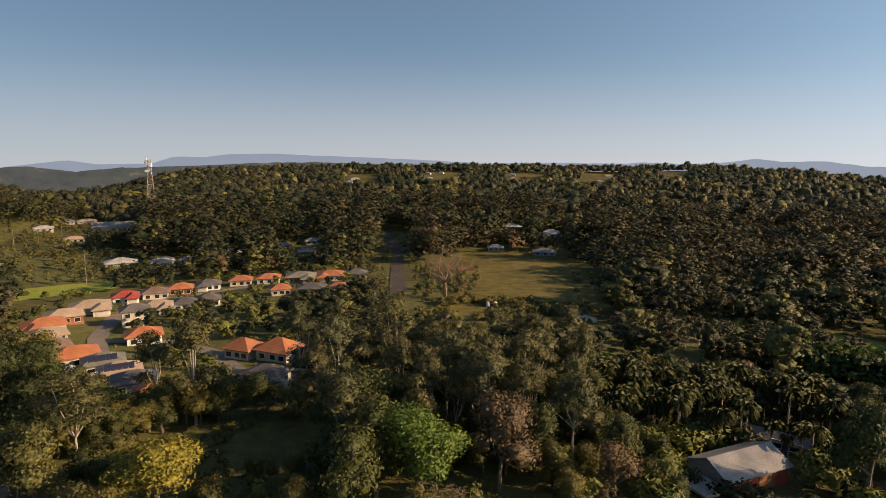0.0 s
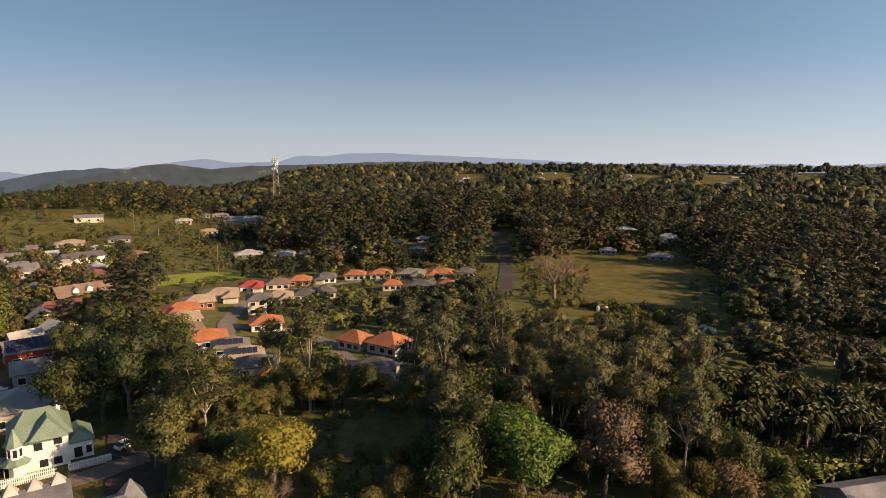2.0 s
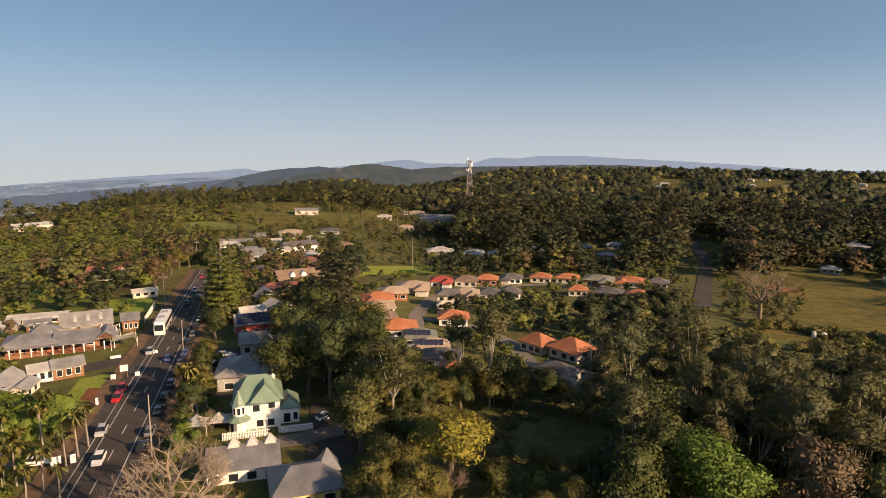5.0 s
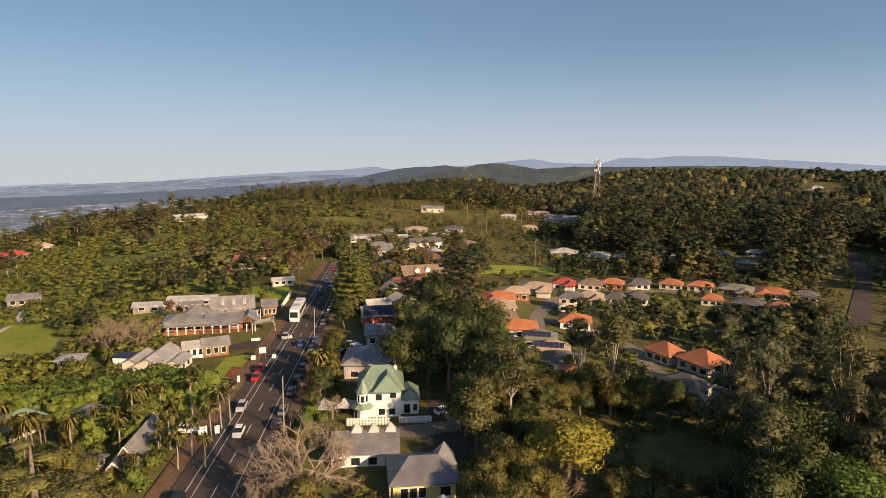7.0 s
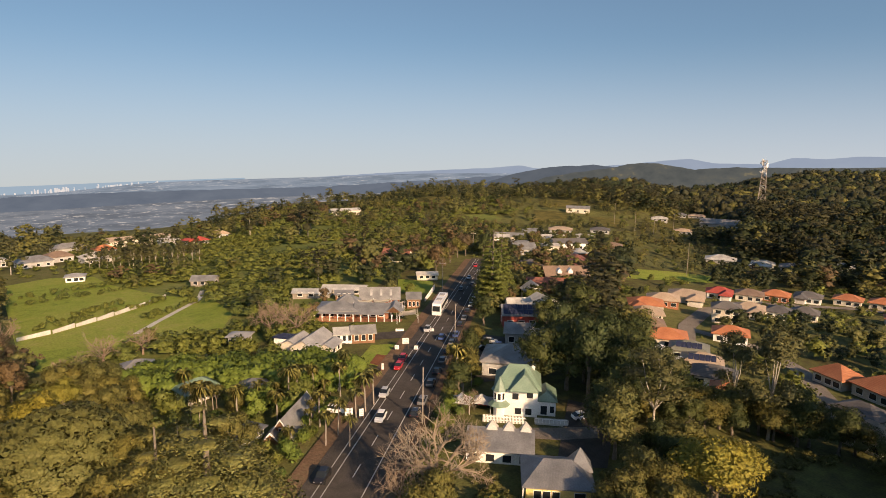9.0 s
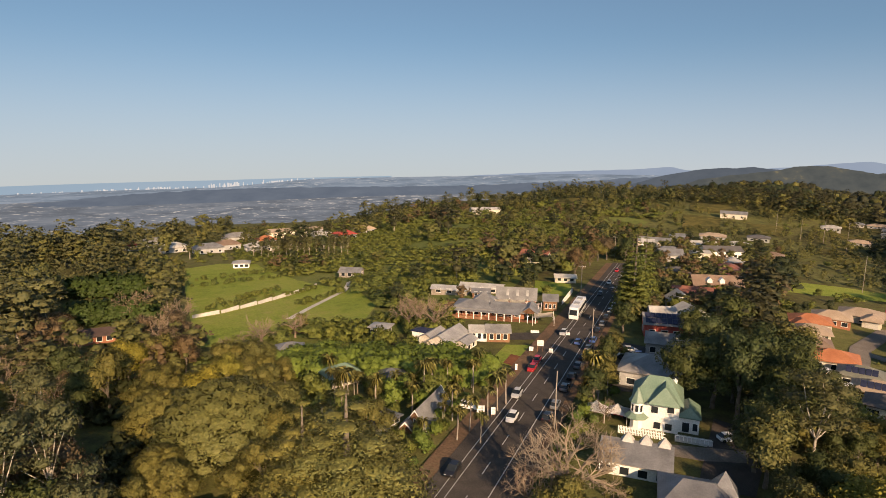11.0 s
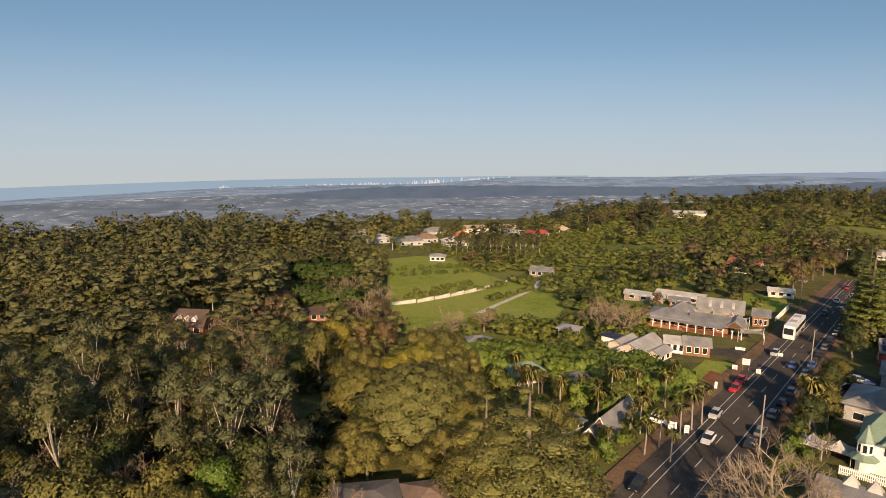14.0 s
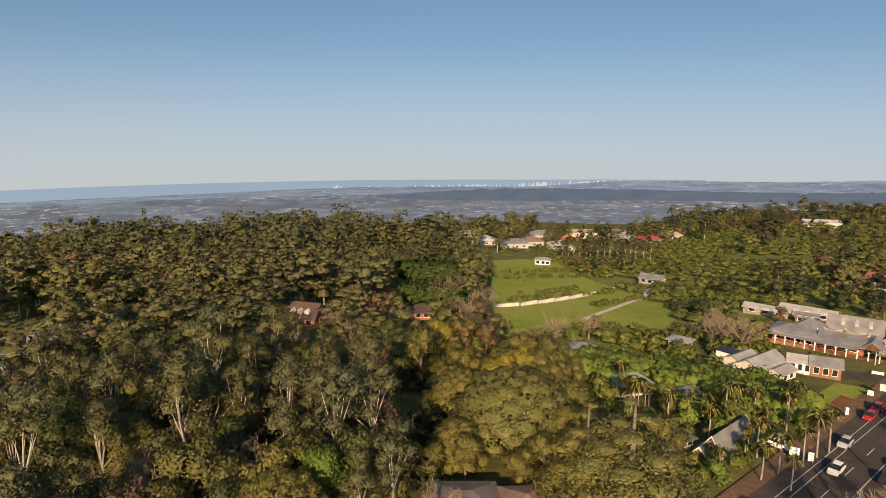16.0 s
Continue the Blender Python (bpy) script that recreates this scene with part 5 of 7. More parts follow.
for k, (u_, v_, w_, d_, z_) in enumerate(((13.6, 2.4, 5.2, 4.8, 2.2), (1.8, 8.9, 4.8, 3.6, 3.5), (6.4, 9.2, 4.6, 3.6, 3.6), (10.4, 9.0, 3.6, 3.4, 3.1))):
    ax, ay = offset(-131.2, 73.2, 51.5, u_, v_)
    sl = root("shade_sail", ax, ay, ground_z(ax, ay), 51.5 + (6, -4, 3, -7)[k], "cream canvas shade sail between hotel roofs", "shade sail", "shade sails of the hotel")
    slack_sail(sl, w_, d_, z_, 0.25, 0.5)
hl = gabled(-141.2, 87.6, 10.6, 6.4, 57, "iron", "brick", 3.0, 2.3, "large hall with a grey iron gable roof", "hall")
for i in range(3):
    g_ = bmesh.new()
    box(g_, -0.35, -1.1, 0, 0.35, 1.1, 0.05)
    o_ = part("skylight", g_, M["iron_white"], hl, "pale skylight strip")
    o_.matrix_basis = pose(-2.4 + 2.7 * i, -1.6, 4.3, 36, 0, 0)
gabled(-136.0, 95.3, 3.6, 4.4, 57, "iron", "timber", 3.0, 1.1, "small timber annex with iron roof", "building")
gabled(-165.0, 78.5, 11, 4.4, 52, "iron_white", "pole", 1.8, 0.7, "long low shed with a pale iron roof", "shed", group="low sheds")
gabled(-163.5, 88.5, 13, 6, 52, "iron_white", "pole", 1.8, 0.7, "long low shed with a pale iron roof", "shed", group="low sheds")
gabled(-157.0, 85.2, 5, 3.6, 60, "iron", "timber", 1.8, 0.7, "short grey shed beside the car park", "shed", group="low sheds")
lw = building("gallery", -114.2, 57.4, 9.5, 7, 128, "low gallery with several grey sheet-iron gable roofs", "shop")
for gy, gw, gd, gh_, rise in ((-0.6, 9.6, 5.6, 1.8, 1.7), (3.6, 6.4, 3.6, 1.6, 0.9), (-4.6, 5.0, 3.0, 1.7, 0.7)):
    add(lw, "wall", lambda bm: walls(bm, gw, gd, -1.5, gh_, rise * 0.9), "cream", at=(0.6 * (gy > 1), gy, 0))
    add(lw, "roof", lambda bm: gable(bm, gw, gd, gh_, rise, 0.3, 0.12, 0.35), "iron_pale", at=(0.6 * (gy > 1), gy, 0))
add(lw, "lean_to", lambda bm: hip(bm, 4, 3, 1.7, 0.7, 0.3), "solar", at=(1.8, 6.8, 0, 0, 0, 90))
add(lw, "lean_to_wall", lambda bm: walls(bm, 4, 3, -1.5, 1.7), "white", at=(1.8, 6.8, 0, 0, 0, 90))
for i in range(3):
    window(lw, -4.8, -2.2 + 1.6 * i, 0.95, 1.1, 0.9, -90)
for i in range(2):
    window(lw, -1.5 + 2.2 * i, -6.1, 0.95, 1.1, 0.9, 0)
gabled(-114.0, 66.5, 5, 4, 65, "iron", "timber", 2.5, 1.0, "small orange timber shop with iron roof", "shop", group="village shops")
gabled(-116.0, 62.8, 4, 4, 65, "iron_white", "white", 2.4, 0.8, "small white shop with pale roof", "shop", group="village shops")

# steep-gabled hall among palms
st = root("steep_hall", -82.4, 36.0, ground_z(-82.4, 36.0), 133.6, "steep grey A-frame hall with white bargeboards", "hall")
HOUSES.append((-80.6, 34.2, 3.4))
HOUSES.append((-84.2, 38.0, 3.4))
st.scale = (0.9, 0.84, 0.74)
add(st, "wall", lambda bm: walls(bm, 10.4, 3.9, -1.5, 1.0, 3.0), "timber")
add(st, "roof", lambda bm: gable(bm, 10.4, 3.9, 1.0, 3.15, 0.4, 0.16, 0.5), "iron")
for ex in (-5.75, 5.75):
    add(st, "bargeboard", lambda bm: gable(bm, 0.1, 3.9, 1.02, 3.2, 0.42, 0.2, 0.0), "white", at=(ex, 0, 0))
add(st, "porch_wall", lambda bm: walls(bm, 2.2, 2.4, -1.5, 0.9, 1.3), "timber", at=(-6.2, 1.2, 0, 0, 0, 12))
add(st, "porch_roof", lambda bm: gable(bm, 2.2, 2.4, 0.9, 1.45, 0.3, 0.14, 0.3), "iron", at=(-6.2, 1.2, 0, 0, 0, 12))
add(st, "porch_bargeboard", lambda bm: gable(bm, 0.1, 2.4, 0.92, 1.5, 0.32, 0.3, 0.0), "white", at=(-7.66, 0.9, 0, 0, 0, 12))
for i in range(4):
    window(st, -3.6 + 2.4 * i, -1.95, 0.3, 1.0, 0.8, 0)
    window(st, -3.6 + 2.4 * i, 1.95, 0.3, 1.0, 0.8, 180)
window(st, -5.2, 0, 1.8, 0.8, 0.9, -90)
house(-82.4, 28.6, 3.6, 3.0, 120, "iron_dark", "grey_wall", 1.7, 1.0, "small grey-roofed cottage beside the hall", group="village houses")
house(-106.5, 28.9, 6.0, 4.6, 100, "iron_green", "cream", 1.9, 1.8, "green-roofed cottage among palms", group="village houses")
house(*polar(-70.0, 106), 4.0, 3.6, 60, "iron_dark", "cream", 1.8, 1.4, "grey iron-roofed garden cottage", group="village houses")
house(*polar(-79.5, 128), 5, 4, 80, "iron", "grey_wall", 2.6, 1.5, "grey garden shed under trees", group="village houses")
house(-133.2, 45.9, 4.0, 3.4, 50, "iron_pale", "grey_wall", 2.3, 0.7, "grey iron shed beside an orchard", group="village houses")

# farm sheds and houses round the lawn
gabled(-219.7, 63.3, 8, 6, 57, "iron", "pole", 2.2, 1.2, "dark open farm barn with a grey roof", "barn")
house(-272.7, 31.1, 6.4, 5, 78, "iron_pale", "white", 2.2, 1.2, "white cottage above the lawn", group="hill houses")
for q in ((-89, 351, 13, 9, "iron_white"), (-86.2, 338, 14, 8, "iron"), (-84.6, 352, 12, 8, "tile_brown"), (-83.8, 398, 16, 10, "iron"), (-82, 336, 12, 9, "iron_white"), (-81.3, 372, 10, 8, "tile_orange"), (-74.3, 380, 12, 9, "tile_red"),
          (-90.5, 385, 16, 9, "iron"), (-76.5, 398, 12, 8, "iron_white"), (-72.5, 405, 12, 8, "tile_beige"), (-92.5, 372, 12, 8, "tile_red")):
    H_(q[0], q[1], q[2], q[3], 100, q[4], wall="grey_wall", group="hill houses", h=2.8, rh=2.4, base=3)
x_, y_ = polar(-78.6, 405)
gabled(x_, y_, 36, 9, 95, "tile_beige", "cream", 4.4, 1.6, "long cream school building with tiled roof", "building", base=4)
x_, y_ = polar(-61.2, 505)
gabled(x_, y_, 24, 9, 80, "iron_white", "cream", 3.6, 1.5, "pale long building on the plateau rim", "building", base=3)
rh_ = gabled(-150.6, -43.9, 8.2, 7, 78, "tile_dark", "brick", 2.6, 3.0, "red brick house with a steep brown roof", "house")
for i in range(3):
    add(rh_, "dormer", lambda bm: (walls(bm, 1.2, 1.2, 0, 0.8, 0.5), gable(bm, 1.2, 1.2, 0.8, 0.55, 0.15, 0.08, 0.15)), "white", at=(-2.4 + 2.0 * i, -2.2, 3.2, 0, 0, 90))
gabled(-159.5, -14.3, 7, 5, 95, "tile_dark", "brick", 2.2, 1.0, "dark timber house with a brown roof", "house")
gabled(*polar(-91.34, 193.9), 1.8, 1.8, 95, "tile_dark", "brick", 3.4, 0.9, "small brown-roofed brick pump house", "house")
gabled(-149.6, -98.8, 12, 7, 130, "iron_white", "cream", 3.0, 1.4, "cream-roofed house under trees", "house")
house(-130.4, -97.7, 8, 6, 140, "iron", "grey_wall", 2.6, 1.5, "grey iron-roofed house under trees", group="hill houses")
house(-115.2, -92.3, 9, 7, 110, "iron_green", "grey_wall", 2.6, 1.8, "green-roofed house under trees", group="hill houses")
house(-63.5, -0.5, 6.5, 5, 94, "tile_grey", "grey_wall", 2.2, 0.9, "dark-roofed house close below trees", group="hill houses")
house(-63.0, 6.4, 4.6, 5, 96, "tile_brown", "grey_wall", 2.2, 1.1, "brown-roofed house close below trees", group="hill houses")
# big shed below, with a red wall
bs = building("farm_shed", 41.6, 74.9, 11.5, 7, 24, "farm shed with grey iron gable roof and dark red walls", "shed")
add(bs, "wall", lambda bm: walls(bm, 11.2, 6.6, -2.5, 2.5, 1.5), "red_wall")
add(bs, "end_panel", lambda bm: walls(bm, 0.08, 6.4, -0.4, 2.5, 1.45), "iron_pale", "pale sheet-iron end wall", at=(-5.64, 0, 0))
add(bs, "roof", lambda bm: gable(bm, 11.2, 6.8, 2.5, 1.6, 0.35, 0.14, 0.35), "iron")
add(bs, "ridge_cap", lambda bm: gable(bm, 11.2, 0.3, 4.04, 0.1, 0.1, 0.04, 0.37), "iron_white")
add(bs, "lean_to", lambda bm: box(bm, -1.7, -2.4, 1.5, 1.5, 2.0, 1.6), "iron_white", at=(-7.3, -0.6, 0, 0, -9, 0))
add(bs, "lean_to_wall", lambda bm: box(bm, -1.3, -2.2, -2.5, 1.3, 1.8, 1.35), "white", at=(-7.3, -0.6, 0))
add(bs, "door", lambda bm: box(bm, -1.5, -0.06, -0.6, 1.5, 0.03, 2.0), "timber", at=(1.5, -3.32, 0))
window(bs, 5.6, 0, 1.2, 1.2, 1.0, 90)
# the dark roof and blue walls carry the shed's deep shade as colour
gabled(50.6, 87.8, 8.4, 3.4, -36, "tile_grey", "paint_blue", 1.8, 0.6, "low blue-grey shed in deep shade", "shed")
# hall on the ridge, houses in the woods
hl2 = gabled(*polar(-28.2, 520), 28, 13, 25, "iron", "grey_wall", 3.2, 3.2, "large community hall with grey roof", "hall", base=4)
WOOD_HOUSES = []
for az, r, w, d, roof in ((-35.7, 640, 18, 10, "iron_white"), (-27.8, 343, 14, 9, "iron_white"), (-24.8, 340, 9, 8, "iron_white"), (4.9, 378, 9, 6, "iron_white"), (9.4, 368, 13, 9, "iron"), (10, 430, 12, 8, "iron_white"),
                          (6.5, 464, 12, 8, "iron_white"), (-19, 372, 10, 8, "iron_white"), (-12.5, 365, 10, 8, "iron"), (-22.6, 350, 9, 7, "iron"), (-31, 470, 12, 9, "tile_beige"), (-33, 520, 12, 9, "iron_white"), (-30, 600, 14, 9, "tile_beige"),
                          (11.89, 549.6, 10, 7, "tile_beige"), (9.93, 441.2, 10, 7, "iron_white"), (6.31, 468.4, 10, 7, "iron_white"), (-14.67, 388.3, 10, 7, "iron"), (-11.91, 399.3, 10, 7, "iron_white"), (-34.95, 768.5, 10, 7, "iron_white"), (-27.79, 348.6, 10, 7, "iron_white"), (-24.58, 350.0, 10, 7, "iron_white"), (-31.35, 592.9, 10, 7, "iron"), (-38, 420, 12, 9, "tile_grey"), (-39.5, 360, 12, 9, "iron_white"), (-41.5, 400, 14, 9, "tile_beige"), (-44, 380, 12, 8, "iron"), (-37, 330, 11, 8, "tile_brown")):
    H_(az, r, w, d, -az, roof, wall="grey_wall", group="houses in the woods", base=3, h=2.2)
    WOOD_HOUSES.append((az, r, 0.35 + math.degrees(0.5 * w / r)))
WOOD_HOUSES.append((-28.2, 520, 2.0))
vil = random.Random(12)
for i in range(34):
    az, r = vil.uniform(-47.5, -38), vil.uniform(195, 340)
    if all((polar(az, r)[0] - q[0]) ** 2 + (polar(az, r)[1] - q[1]) ** 2 > (q[2] + 7) ** 2 for q in HOUSES) and free(*polar(az, r), 3):
        H_(az, r, vil.uniform(8, 12), vil.uniform(6, 8), vil.choice((44, 134)) + vil.uniform(-8, 8), vil.choice(("iron_white", "iron", "tile_brown", "iron", "iron_rust", "tile_grey", "tile_olive")), wall=vil.choice(("grey_wall", "cream", "brick")), h=1.9, rh=1.7, group="village houses")
far_rng = random.Random(4)
for i in range(40):
    az, r = far_rng.uniform(-18, 22), far_rng.uniform(900, 1330)
    H_(az, r, far_rng.uniform(8, 14), 7, -az + far_rng.uniform(-25, 25), far_rng.choice(("iron_white", "iron", "iron_white", "tile_beige")), wall="white", group="far farmhouses", base=4, h=3.0, rh=2.0)

# ------------------------------------------------------------------ roads of the estate, car parks and paths
def lane_path(name, pts, width, mat, label, lift_m=0.16, category="lane"):
    """A paved ribbon through points given in degrees and metres."""
    xy = [Vector(polar(*q)) for q in pts]
    fine = []
    for i in range(len(xy) - 1):
        k = max(2, int((xy[i + 1] - xy[i]).length / 3))
        fine += [xy[i].lerp(xy[i + 1], j / k) for j in range(k)]
    fine.append(xy[-1])
    vs, fs = [], []
    for i, p in enumerate(fine):
        d = (fine[min(i + 1, len(fine) - 1)] - fine[max(i - 1, 0)]).normalized()
        nn = Vector((-d.y, d.x)) * width / 2
        for q in (p + nn, p - nn):
            vs.append((q.x, q.y, ground_z(q.x, q.y) + lift_m))
        HOUSES.append((p.x, p.y, width / 2))
    for i in range(len(fine) - 1):
        fs.append((2 * i, 2 * i + 1, 2 * i + 3, 2 * i + 2))
    ob = mesh_ob(name, vs, fs, mat)
    if ob.data.polygons[0].normal.z < 0:
        ob.data.flip_normals()
    return tagged(ob, label, category, kind="structure")


lane_path("estate_lane", [(-30, 150), (-30, 175), (-28.5, 205), (-24, 235), (-18, 250), (-11, 258)], 4.4, M["lane"], "pale paved estate lane between bungalows")
lane_path("estate_lane", [(-30, 172), (-24, 165), (-21, 150), (-18.5, 128), (-15, 122), (-11.5, 128)], 4.0, M["lane"], "pale paved estate lane between bungalows")
lane_path("driveway", [(-79.5, 167), (-77.7, 179), (-75.8, 192), (-74.3, 203), (-73.9, 220)], 1.8, M["concrete"], "pale concrete driveway across the lawn", 0.2, "driveway")
lane_path("hotel_drive", [(-66, 131), (-62.5, 134), (-58.5, 137), (-55.5, 139)], 6.0, M["asphalt"], "curved asphalt drive in front of the hotel", 0.16, "driveway")
patch("car_park", [(-40.8, 76), (-40, 101), (-35.5, 99), (-36, 78)], M["asphalt"], "shaded asphalt car park beside the villa", 0.14, category="car park")
patch("shop_car_park", [(-49.2, 106), (-48.4, 140), (-45.5, 137), (-46, 108)], M["asphalt"], "asphalt car park in front of shops", 0.14, category="car park")
patch("village_green", [(-60.5, 118), (-55.5, 112), (-55.3, 131), (-59, 130)], M["grass"], "small mown roadside green", 0.13, category="grass")
patch("brick_paving", [(-59.2, 117), (-57.6, 114), (-56.6, 121), (-58.5, 123)], M["soil"], "red brick paving beside the road", 0.17, category="paving")
patch("sheds_yard", [(-66, 160), (-59, 163), (-60, 174), (-66, 172)], M["verge"], "gravel yard between sheds", 0.14, category="yard")
patch("villa_drive", [(-47.3, 86.3), (-47, 83.5), (-40.6, 84), (-37, 87), (-37, 91), (-41, 88.3)], M["lane"], "pale paved drive in front of the villa", 0.2, category="driveway")


def low_wall(pts, label="pale rendered low garden wall"):
    ob = root("garden_wall", 0, 0, 0, 0, label, "wall")
    for (a, b) in zip(pts[:-1], pts[1:]):
        p, q = Vector(polar(*a)), Vector(polar(*b))
        n = max(1, int((q - p).length / 5.5))
        for i in range(n):
            u, v = p.lerp(q, i / n), p.lerp(q, (i + 0.93) / n)
            z = ground_z(u.x, u.y)
            bm = bmesh.new()
            box(bm, 0, -0.15, -0.8, (v - u).length, 0.15, 1.0, 0.03)
            o = part("panel", bm, M["concrete"], ob)
            o.matrix_basis = pose(u.x, u.y, z, 0, 0, math.degrees(math.atan2(v.y - u.y, v.x - u.x)))


low_wall([(-87.84, 177), (-85.4, 180.5), (-82.2, 190), (-78.5, 206), (-76.9, 216)])


# ------------------------------------------------------------------ vehicles, poles and signs
def loft(bm, rows):
    """Cross sections joined along x: rows of x, half width below, half width above, low z, high z."""
    rs = []
    for x, wb, wt, z0, z1 in rows:
        zm = mix(z0, z1, 0.55)
        rs.append([bm.verts.new(q) for q in ((x, -wb * 0.92, z0), (x, -wb, zm), (x, -wt, z1), (x, wt, z1), (x, wb, zm), (x, wb * 0.92, z0))])
    for a, b in zip(rs[:-1], rs[1:]):
        for i in range(6):
            bm.faces.new((a[i], a[(i + 1) % 6], b[(i + 1) % 6], b[i]))
    bm.faces.new(rs[0][::-1])
    bm.faces.new(rs[-1])
    bmesh.ops.recalc_face_normals(bm, faces=bm.faces[:])


CAR = {}


def car(x, y, rz, paint, label, group="cars along the road", category="car"):
    """A hatchback: body, glass cabin, roof, four wheels, lamps."""
    if not CAR:
        bm = bmesh.new()
        loft(bm, [(-2.1, 0.72, 0.66, 0.4, 0.78), (-1.95, 0.84, 0.78, 0.28, 0.95), (-0.9, 0.87, 0.8, 0.25, 1.0), (0.9, 0.87, 0.8, 0.25, 0.98), (1.7, 0.84, 0.74, 0.27, 0.85), (2.1, 0.7, 0.62, 0.38, 0.68)])
        CAR["body"] = bm
        bm = bmesh.new()
        loft(bm, [(-1.95, 0.74, 0.62, 0.93, 0.97), (-1.35, 0.78, 0.62, 0.93, 1.4), (0.2, 0.78, 0.62, 0.93, 1.44), (1.1, 0.76, 0.66, 0.9, 0.97)])
        CAR["cabin"] = bm
        bm = bmesh.new()
        box(bm, -1.35, -0.6, 1.4, 0.2, 0.6, 1.49, 0.04)
        CAR["roof"] = bm
        bm = bmesh.new()
        bmesh.ops.create_cone(bm, cap_ends=True, segments=12, radius1=0.32, radius2=0.32, depth=0.22)
        CAR["wheel"] = bm
        bm = bmesh.new()
        box(bm, -0.05, -0.14, -0.06, 0.05, 0.14, 0.06)
        CAR["lamp"] = bm
        for k, b in list(CAR.items()):
            me = bpy.data.meshes.new(k)
            b.to_mesh(me)
            b.free()
            CAR[k] = me
    ob = root("car", x, y, ground_z(x, y) + 0.29, rz, label, category, group)
    ob.scale = (0.8, 0.8, 0.8)
    for nm, src, mt, at in [("body", "body", paint, (0, 0, 0)), ("cabin", "cabin", "glass", (0, 0, 0)), ("roof", "roof", paint, (0, 0, 0))] + [("wheel", "wheel", "tyre", (sx * 1.32, sy * 0.8, 0.32, 90, 0, 0)) for sx in (-1, 1) for sy in (-1, 1)] + \
            [("headlight", "lamp", "white", (2.03, sy * 0.52, 0.66)) for sy in (-1, 1)] + [("tail_light", "lamp", "paint_red", (-2.02, sy * 0.6, 0.78)) for sy in (-1, 1)]:
        key = (src, mt)
        if key not in CAR:
            me = CAR[src].copy()
            me.materials.clear()
            me.materials.append(M[mt])
            CAR[key] = me
        o = new(nm, CAR[key])
        o.parent = ob
        o.matrix_basis = pose(*at)
    return ob


ROAD_RZ = 133.9
for s, n, paint, label, rev in ((86, -21.9, "paint_white", "white hatchback driving along the road", 1), (96, -23.8, "paint_silver", "silver hatchback at the road edge", 1), (110.4, -24.6, "paint_red", "dark red car parked on the verge", 1),
                                (115.6, -24.9, "paint_red", "dark red car parked on the verge", 1), (102.6, -17.0, "paint_grey", "grey car parked at the kerb", 0), (139, -24.0, "paint_silver", "silver car near the hotel", 1),
                                (132.8, -19.6, "paint_blue", "dark blue car driving along the road", 0), (67, -24.4, "paint_black", "black car at the edge of the road", 1), (122, -16.8, "paint_black", "black car parked in tree shade", 0),
                                (129, -16.8, "paint_grey", "dark grey car parked in tree shade", 0), (145, -16.9, "paint_black", "black car parked by the shops", 0), (176, -16.6, "paint_white", "white car parked by a pole", 0),
                                (212, -22, "paint_silver", "silver car far along the road", 1), (226, -19.4, "paint_white", "white car far along the road", 0), (240, -22.4, "paint_red", "red car far along the road", 1), (252, -19.4, "paint_black", "black car far along the road", 0), (94, -16.9, "paint_grey", "dark grey car parked at the kerb", 0), (88.5, -17.0, "paint_black", "black van parked at the kerb", 0), (109, -16.9, "paint_black", "black car parked at the kerb", 0), (116, -16.9, "paint_grey", "grey car parked at the kerb", 0), (136, -16.8, "paint_blue", "dark blue car parked at the kerb", 0), (152, -16.8, "paint_grey", "dark car parked by the shops", 0), (160, -16.8, "paint_black", "black car parked by the shops", 0), (168, -16.7, "paint_silver", "silver car parked by a pole", 0), (200, -19.4, "paint_grey", "grey car driving along the road", 0), (190, -22.2, "paint_black", "black car driving along the road", 1)):
    x, y = road_xy(s, n)
    car(x, y, ROAD_RZ + (180 if rev else 0), paint, label)
for az, r, paint, rz, label in ((-38.6, 93, "paint_white", 70, "white car parked beside the villa"), (-37.4, 94.5, "paint_silver", 70, "silver car parked beside the villa"), (-47.2, 112, "paint_red", 45, "red car in the shop car park"),
                                (-47.6, 118, "paint_blue", 45, "dark blue car in the shop car park"), (-46.6, 121, "paint_silver", 45, "silver car in the shop car park"), (-47.9, 126, "paint_black", 45, "black car in the shop car park"),
                                (-46.6, 129, "paint_blue", 45, "blue car in the shop car park"), (-48.1, 95, "paint_red", 30, "red car beside the awning"), (-62.5, 92.5, "paint_white", 40, "white car parked under palms"),
                                (-61.8, 167, "paint_white", 44, "white car in the gravel yard"), (-62.8, 166, "paint_silver", 44, "silver car in the gravel yard"), (-25.5, 215, "paint_white", 30, "white car in the estate lane"), (-46.0, 113, "paint_grey", 45, "grey car in the shop car park"), (-46.2, 117, "paint_black", 45, "black car in the shop car park"), (-47.5, 122, "paint_grey", 135, "dark grey car in the shop car park"), (-46.0, 125, "paint_black", 45, "black car in the shop car park"), (-47.6, 132, "paint_silver", 45, "silver car in the shop car park"), (-63.8, 166, "paint_grey", 44, "grey car in the gravel yard"), (-60.8, 168.5, "paint_black", 44, "black car in the gravel yard")):
    car(*polar(az, r), rz, paint, label, "parked cars")


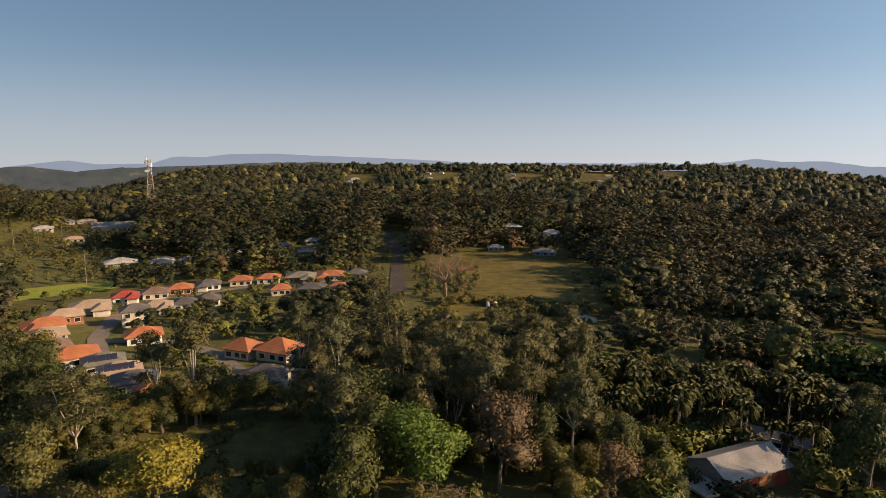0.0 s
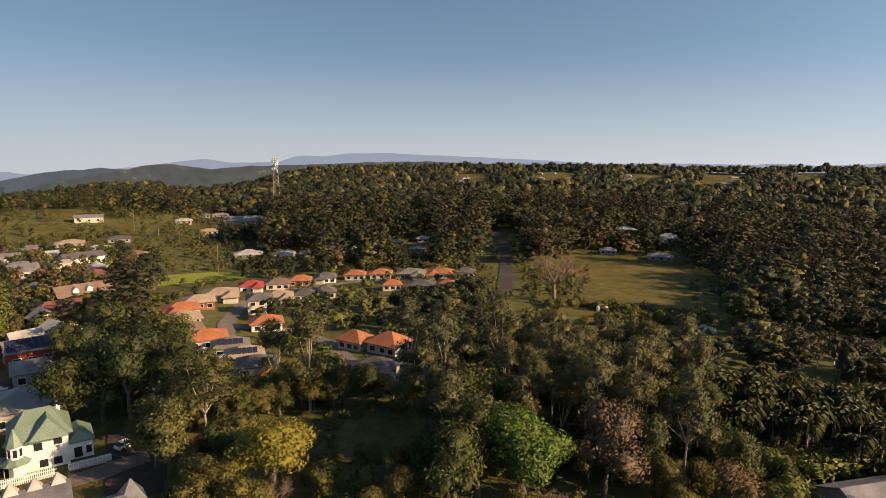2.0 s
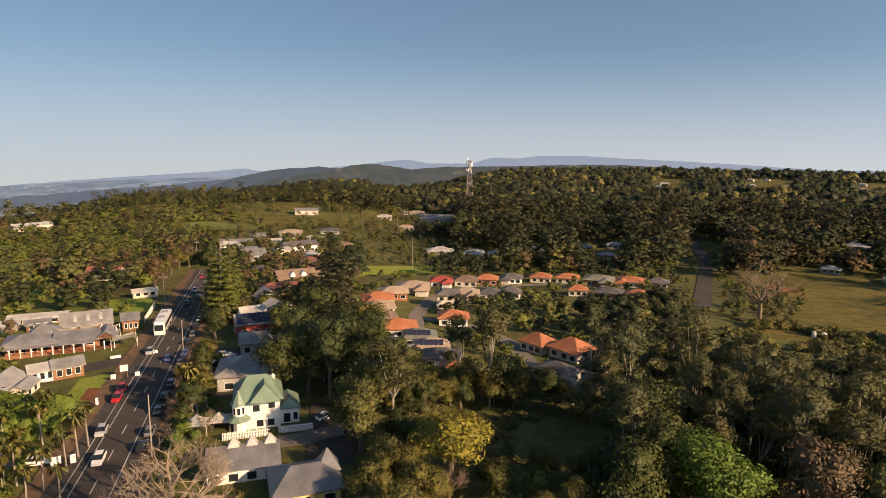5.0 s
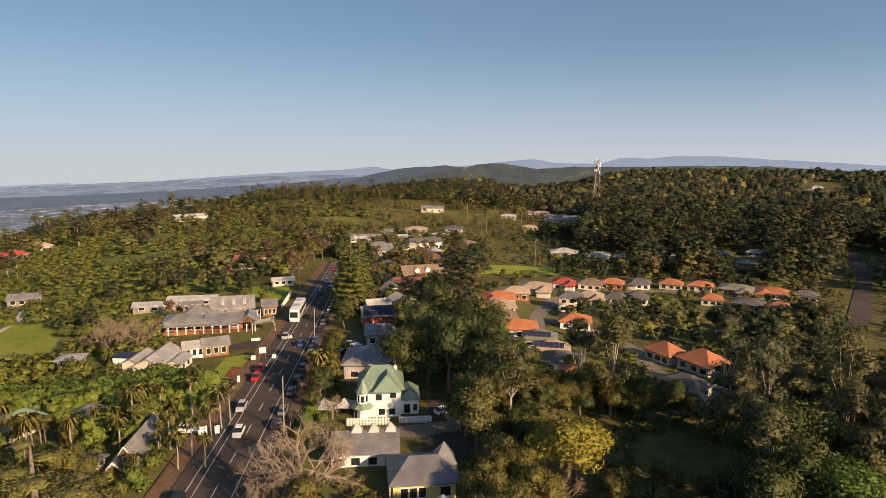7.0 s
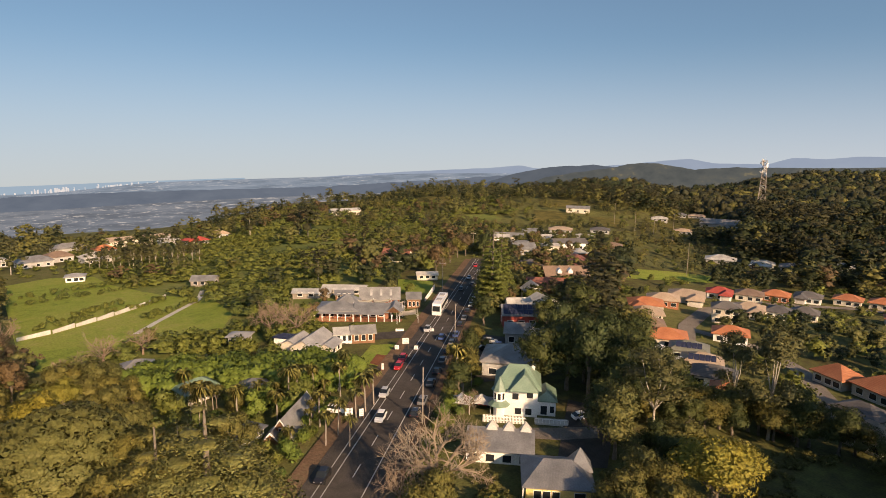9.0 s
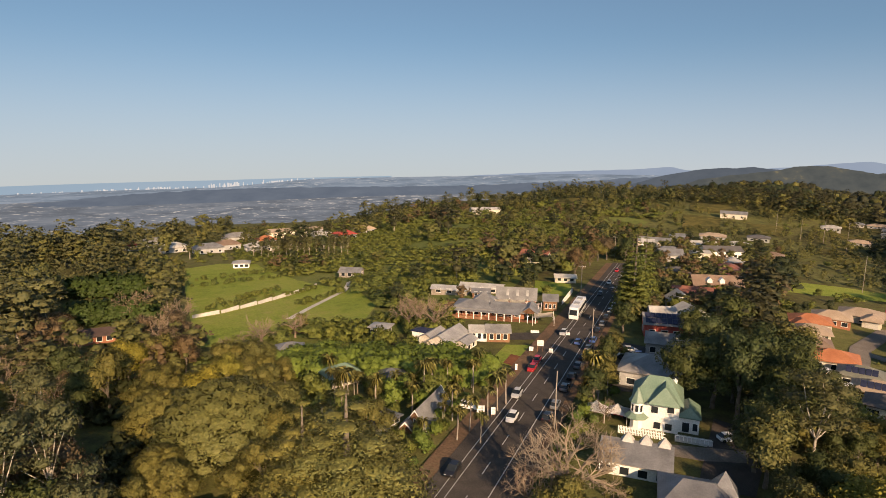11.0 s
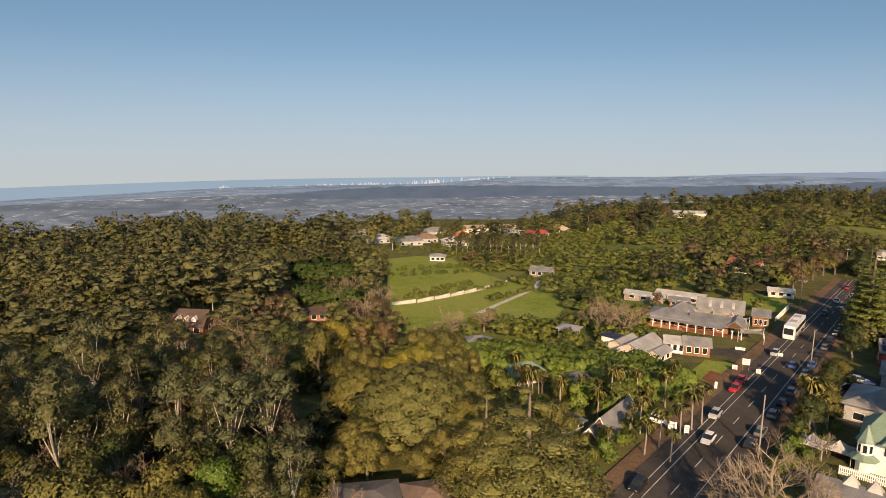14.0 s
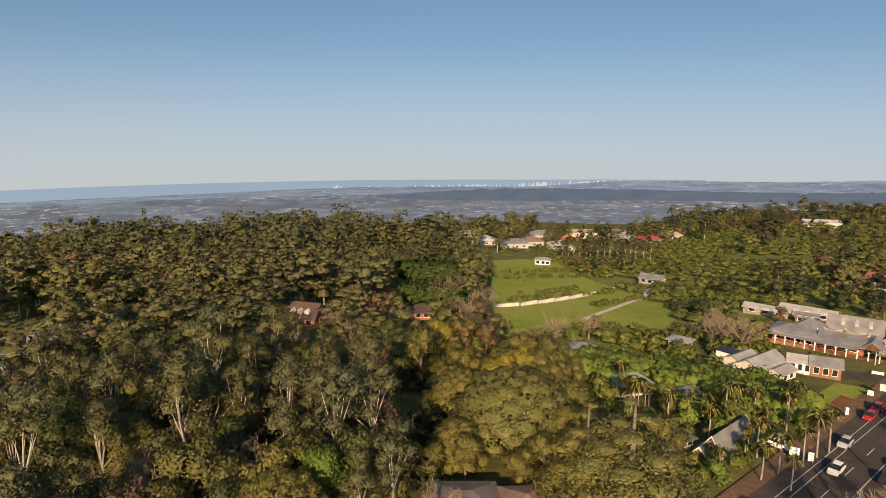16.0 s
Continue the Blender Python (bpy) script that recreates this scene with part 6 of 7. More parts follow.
def coach(s, n):
    x, y = road_xy(s, n)
    ob = root("coach", x, y, ground_z(x, y) + 0.29, ROAD_RZ + 180, "long white coach waiting at the roadside", "bus")
    def body(bm):
        loft(bm, [(-6.6, 1.2, 1.1, 0.5, 3.2), (-6.4, 1.27, 1.15, 0.4, 3.4), (6.0, 1.27, 1.15, 0.4, 3.4), (6.5, 1.22, 1.0, 0.42, 3.0), (6.65, 1.1, 0.95, 0.5, 1.6)])
    add(ob, "body", body, "paint_white")
    for sy in (-1, 1):
        add(ob, "side_window", lambda bm: box(bm, -6.0, -0.02, 1.75, 5.4, 0.02, 2.75), "glass", at=(0, sy * 1.262, 0))
        for px in (-3.6, -2.5, 4.2):
            add(ob, "wheel", lambda bm: bmesh.ops.create_cone(bm, cap_ends=True, segments=14, radius1=0.5, radius2=0.5, depth=0.3), "tyre", at=(px, sy * 1.12, 0.5, 90, 0, 0))
    add(ob, "windscreen", lambda bm: box(bm, -0.03, -0.95, -0.7, 0.03, 0.95, 0.7), "glass", at=(6.6, 0, 2.2, 0, -8, 0))
    for px in (-3.5, 1.5):
        add(ob, "roof_unit", lambda bm: box(bm, -1.1, -0.7, 3.35, 1.1, 0.7, 3.6, 0.06), "grey_wall", at=(px, 0, 0))
    add(ob, "stripe", lambda bm: box(bm, -6.3, -1.285, 1.0, 5.9, 1.285, 1.15), "paint_grey")


coach(161, -24.4)


def power_pole(x, y, h=9.5, arm=True, label="weathered timber power pole with a crossarm"):
    ob = root("power_pole", x, y, ground_z(x, y), 43, label, "pole", "power poles")
    add(ob, "shaft", lambda bm: tube(bm, (0, 0, -1), (0, 0, h), 0.12, 0.08, 8), "pole")
    if arm:
        add(ob, "crossarm", lambda bm: box(bm, -1.1, -0.06, h - 0.6, 1.1, 0.06, h - 0.46), "pole")
        for px in (-0.95, -0.4, 0.4, 0.95):
            add(ob, "insulator", lambda bm: tube(bm, (px, 0, h - 0.46), (px, 0, h - 0.24), 0.05, 0.03, 6), "white")


for q in ((-132.8, 115.0), (-150.8, 116.7)):
    power_pole(*q)
for q in ((-70.7, 51.3), (-102.4, 82.9)):
    power_pole(*q, 9.0, False, "slim weathered timber pole beside the road")
power_pole(-138.9, 236.7, 14, False, "tall pale timber mast beside the field")
power_pole(*polar(-22.5, 300), 9)
power_pole(*road_xy(235, -14), 9.5)
power_pole(*road_xy(285, -28), 9.5)
for az, r in ((-35, 430), (-33.4, 450), (-36.8, 470), (-31.8, 420)):
    power_pole(*polar(az, r), 16, False, "tall bare timber mast among trees")


def sign_board(x, y, rz, w, h, label, mat="white", bars=3, top=2.4):
    ob = root("sign", x, y, ground_z(x, y), rz, label, "sign", "roadside signs")
    ob.scale = (0.75, 0.75, 0.75)
    add(ob, "board", lambda bm: box(bm, -w / 2, -0.05, top - h, w / 2, 0.05, top, 0.02), mat)
    for sx in (-1, 1):
        add(ob, "post", lambda bm: box(bm, sx * w * 0.4 - 0.05, 0.05, -0.5, sx * w * 0.4 + 0.05, 0.13, top), "timber")
    for i in range(bars):
        add(ob, "lettering", lambda bm: box(bm, -w * 0.36, -0.065, top - h * (0.28 + 0.25 * i) - 0.06, w * (0.36 - 0.1 * (i % 2)), -0.05, top - h * (0.28 + 0.25 * i) + 0.06), "grey_wall", "plain grey bars of unreadable writing")


sign_board(-78.9, 43.3, 70, 1.6, 2.0, "white roadside notice board")
sign_board(-77.6, 44.8, 70, 0.9, 1.6, "narrow white roadside sign")
sign_board(-104.1, 70.9, 60, 1.8, 1.6, "white shop sign on posts", top=3.6)
fx, fy = road_xy(172, -30.6)
picket_fence(fx, fy, 133.9, 18, "low pale paling fence in front of a lawn")
sign_board(-104.6, 69.0, 60, 1.2, 1.2, "white shop sign low on posts", top=1.8)
sign_board(-102.4, 72.4, 60, 1.1, 1.1, "small white board at the verge", top=1.6)
sign_board(-95.0, 59.5, 60, 0.6, 1.6, "narrow white flag sign", top=2.2, bars=2)
sign_board(-113.0, 83.5, 60, 3.2, 0.9, "long white low sign by the hotel", top=1.3, bars=1)
sign_board(-117.0, 78.0, 60, 2.6, 0.8, "white low sign by the hotel drive", top=1.2, bars=1)
for x, y in (polar(4.3, 198), polar(5.0, 198.5)):
    tk = root("water_tank", x, y, ground_z(x, y), 0, "small pale plastic water tank on the paddock", "tank", "water tanks")
    add(tk, "tank", lambda bm: bmesh.ops.create_cone(bm, cap_ends=True, segments=16, radius1=0.6, radius2=0.6, depth=1.7), "white", at=(0, 0, 0.8))
    add(tk, "lid", lambda bm: bmesh.ops.create_cone(bm, cap_ends=True, segments=16, radius1=0.6, radius2=0.15, depth=0.25), "white", at=(0, 0, 1.77))
jr = random.Random(9)
for i in range(9):
    x, y = polar(13.2 + jr.uniform(-1.2, 1.2), 188 + jr.uniform(-5, 5))
    lg = root("log", x, y, ground_z(x, y) + 0.4, jr.uniform(0, 180), "pale cut timber log lying on grass", "log", "cut logs")
    add(lg, "trunk", lambda bm: tube(bm, (-1.8, 0, 0), (1.8, 0.1, 0.05), 0.42, 0.36, 8), "cream")


# ------------------------------------------------------------------ single trees near by
def at_polar(key, az, r, h=1.0, w=None):
    x, y = polar(az, r)
    tree(key, x, y, h, w)


for q in (("euc", -22.8, 103, 1.05, 1.1), ("euc", -10.3, 95, 0.95, 0.95), ("euc", -4.5, 103, 1.0, 0.9), ("euc", 4.3, 88, 0.84, 1.0), ("euc", 8.0, 93, 0.84, 1.0), ("euc", 12.7, 82, 0.95, 1.0), ("euc", 0.5, 92, 0.84, 0.9),
          ("rain", -8.8, 66, 1.0, 1.0), ("rain", -6.5, 71, 1.0, 1.0), ("rain", -9.6, 70, 0.9, 0.9), ("rain", -8.6, 80, 1.05, 1.0), ("rain", -7.2, 86, 1.1, 1.1), ("euc", -9.3, 73, 0.8, 0.9), ("rain", -10.2, 88, 0.95, 0.9), ("olive", -27.8, 100, 0.5, 0.7), ("rain", -25.6, 101, 0.5, 0.6), ("olive", -23.5, 104, 0.6, 0.7), ("rain", -20.6, 103, 0.65, 0.7), ("olive", -13.4, 98, 0.65, 0.7), ("euc", -26, 106, 0.8, 0.9), ("euc", -11.8, 102, 0.85, 0.9), ("olive", -24.8, 110, 0.7, 0.7), ("rain", -21.0, 112, 0.6, 0.7), ("euc", -8, 104, 0.9, 0.9), ("euc", -13.5, 108, 0.95, 0.8), ("bright", -1.9, 70, 0.95, 1.35), ("russet", 5.8, 73, 1.1, 1.05), ("yellow", -26.4, 72, 0.88, 1.15), ("russet", 17.0, 73, 0.7, 0.75), ("rain", 36.5, 88, 1.1, 1.0), ("bush", 36.4, 82, 1.8, 1.8), ("rain", 36.8, 97, 0.6, 0.7), ("olive", 20.6, 76, 0.5, 0.6), ("bush", 22.6, 92, 1.6, 1.8), ("bush", 24.6, 95, 1.6, 1.9), ("bush", 19.8, 92, 1.5, 1.8),
          ("euc", -32.2, 90, 0.72, 1.1), ("rain", -36.4, 85, 0.8, 0.7), ("rain", -38.2, 102, 1.15, 1.05), ("rain", -40.8, 121, 1.0, 0.85), ("rain", -36.3, 118, 1.1, 1.0), ("rain", -34.0, 108, 1.05, 1.0), ("olive", -34.7, 128, 1.05, 0.9),
          ("rain", -39.2, 136, 1.2, 1.0), ("olive", -38.5, 150, 1.1, 0.9), ("rain", -42.5, 135, 0.9, 0.8), ("olive", -29.8, 84, 0.7, 0.7), 
          ("norfolk", -47.6, 168, 1.05, 1.2), ("norfolk", -46.8, 178, 1.0, 1.1), ("norfolk", -47.9, 186, 0.9, 1.0), ("pine", -74.4, 64, 0.85, 1.75), ("pine", -78.6, 67, 0.75, 1.2), ("dome", -85.8, 83, 1.25, 1.75), ("dome", -79.8, 79, 0.9, 1.0), ("dome", -90.8, 94, 0.85, 1.0),
          ("yellow", -87.0, 97, 0.75, 0.85), ("yellow", -93.2, 118, 0.85, 0.8), ("olive", -94.8, 108, 0.95, 0.8), ("olive", -91, 122, 0.8, 0.8), ("rain", -106, 66, 0.75, 0.75), ("bright", -104.6, 63, 0.75, 0.85), ("olive", -97.5, 66, 0.6, 0.7)):
    at_polar(*q)
bare_tree(*polar(-52.6, 67), 1.5, "old bare brown tree spreading beside the road", (old_trunk, old_bare))
for az, r, h in ((-56.2, 64, 0.7), (0.3, 212, 2.3), (1.1, 62, 0.75), (-89.0, 131, 0.9), (-84.5, 128, 0.85), (-101.5, 128, 0.9), (-98.5, 112, 0.8), (-66.0, 139, 1.1), (-68.3, 143, 1.1), (-67.2, 146, 1.0), (-82.0, 140, 0.9), (-79.0, 146, 0.8), (-93, 60, 0.7),
                 (-112, 70, 1.0), (-118, 82, 0.9), (-103, 74, 0.7), (-26.5, 68, 0.6), (-49.5, 92, 0.5), (-107, 150, 0.9), (-92.5, 180, 1.1), (-91.5, 186, 1.0)):
    bare_tree(*polar(az, r), h)
pr = random.Random(17)
for az, r, h in ((-59.6, 92, 0.95), (-58.8, 95, 0.9), (-60.5, 88, 0.8), (-62.3, 84, 0.8), (-63.5, 81, 0.75), (-64.0, 88, 0.8), (-66.9, 97, 1.05), (-66.0, 98, 1.0), (-71.5, 94, 0.9), (-74.5, 96, 1.05), (-61.2, 80, 0.7),
                 (-72.2, 84, 0.7), (-50.6, 106, 0.95), (-50.0, 109, 0.85), (-49.3, 103, 0.7), (-35.5, 66, 0.55), (-51.2, 112, 0.8), (-62.0, 100, 0.85), (-75.8, 107, 0.95), (-78.5, 88, 0.5), (-66.8, 80, 0.6)):
    palm(*polar(az, r), h * 0.8)
# trees that shade the road
for s, n, h in ((101, -12.4, 0.95), (103.5, -11.6, 0.85), (100, -11.0, 0.75), (106, -12.0, 0.8), (97.5, -12.2, 0.6)):
    palm(*road_xy(s, n), h)
for s, n, key, h in ((270, -22, "rain", 0.8), (274, -14, "olive", 0.8), (272, -30, "russet", 0.85), (266, -33, "olive", 0.8), (250, -34, "russet", 0.75), (236, -35, "olive", 0.7), (226, -36, "russet", 0.9), (264, -9, "rain", 0.6), (98, -11.5, "rain", 0.55), (106, -11, "olive", 0.6), (114, -11.6, "rain", 0.6), (124, -11, "olive", 0.55), (148, -11.5, "rain", 0.65), (172, -11, "rain", 0.75), (184, -11.5, "olive", 0.8), (196, -11, "rain", 0.85), (60, -9.5, "olive", 0.6)):
    tree(key, *road_xy(s, n), h)
# shrubs between the road and the villa
for s, n in ((83, -12.5), (85.5, -11.5), (88, -12.8), (90, -10.5), (92, -12), (94, -9.5), (95.5, -11.8), (99, -9.5), (81, -10.5), (104, -9.0), (109, -10), (111, -12.5), (118, -12.6), (76, -12.8), (73.5, -12.4), (70, -12.6)):
    tree("bush" if s % 2 else "bamboo", *road_xy(s, n), pr.uniform(0.45, 0.85))
for i in range(16):
    az, r = -82.4 + 0.55 * i + pr.uniform(-0.15, 0.15), 296 + pr.uniform(-4, 4)
    tree("euc", *polar(az, r), pr.uniform(0.48, 0.58), pr.uniform(0.42, 0.52), "row of tall pale-trunked trees")
# shrubs and small palms along the verge
for i in range(60):
    x, y = road_xy(pr.uniform(56, 108), pr.uniform(-34, -30))
    if any((x - a) ** 2 + (y - b) ** 2 < 1.4 for a, b, c in NEAR) or not all((x - h[0]) ** 2 + (y - h[1]) ** 2 > (h[2] - 0.5) ** 2 for h in HOUSES):
        continue
    u = pr.random()
    if u < 0.25:
        palm(x, y, pr.uniform(0.35, 0.7))
    else:
        tree("bush" if u < 0.6 else "bamboo", x, y, pr.uniform(0.45, 0.9))
# palms in the dark grove
for i in range(190):
    az, r = pr.uniform(14.5, 34), pr.uniform(94, 122)
    x, y = polar(az, r)
    if free(x, y, 1.0):
        palm(x, y, pr.uniform(0.55, 1.0), grove_fronds)
for i in range(30):
    az, r = pr.uniform(-108, -88), pr.uniform(106, 172)
    x, y = polar(az, r)
    if free(x, y, 1.5) and not crowded(x, y):
        bare_tree(x, y, pr.uniform(0.7, 1.15)) if i % 2 else tree("russet", x, y, pr.uniform(0.6, 0.85))
for i in range(9):
    at_polar("rain" if i % 2 else "olive", -28.5 + 1.5 * i + pr.uniform(-0.4, 0.4), 103.5 + pr.uniform(-1.5, 1.5), pr.uniform(0.48, 0.62), 0.7)
# everything else close by, by the look of each side
nr = random.Random(33)
for i in range(5200):
    az, r = nr.uniform(-133, 42), math.sqrt(nr.uniform(52 ** 2, 122 ** 2))
    x, y = polar(az, r)
    if (-67.5 < az < -54 and r > 100) or not free(x, y, 2.6) or any((x - a) ** 2 + (y - b) ** 2 < (c * 1.15 + 1.0) ** 2 for a, b, c in NEAR):
        continue
    if -47.5 < az < -37 and 64 < r < 90 or 22.5 < az < 35.5 and r < 84:
        continue
    u = nr.random()
    if az > -9:
        if az > 18 and r < 92:
            tree("bush" if u < 0.5 else "rain", x, y, nr.uniform(1.2, 1.8) if u < 0.5 else nr.uniform(0.35, 0.5))
        elif r < 78:
            tree("bush" if u < 0.6 else "olive", x, y, nr.uniform(0.9, 1.4) if u < 0.6 else nr.uniform(0.45, 0.6))
        elif 20 < az and r < 100:
            tree("bush" if u < 0.6 else "rain", x, y, nr.uniform(1.2, 1.9) if u < 0.6 else nr.uniform(0.4, 0.55))
        elif az > 15:
            tree("rain", x, y, nr.uniform(0.5, 0.72))
        else:
            tree("euc" if u < 0.6 else "rain", x, y, nr.uniform(0.65, 0.82) if u < 0.6 else nr.uniform(0.6, 0.8))
    elif az > -29:
        if r < 78:
            tree("bush" if u < 0.5 else "olive", x, y, nr.uniform(0.8, 1.3) if u < 0.5 else nr.uniform(0.4, 0.6))
        elif r > 100:
            tree("bush" if u < 0.6 else "olive", x, y, nr.uniform(1.0, 1.7) if u < 0.6 else nr.uniform(0.35, 0.5))
    elif az > -44:
        if r > 78 and (x + 58) ** 2 + (y - 66) ** 2 > 90:
            tree("rain" if u < 0.85 else "olive", x, y, nr.uniform(0.75, 1.05) if az < -33 else nr.uniform(0.4, 0.6))
        elif u < 0.4:
            tree("olive" if u < 0.2 else "bush", x, y, nr.uniform(0.5, 0.7) if u < 0.2 else 1.2)
    elif az > -62:
        if u < 0.12:
            tree("bush", x, y, nr.uniform(0.8, 1.3))
        elif u < 0.15:
            tree("olive", x, y, nr.uniform(0.35, 0.5))
    elif az > -80:
        if r > 92 and az < -60 and u > 0.1:
            continue
        if u < 0.2:
            tree("bush", x, y, nr.uniform(0.8, 1.5))
        elif u < 0.3:
            tree("olive", x, y, nr.uniform(0.4, 0.6))
    else:
        if -99 < az < -92 and 72 < r < 104:
            continue
        if az > -96:
            if r < 70:
                tree("bush", x, y, nr.uniform(0.7, 1.1))
            else:
                tree("olive" if u < 0.55 else "dome" if u < 0.7 else "yellow" if u < 0.76 else "bush", x, y, nr.uniform(0.45, 0.7) if u < 0.55 else nr.uniform(0.6, 0.8) if u < 0.7 else 0.6 if u < 0.76 else 1.3)
            continue
        if r < 57 or (r < 66 and -107 < az < -102):
            continue
        if u > 0.94:
            bare_tree(x, y, nr.uniform(0.8, 1.3))
            continue
        tree("euc" if u < 0.42 else "olive" if u < 0.58 else "russet" if u < 0.74 else "rain" if u < 0.86 else "dome", x, y, nr.uniform(0.6, 0.95) if u < 0.42 else nr.uniform(0.5, 0.95) if u < 0.86 else nr.uniform(0.7, 1.1))
# lush garden of palms and shrubs round the cottages
for i in range(150):
    az, r = nr.uniform(-77, -58.5), nr.uniform(73, 104)
    x, y = polar(az, r)
    if not free(x, y, -0.8) or any((x - a) ** 2 + (y - b) ** 2 < (c * 0.8) ** 2 for a, b, c in NEAR):
        continue
    u = nr.random()
    if u < 0.3:
        palm(x, y, nr.uniform(0.4, 0.75))
    else:
        low = 0.5 if -71.5 < az < -64.2 and r < 93 else 1.0
        tree("bamboo" if u < 0.6 else "bush" if u < 0.85 else "olive", x, y, low * (nr.uniform(0.8, 1.4) if u < 0.85 else nr.uniform(0.3, 0.42)))
# tall clipped hedge belt beside the gardens
hd = []
for i in range(470):
    f, g_ = nr.random(), nr.uniform(-8.0, 8.0)
    p = Vector(polar(-80.5, 124)).lerp(Vector(polar(-60.8, 108)), f)
    p += p.normalized() * g_ * (1 - 0.45 * f)
    if free(p.x, p.y, 0.3):
        hd.append((p.x, p.y, nr.uniform(1.15, 1.35)))
hd2 = []
for (a0, r0), (a1, r1), k, big in (((-97.2, 232), (-90.6, 219), 190, 1.95), ((-96.2, 184), (-91.2, 182), 130, 1.7)):
    for i in range(k):
        v = Vector(polar(a0, r0)).lerp(Vector(polar(a1, r1)), nr.random())
        hd2.append((v.x + nr.uniform(-1.2, 1.2), v.y + nr.uniform(-1.2, 1.2), big * nr.uniform(0.92, 1.06)))
for i in range(110):
    x, y = polar(nr.uniform(25.5, 38), nr.uniform(152, 160))
    hd2.append((x, y, nr.uniform(1.7, 2.0)))
rows = []
for a, b, c, d in ((-87.75, 229.3, -78.5, 243.4), (-87.08, 242.4, -80.09, 257.4), (-86.13, 186.3, -76.11, 212.5), (-85.35, 193.1, -80.63, 211.7), (-78.51, 184.1, -74.23, 201.8)):
    p, q = Vector(polar(a, b)), Vector(polar(c, d))
    for i in range(26):
        if nr.random() < 0.75:
            v = p.lerp(q, i / 25) + Vector((nr.uniform(-1.4, 1.4), nr.uniform(-1.4, 1.4)))
            rows.append((v.x, v.y, nr.uniform(0.32, 0.72)))
woods("hedge_belt", "hedge_mid", hd, "hedge", "thick bright green bamboo hedge belt")
woods("tall_hedges", "bush_low", hd2, "dark_hedge", "tall dark green clipped hedges")
for i in range(6):
    tree("bush", *offset(-131.2, 73.2, 51.5, 0.4 + 0.95 * i, -2.3), 0.26 + 0.03 * (i % 3), 0.34, "clipped shrubs along the verandah")
woods("lawn_orchard", "bush_mid", rows, "orchard", "young rounded fruit trees in rows on grass")


# ------------------------------------------------------------------ far distance
def ridge(name, tops, r, mat, label, foot=-280.0, amp=0.05, seed=0, n=220):
    """A far range of hills: (bearing, height of its crest in degrees over the level line), joined smoothly."""
    vs, fs = [], []
    az0, az1 = tops[0][0], tops[-1][0]
    for i in range(n + 1):
        az = mix(az0, az1, i / n)
        e = float(np.interp(az, [q[0] for q in tops], [q[1] for q in tops]))
        e += amp * (noise.noise(Vector((az * 0.9 + seed, seed, 0))) + 0.6 * noise.noise(Vector((az * 3.1 + seed, seed, 3))) + 0.3 * noise.noise(Vector((az * 9.0 + seed, seed, 6))))
        x, y = polar(az, r)
        zt = 38.0 + r * math.tan(radians(e))
        xb, yb = polar(az, r * 0.9)
        xc, yc = polar(az, min(r * 1.03, 3905))
        vs += [(xb, yb, foot), (mix(xb, x, 0.6), mix(yb, y, 0.6), mix(foot, zt, 0.72)), (x, y, zt), (xc, yc, foot)]
    for i in range(n):
        for k in range(3):
            fs.append((4 * i + k, 4 * i + 4 + k, 4 * i + 5 + k, 4 * i + 1 + k))
    return tagged(mesh_ob(name, vs, fs, mat, smooth=True), label, "hills", kind="structure")


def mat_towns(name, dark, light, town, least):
    """Wooded lowland with scattered pale towns, its haze painted in as glowing colour."""
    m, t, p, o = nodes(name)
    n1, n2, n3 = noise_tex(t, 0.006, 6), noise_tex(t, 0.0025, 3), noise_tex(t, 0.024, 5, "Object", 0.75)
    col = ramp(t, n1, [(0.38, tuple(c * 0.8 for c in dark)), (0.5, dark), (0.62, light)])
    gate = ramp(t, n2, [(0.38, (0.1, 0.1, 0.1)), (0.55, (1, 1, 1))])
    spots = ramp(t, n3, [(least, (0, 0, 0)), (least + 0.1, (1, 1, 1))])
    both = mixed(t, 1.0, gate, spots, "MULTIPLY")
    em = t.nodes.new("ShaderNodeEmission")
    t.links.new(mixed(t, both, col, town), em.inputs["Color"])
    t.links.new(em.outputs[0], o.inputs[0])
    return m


# haze and daylight of the distance are put into these glowing colours
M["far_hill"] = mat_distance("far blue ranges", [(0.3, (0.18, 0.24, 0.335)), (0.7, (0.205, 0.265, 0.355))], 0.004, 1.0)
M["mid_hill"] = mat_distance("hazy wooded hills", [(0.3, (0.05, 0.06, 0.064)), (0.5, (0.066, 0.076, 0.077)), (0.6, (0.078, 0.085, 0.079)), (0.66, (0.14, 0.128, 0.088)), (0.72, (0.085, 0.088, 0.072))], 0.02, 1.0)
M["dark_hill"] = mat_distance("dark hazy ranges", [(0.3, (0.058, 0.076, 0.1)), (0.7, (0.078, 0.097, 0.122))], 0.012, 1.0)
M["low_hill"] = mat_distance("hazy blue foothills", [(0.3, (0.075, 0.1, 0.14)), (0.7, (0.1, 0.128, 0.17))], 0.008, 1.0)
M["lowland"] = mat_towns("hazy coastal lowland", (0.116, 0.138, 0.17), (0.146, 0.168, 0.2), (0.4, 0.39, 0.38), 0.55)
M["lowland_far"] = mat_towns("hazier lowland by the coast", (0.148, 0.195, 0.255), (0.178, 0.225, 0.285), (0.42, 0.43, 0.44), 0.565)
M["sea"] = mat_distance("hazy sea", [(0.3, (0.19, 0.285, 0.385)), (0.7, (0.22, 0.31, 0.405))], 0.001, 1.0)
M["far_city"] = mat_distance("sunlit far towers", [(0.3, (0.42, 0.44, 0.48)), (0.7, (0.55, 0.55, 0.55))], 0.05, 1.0)


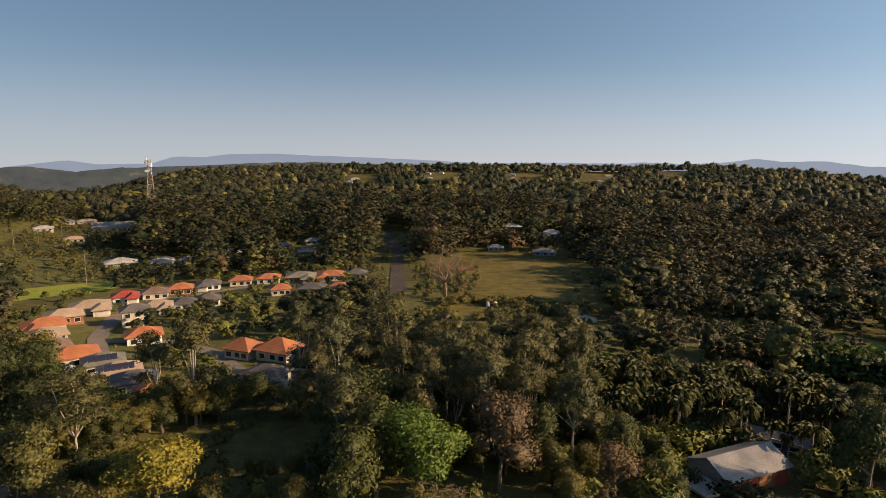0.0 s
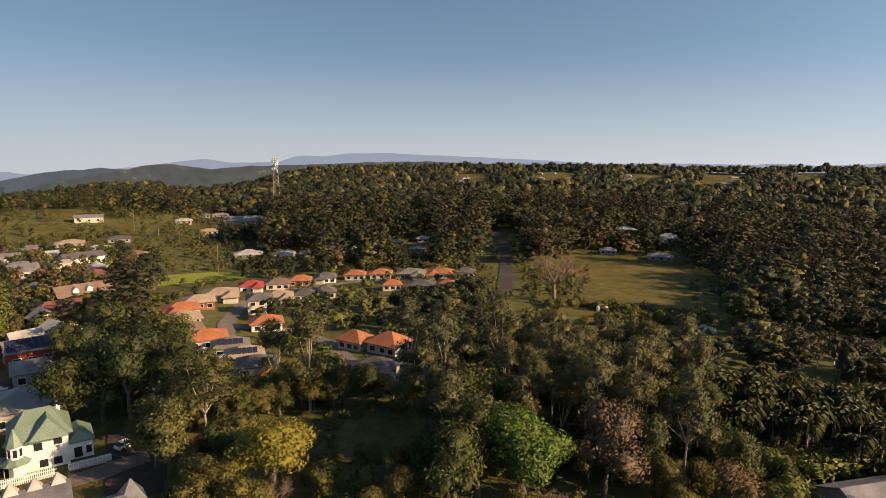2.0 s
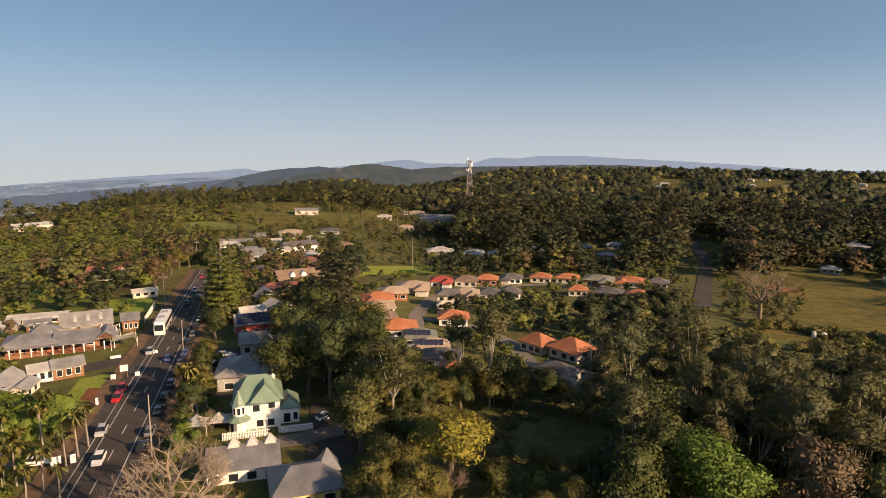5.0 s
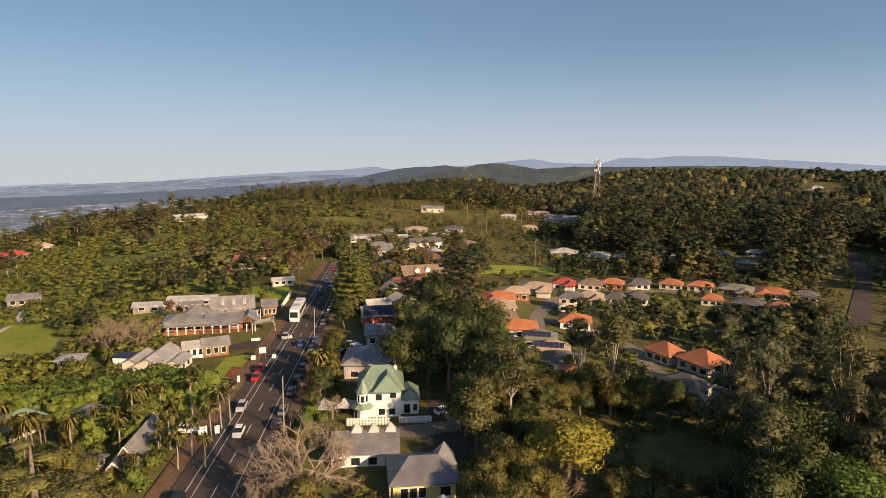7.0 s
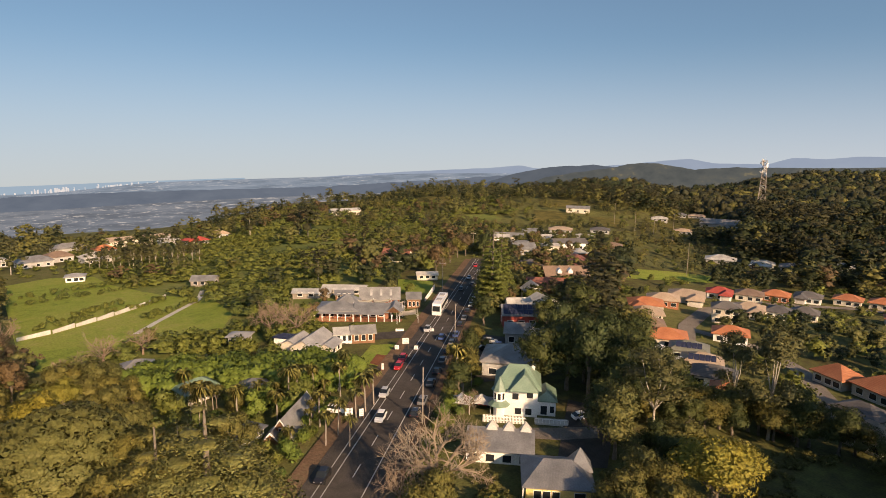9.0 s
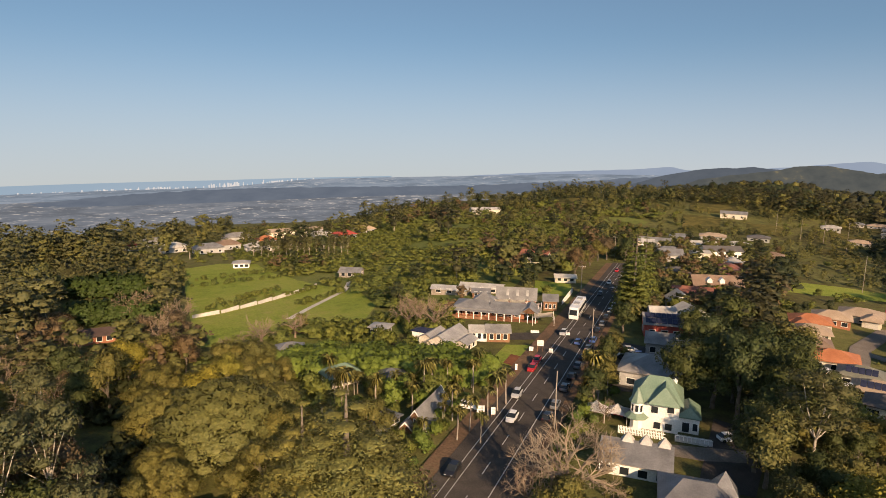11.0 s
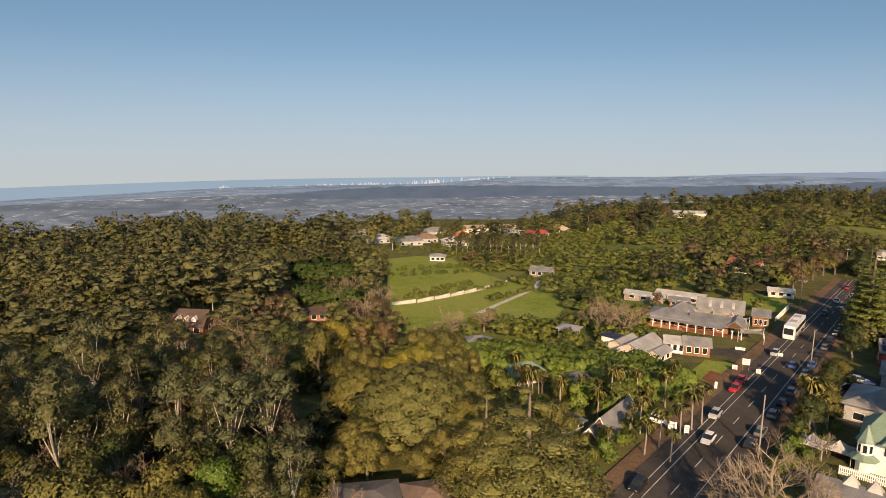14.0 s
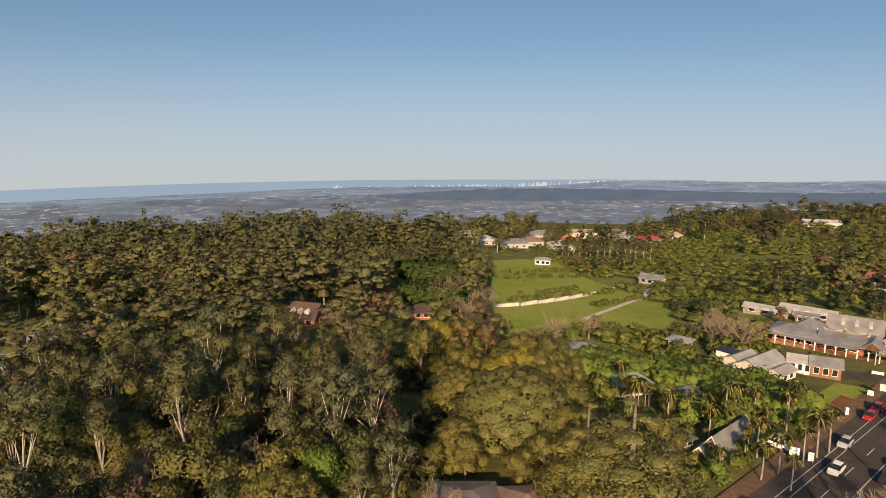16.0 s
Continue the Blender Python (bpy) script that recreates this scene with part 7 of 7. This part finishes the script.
# the horizon of sea and plain by bearing, tilted to fit the camera's view
SKY_AZ, SKY_EL = (-175, -128, -109, -97, -85, -73, -62, -55, -40, -30), (-4.7, -4.52, -4.38, -4.26, -4.13, -3.83, -3.52, -3.2, -2.75, -2.6)


def shore(az):
    """How far the coast lies under that horizon, where the sea lies behind it."""
    return 0.12 + 0.5 * step(-76, -86, az) + 0.3 * step(-98, -120, az)


def far_sheet(name, az0, az1, r0, r1, e0, mat, label, n=90, k=20, under=0.0):
    """Lowland that climbs from e0 degrees at r0 to that horizon at r1."""
    vs, fs = [], []
    for j in range(k + 1):
        r = mix(r0, r1, j / k)
        for i in range(n + 1):
            az = mix(az0, az1, i / n)
            top = float(np.interp(az, SKY_AZ, SKY_EL))
            lo, hi = top + e0, top - (shore(az) if under is None else under)
            x, y = polar(az, r)
            vs.append((x, y, 38.0 + r * math.tan(radians(mix(lo, hi, j / k)))))
    for j in range(k):
        for i in range(n):
            a = j * (n + 1) + i
            fs.append((a, a + 1, a + n + 2, a + n + 1))
    ob = mesh_ob(name, vs, fs, mat)
    if ob.data.polygons[0].normal.z < 0:
        ob.data.flip_normals()
    return tagged(ob, label, "distance", kind="structure")


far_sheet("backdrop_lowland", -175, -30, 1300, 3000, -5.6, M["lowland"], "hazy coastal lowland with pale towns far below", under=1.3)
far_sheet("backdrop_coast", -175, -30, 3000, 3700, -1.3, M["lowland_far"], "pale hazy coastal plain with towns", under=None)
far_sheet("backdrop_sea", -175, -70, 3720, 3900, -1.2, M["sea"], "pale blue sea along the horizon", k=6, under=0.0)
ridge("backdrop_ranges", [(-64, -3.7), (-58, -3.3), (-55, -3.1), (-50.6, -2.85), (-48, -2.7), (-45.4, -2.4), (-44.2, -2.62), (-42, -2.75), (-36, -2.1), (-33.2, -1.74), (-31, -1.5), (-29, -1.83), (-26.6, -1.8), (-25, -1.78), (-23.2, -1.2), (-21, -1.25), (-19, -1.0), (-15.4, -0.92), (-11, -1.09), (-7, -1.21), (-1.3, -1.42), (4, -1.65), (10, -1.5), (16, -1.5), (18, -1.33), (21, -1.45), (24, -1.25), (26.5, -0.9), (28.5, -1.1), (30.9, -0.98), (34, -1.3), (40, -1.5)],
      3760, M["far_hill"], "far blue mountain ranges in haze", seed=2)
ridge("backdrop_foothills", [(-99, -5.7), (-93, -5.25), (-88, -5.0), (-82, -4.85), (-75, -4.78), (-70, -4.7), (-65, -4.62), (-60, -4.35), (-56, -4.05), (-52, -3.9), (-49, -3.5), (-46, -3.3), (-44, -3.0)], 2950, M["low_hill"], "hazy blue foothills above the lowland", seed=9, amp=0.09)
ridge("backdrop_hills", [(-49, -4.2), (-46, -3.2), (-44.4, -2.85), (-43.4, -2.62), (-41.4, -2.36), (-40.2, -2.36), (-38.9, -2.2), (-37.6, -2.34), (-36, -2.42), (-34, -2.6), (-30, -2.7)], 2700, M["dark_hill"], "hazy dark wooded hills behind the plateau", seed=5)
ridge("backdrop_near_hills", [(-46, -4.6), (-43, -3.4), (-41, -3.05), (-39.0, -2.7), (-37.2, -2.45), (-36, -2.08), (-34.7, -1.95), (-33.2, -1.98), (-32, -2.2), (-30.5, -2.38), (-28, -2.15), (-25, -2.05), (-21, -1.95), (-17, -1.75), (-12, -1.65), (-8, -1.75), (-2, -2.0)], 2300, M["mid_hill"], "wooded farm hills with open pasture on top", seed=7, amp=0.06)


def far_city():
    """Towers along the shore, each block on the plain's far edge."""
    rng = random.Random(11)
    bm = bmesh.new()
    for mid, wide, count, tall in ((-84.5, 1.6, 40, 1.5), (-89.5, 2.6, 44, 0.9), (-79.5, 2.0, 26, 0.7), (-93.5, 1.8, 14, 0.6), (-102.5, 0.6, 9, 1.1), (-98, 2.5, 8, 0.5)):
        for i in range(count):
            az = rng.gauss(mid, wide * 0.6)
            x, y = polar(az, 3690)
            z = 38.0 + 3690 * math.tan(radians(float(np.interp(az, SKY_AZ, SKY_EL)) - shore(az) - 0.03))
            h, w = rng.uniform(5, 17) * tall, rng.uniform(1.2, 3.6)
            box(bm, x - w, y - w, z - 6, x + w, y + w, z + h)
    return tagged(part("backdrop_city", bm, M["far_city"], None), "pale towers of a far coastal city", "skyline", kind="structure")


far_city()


# ------------------------------------------------------------------ woods
wr = random.Random(21)
P = {k: [] for k in ("euc_mid", "rain_mid", "olive_mid", "russet_mid", "orchard", "euc_far", "rain_far", "olive_far", "russet_far", "garden")}


def headroom(az, r, x, y):
    """How tall a tree may grow here without closing the views over the paddock, the estate and the lawn."""
    gz = ground_z(x, y)
    for ha, hr, half in WOOD_HOUSES:
        if abs(az - ha) < half and hr - 110 < r < hr + 4:
            hz = ground_z(*polar(ha, hr)) + 1.2
            return max(mix(38.0, hz, r / hr) - gz, 0.5)
    if -9 < az < 15.5 and r < 186:
        return 38 - r * (0.31 if az < -2.5 else 0.29) - gz
    if -6.8 < az < -2.6 and 170 < r < 440:
        return 2.2
    if -10 < az < 4.5 and 170 < r < 312:
        return 3.2 if az > -2.6 else 5.5
    if -36 < az <= -9 and r < 262:
        return max(38 - r * (0.30 if r < 150 else 0.245) - gz, 5.6 if az > -23 and 140 < r < 205 else 3.3)
    if 15.5 <= az and r < 185:
        return 38 - r * 0.32 - gz if r < 140 else 38 - r * 0.25 - gz
    if -67.5 < az < -54 and 106 < r < 152:
        return 1.8
    if -97.2 < az < -93.2 and r < 166 or -108.5 < az < -104.2 and r < 158:
        return 38 - r * 0.315 - gz
    if -97.5 < az <= -90.5 and 150 < r < 184:
        return 38 - r * 0.275 - gz
    if -98 < az <= -90.5 and 184 <= r < 234:
        return 1.6
    if -50 < az < -26.5 and 270 < r < 620:
        return 5.5 + 3.5 * noise.noise(Vector((x * 0.05, y * 0.05, 9)))
    if -92 < az < -66 and 285 < r < 410:
        return 3.4
    if -110.5 < az < -102.5 and r < 149:
        return 38 - r * 0.31 - gz
    if -92 < az < -70 and r < 165:
        return 38 - r * 0.29 - gz
    return 99.0


sp = 6.8
for ix in range(-84, 62):
    for iy in range(-62, 94):
        x, y = (ix + wr.uniform(0.0, 1.0)) * sp, (iy + wr.uniform(0.0, 1.0)) * sp
        r, az = math.hypot(x, y), math.degrees(math.atan2(x, y))
        if not (118 < r < 560) or not (-134 < az < 42) or not free(x, y, 3.6) or crowded(x, y):
            continue
        if az < -34 and r > rim(az) + 40:
            continue
        nz = noise.noise(Vector((x * 0.012, y * 0.012, 0)))
        n2 = noise.noise(Vector((x * 0.03, y * 0.03, 7)))
        u = wr.random()
        s = wr.uniform(0.5, 0.95) if wr.random() < 0.8 else wr.uniform(0.95, 1.3)
        room = headroom(az, r, x, y)
        kind, sc = None, s
        if inside(ESTATE, x, y):
            kind, sc = ("garden", wr.uniform(0.8, 1.7)) if u < 0.36 else ("rain_mid" if u < 0.66 else "olive_mid", s * 0.6) if u < 0.86 else (None, 1)
        elif inside(VILLAGE, x, y):
            kind, sc = ("garden", wr.uniform(0.9, 1.9)) if u < 0.45 else (wr.choice(("olive_mid", "rain_mid", "russet_mid")), s * (0.75 if RN.x * x + RN.y * y < -33 else 0.55)) if u < 0.85 else (None, 1)
        elif -84 < az < -46:
            # gardens and paddocks of the plateau; the orchard rows follow below
            if az < -55 and r < 430:
                kind, sc = (None, 1) if u > 0.2 or n2 < -0.1 else (wr.choice(("olive_mid", "rain_mid", "russet_mid", "euc_mid")), s * wr.uniform(0.5, 0.75))
            elif n2 < -0.3:
                kind = None
            elif u < 0.4:
                kind, sc = "orchard", wr.uniform(1.2, 2.0)
            elif u < 0.95:
                kind, sc = wr.choice(("olive_mid", "olive_mid", "rain_mid", "euc_mid", "russet_mid")), s * wr.uniform(0.5, 0.85)
        elif az <= -84:
            if az > -97 and r < 152:
                kind, sc = wr.choice(("olive_mid", "russet_mid", "olive_mid", "orchard")), s * 0.75
            elif az > -100 and r > 226:
                kind, sc = wr.choice(("olive_mid", "euc_mid", "orchard", None)), s * 0.85
            elif n2 > -0.38:
                kind, sc = ("euc_mid" if u < 0.66 else "olive_mid" if u < 0.94 else "russet_mid"), max(s, 0.7) * (1.0 if r > 170 else 0.85)
        elif az < -30 and r > 270:
            if n2 > 0.0 or u < 0.25:
                kind, sc = ("olive_mid" if u < 0.35 else "euc_mid" if u < 0.6 else "rain_mid" if u < 0.8 else "orchard"), s * 0.7
        else:
            if n2 > -0.45:
                kind, sc = ("rain_mid" if nz > -0.05 and u < 0.7 else "euc_mid" if u < 0.82 else "olive_mid" if u < 0.96 else "russet_mid"), s * (1.0 if r < 280 else 1.3)
        if kind is None:
            continue
        tall = {"euc_mid": 18.0, "garden": 3.6, "orchard": 3.6}.get(kind, 12.5)
        if tall * sc > room:
            sc = room / tall
            if sc < 0.28:
                if wr.random() < 0.5 and room > 1.2:
                    P["garden"].append((x, y, min(room / 3.6, 1.0)))
                continue
        if r > 235 and kind in ("euc_mid", "rain_mid", "olive_mid", "russet_mid"):
            kind = kind[:-3] + "far"
        P[kind].append((x, y, sc))
# rough scrub and tussocks in the paddock's lower end, the clearing and round the soil
SC = []
for a0, a1, r0, r1, k, big in ((-0.5, 12.5, 176, 206, 460, 1.3), (-2.6, 3.4, 175, 300, 230, 1.2), (-23, -10, 78, 101, 260, 0.55), (-9, -5.4, 205, 290, 60, 1.1), (-38, -30, 60, 76, 60, 0.7), (-50, -44.5, 60, 72, 50, 0.6), (12, 15, 190, 300, 40, 1.0)):
    for i in range(k):
        az, r = wr.uniform(a0, a1), wr.uniform(r0, r1)
        x, y = polar(az, r)
        if noise.noise(Vector((x * 0.06, y * 0.06, 1))) > -0.15 and not crowded(x, y) and all((x - h[0]) ** 2 + (y - h[1]) ** 2 > h[2] ** 2 for h in HOUSES):
            SC.append((x, y, big * wr.uniform(0.25, 0.75)))
# more garden trees between the village roofs
for i in range(640):
    az, r = wr.uniform(-50, -36), wr.uniform(150, 360)
    x, y = polar(az, r)
    if free(x, y, 0.6) and not crowded(x, y):
        P[wr.choice(("olive_mid", "rain_mid", "olive_mid", "garden", "russet_mid"))].append((x, y, wr.uniform(0.3, 0.55)))
for i in range(260):
    az, r = wr.uniform(-37, -9), wr.uniform(118, 300)
    x, y = polar(az, r)
    if inside(ESTATE, x, y) and free(x, y, 0.4) and not crowded(x, y):
        P[wr.choice(("olive_mid", "rain_mid", "garden", "garden"))].append((x, y, wr.uniform(0.2, 0.36)))
for i in range(90):
    az, r = wr.uniform(-10, -5.3), wr.uniform(140, 236)
    x, y = polar(az, r)
    if free(x, y, 0.8) and not crowded(x, y):
        P[wr.choice(("olive_mid", "rain_mid", "euc_mid"))].append((x, y, wr.uniform(0.3, 0.46)))
# shrubs behind the hedge belt
for i in range(130):
    az, r = wr.uniform(-76, -63.5), wr.uniform(124, 152)
    x, y = polar(az, r)
    if free(x, y, 0.3):
        P["garden"].append((x, y, wr.uniform(0.5, 1.05)))
# undergrowth of the near woods, in darkened leaf colour to deepen the gaps
US = []
for i in range(520):
    az, r = wr.uniform(-132, -93), math.sqrt(wr.uniform(54 ** 2, 124 ** 2))
    x, y = polar(az, r)
    if free(x, y, 0.5):
        US.append((x, y, wr.uniform(0.6, 1.3)))
for i in range(420):
    az, r = wr.uniform(-8, 36), math.sqrt(wr.uniform(80 ** 2, 150 ** 2))
    x, y = polar(az, r)
    if free(x, y, 0.5) and not (az > 14 and r > 132):
        US.append((x, y, wr.uniform(0.7, 1.4)))
# orchard rows on the plateau
for i in range(-60, 60):
    for j in range(-70, 70):
        v = Vector((-205, 115)) + Vector((0.88, 0.47)) * i * 5.0 + Vector((-0.47, 0.88)) * j * 6.6
        x, y = v.x + wr.uniform(-0.7, 0.7), v.y + wr.uniform(-0.7, 0.7)
        r, az = math.hypot(x, y), math.degrees(math.atan2(x, y))
        if not (-84 < az < -55 and 140 < r < 440) or not free(x, y, 1.5) or crowded(x, y) or inside(VILLAGE, x, y):
            continue
        if noise.noise(Vector((x * 0.02, y * 0.02, 3))) < -0.32 or wr.random() < 0.12:
            continue
        sc = wr.uniform(0.75, 1.35)
        P["orchard"].append((x, y, min(sc, max(headroom(az, r, x, y) / 3.6, 0.5))))
HILL = {"rain": [], "euc": [], "olive": []}
r = 560.0
while r < 1430:
    sp = 6.2 + (r - 560) * 0.004
    k = int(radians(126) * r / sp)
    for i in range(k):
        az, rr = -84 + 126 * (i + wr.random()) / k, r + wr.uniform(-0.5, 0.5) * sp
        x, y = polar(az, rr)
        if not free(x, y, 1.5) or (az < -30 and rr > rim(az) + 110):
            continue
        nz = noise.noise(Vector((x * 0.006, y * 0.006, 5)))
        n2 = noise.noise(Vector((x * 0.02, y * 0.02, 11)))
        if nz + 0.5 * n2 < -0.42 and wr.random() < 0.85:
            continue
        big = wr.uniform(0.5, 0.9) if wr.random() < 0.8 else wr.uniform(0.9, 1.25)
        if rr < 740 and az < -30:
            P[wr.choice(("olive_far", "euc_far", "rain_far"))].append((x, y, big * wr.uniform(0.55, 0.85)))
            continue
        HILL["olive" if az < -46 and wr.random() < 0.6 else "rain" if nz + 0.4 * n2 > 0.08 else "euc" if wr.random() < 0.75 else "olive"].append((x, y, big * (1 + (rr - 560) * 0.0003)))
    r += sp * 1.25
for i in range(14):
    az, r = wr.uniform(-82.5, -73.5), wr.uniform(318, 340)
    P["euc_mid"].append((*polar(az, r), wr.uniform(0.42, 0.6)))
for i in range(22):
    x, y = polar(wr.uniform(-98, -58), wr.uniform(300, 410))
    if free(x, y, 4):
        P[wr.choice(("euc_mid", "olive_mid", "euc_mid"))].append((x, y, wr.uniform(0.75, 1.15)))
# ragged trees along the plateau's rim, sized to fit the camera's skyline
RIM_AZ = (-109.2, -107.2, -105.3, -103.4, -101.2, -99.1, -97.5, -95.7, -93.1, -90.6, -88.2, -85.2, -81.1, -78.0, -74.3, -71.2, -69.1, -67.3, -64.7, -62.5, -60.0, -57.6, -55.7, -54.8, -53.8, -52.3, -52.0, -50.7, -48.9, -48.2, -44.7, -41.5, -38.2, -35.8, -31.8)
RIM_EL = (-7.32, -7.29, -7.24, -7.8, -7.75, -6.92, -7.46, -7.34, -6.15, -6.61, -7.35, -7.6, -7.43, -7.33, -7.09, -6.94, -6.59, -6.75, -5.76, -5.89, -5.4, -5.06, -4.56, -4.6, -4.23, -4.14, -4.33, -4.41, -4.52, -4.38, -4.21, -4.11, -3.89, -3.65, -3.4)
for i in range(330):
    az = wr.uniform(RIM_AZ[0], RIM_AZ[-1])
    r = min(rim(az), 600) - wr.uniform(0, 70)
    x, y = polar(az, r)
    if not free(x, y, 2):
        continue
    tall = (38.0 + r * math.tan(radians(float(np.interp(az, RIM_AZ, RIM_EL)))) - ground_z(x, y)) * wr.uniform(0.6, 0.98)
    kind = wr.choice(("euc_far", "olive_far", "rain_far", "euc_far"))
    if tall > 3:
        P[kind].append((x, y, min(tall / (18.5 if kind == "euc_far" else 14.0), 1.2)))
# eucalypts on the sunlit western side keep the lighter leaf colour
WEST = [q for q in P["euc_mid"] if math.atan2(q[0], q[1]) < radians(-84)]
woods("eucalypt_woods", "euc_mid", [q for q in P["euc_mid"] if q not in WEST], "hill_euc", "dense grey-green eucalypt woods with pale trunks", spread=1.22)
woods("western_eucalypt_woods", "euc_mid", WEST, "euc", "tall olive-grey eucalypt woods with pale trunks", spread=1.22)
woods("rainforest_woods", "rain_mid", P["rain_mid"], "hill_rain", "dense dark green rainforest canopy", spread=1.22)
woods("olive_woods", "rain_mid", P["olive_mid"], "olive", "olive green mixed woods on the plateau", spread=1.15)
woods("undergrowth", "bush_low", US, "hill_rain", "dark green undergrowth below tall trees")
woods("paddock_scrub", "bush_low", SC, "olive", "low olive scrub and tussocks in rough grass")
woods("russet_woods", "rain_mid", P["russet_mid"], "russet", "brown and russet trees thinning in winter")
woods("far_russet_woods", "rain_far", P["russet_far"], "russet", "far brown and russet trees thinning in winter", spread=1.25)
woods("orchard_trees", "bush_mid", [q for q in P["orchard"] if math.hypot(q[0], q[1]) < 220], "orchard", "rounded green orchard trees in loose rows", spread=1.3, tall=0.8)
woods("far_orchard_trees", "bush_low", [q for q in P["orchard"] if math.hypot(q[0], q[1]) >= 220], "orchard", "far rounded green orchard trees in loose rows", spread=1.4, tall=0.8)
woods("garden_shrubs", "bush_low", P["garden"], "orchard", "green garden shrubs between houses")
# plateau eucalypts also take the lighter leaves, lit side against darkened hills
PLATEAU = [q for q in P["euc_far"] if math.atan2(q[0], q[1]) < radians(-46)]
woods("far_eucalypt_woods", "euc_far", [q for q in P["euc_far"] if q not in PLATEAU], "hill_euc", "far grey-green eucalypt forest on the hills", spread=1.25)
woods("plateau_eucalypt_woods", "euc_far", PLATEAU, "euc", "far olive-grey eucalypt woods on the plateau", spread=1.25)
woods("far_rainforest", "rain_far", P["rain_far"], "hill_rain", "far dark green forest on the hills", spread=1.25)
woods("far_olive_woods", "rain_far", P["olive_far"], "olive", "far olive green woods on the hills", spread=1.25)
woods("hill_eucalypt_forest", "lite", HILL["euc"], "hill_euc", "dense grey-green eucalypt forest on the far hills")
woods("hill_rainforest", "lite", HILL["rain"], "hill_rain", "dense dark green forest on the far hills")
woods("hill_olive_woods", "lite", HILL["olive"], "olive", "olive green woods on the far hills")


# ------------------------------------------------------------------ from plan units to metres
for ob in list(scene.objects):
    if ob.parent is None and ob not in (cam, sun):
        ob.matrix_basis = Matrix.Scale(UNIT, 4) @ ob.matrix_basis
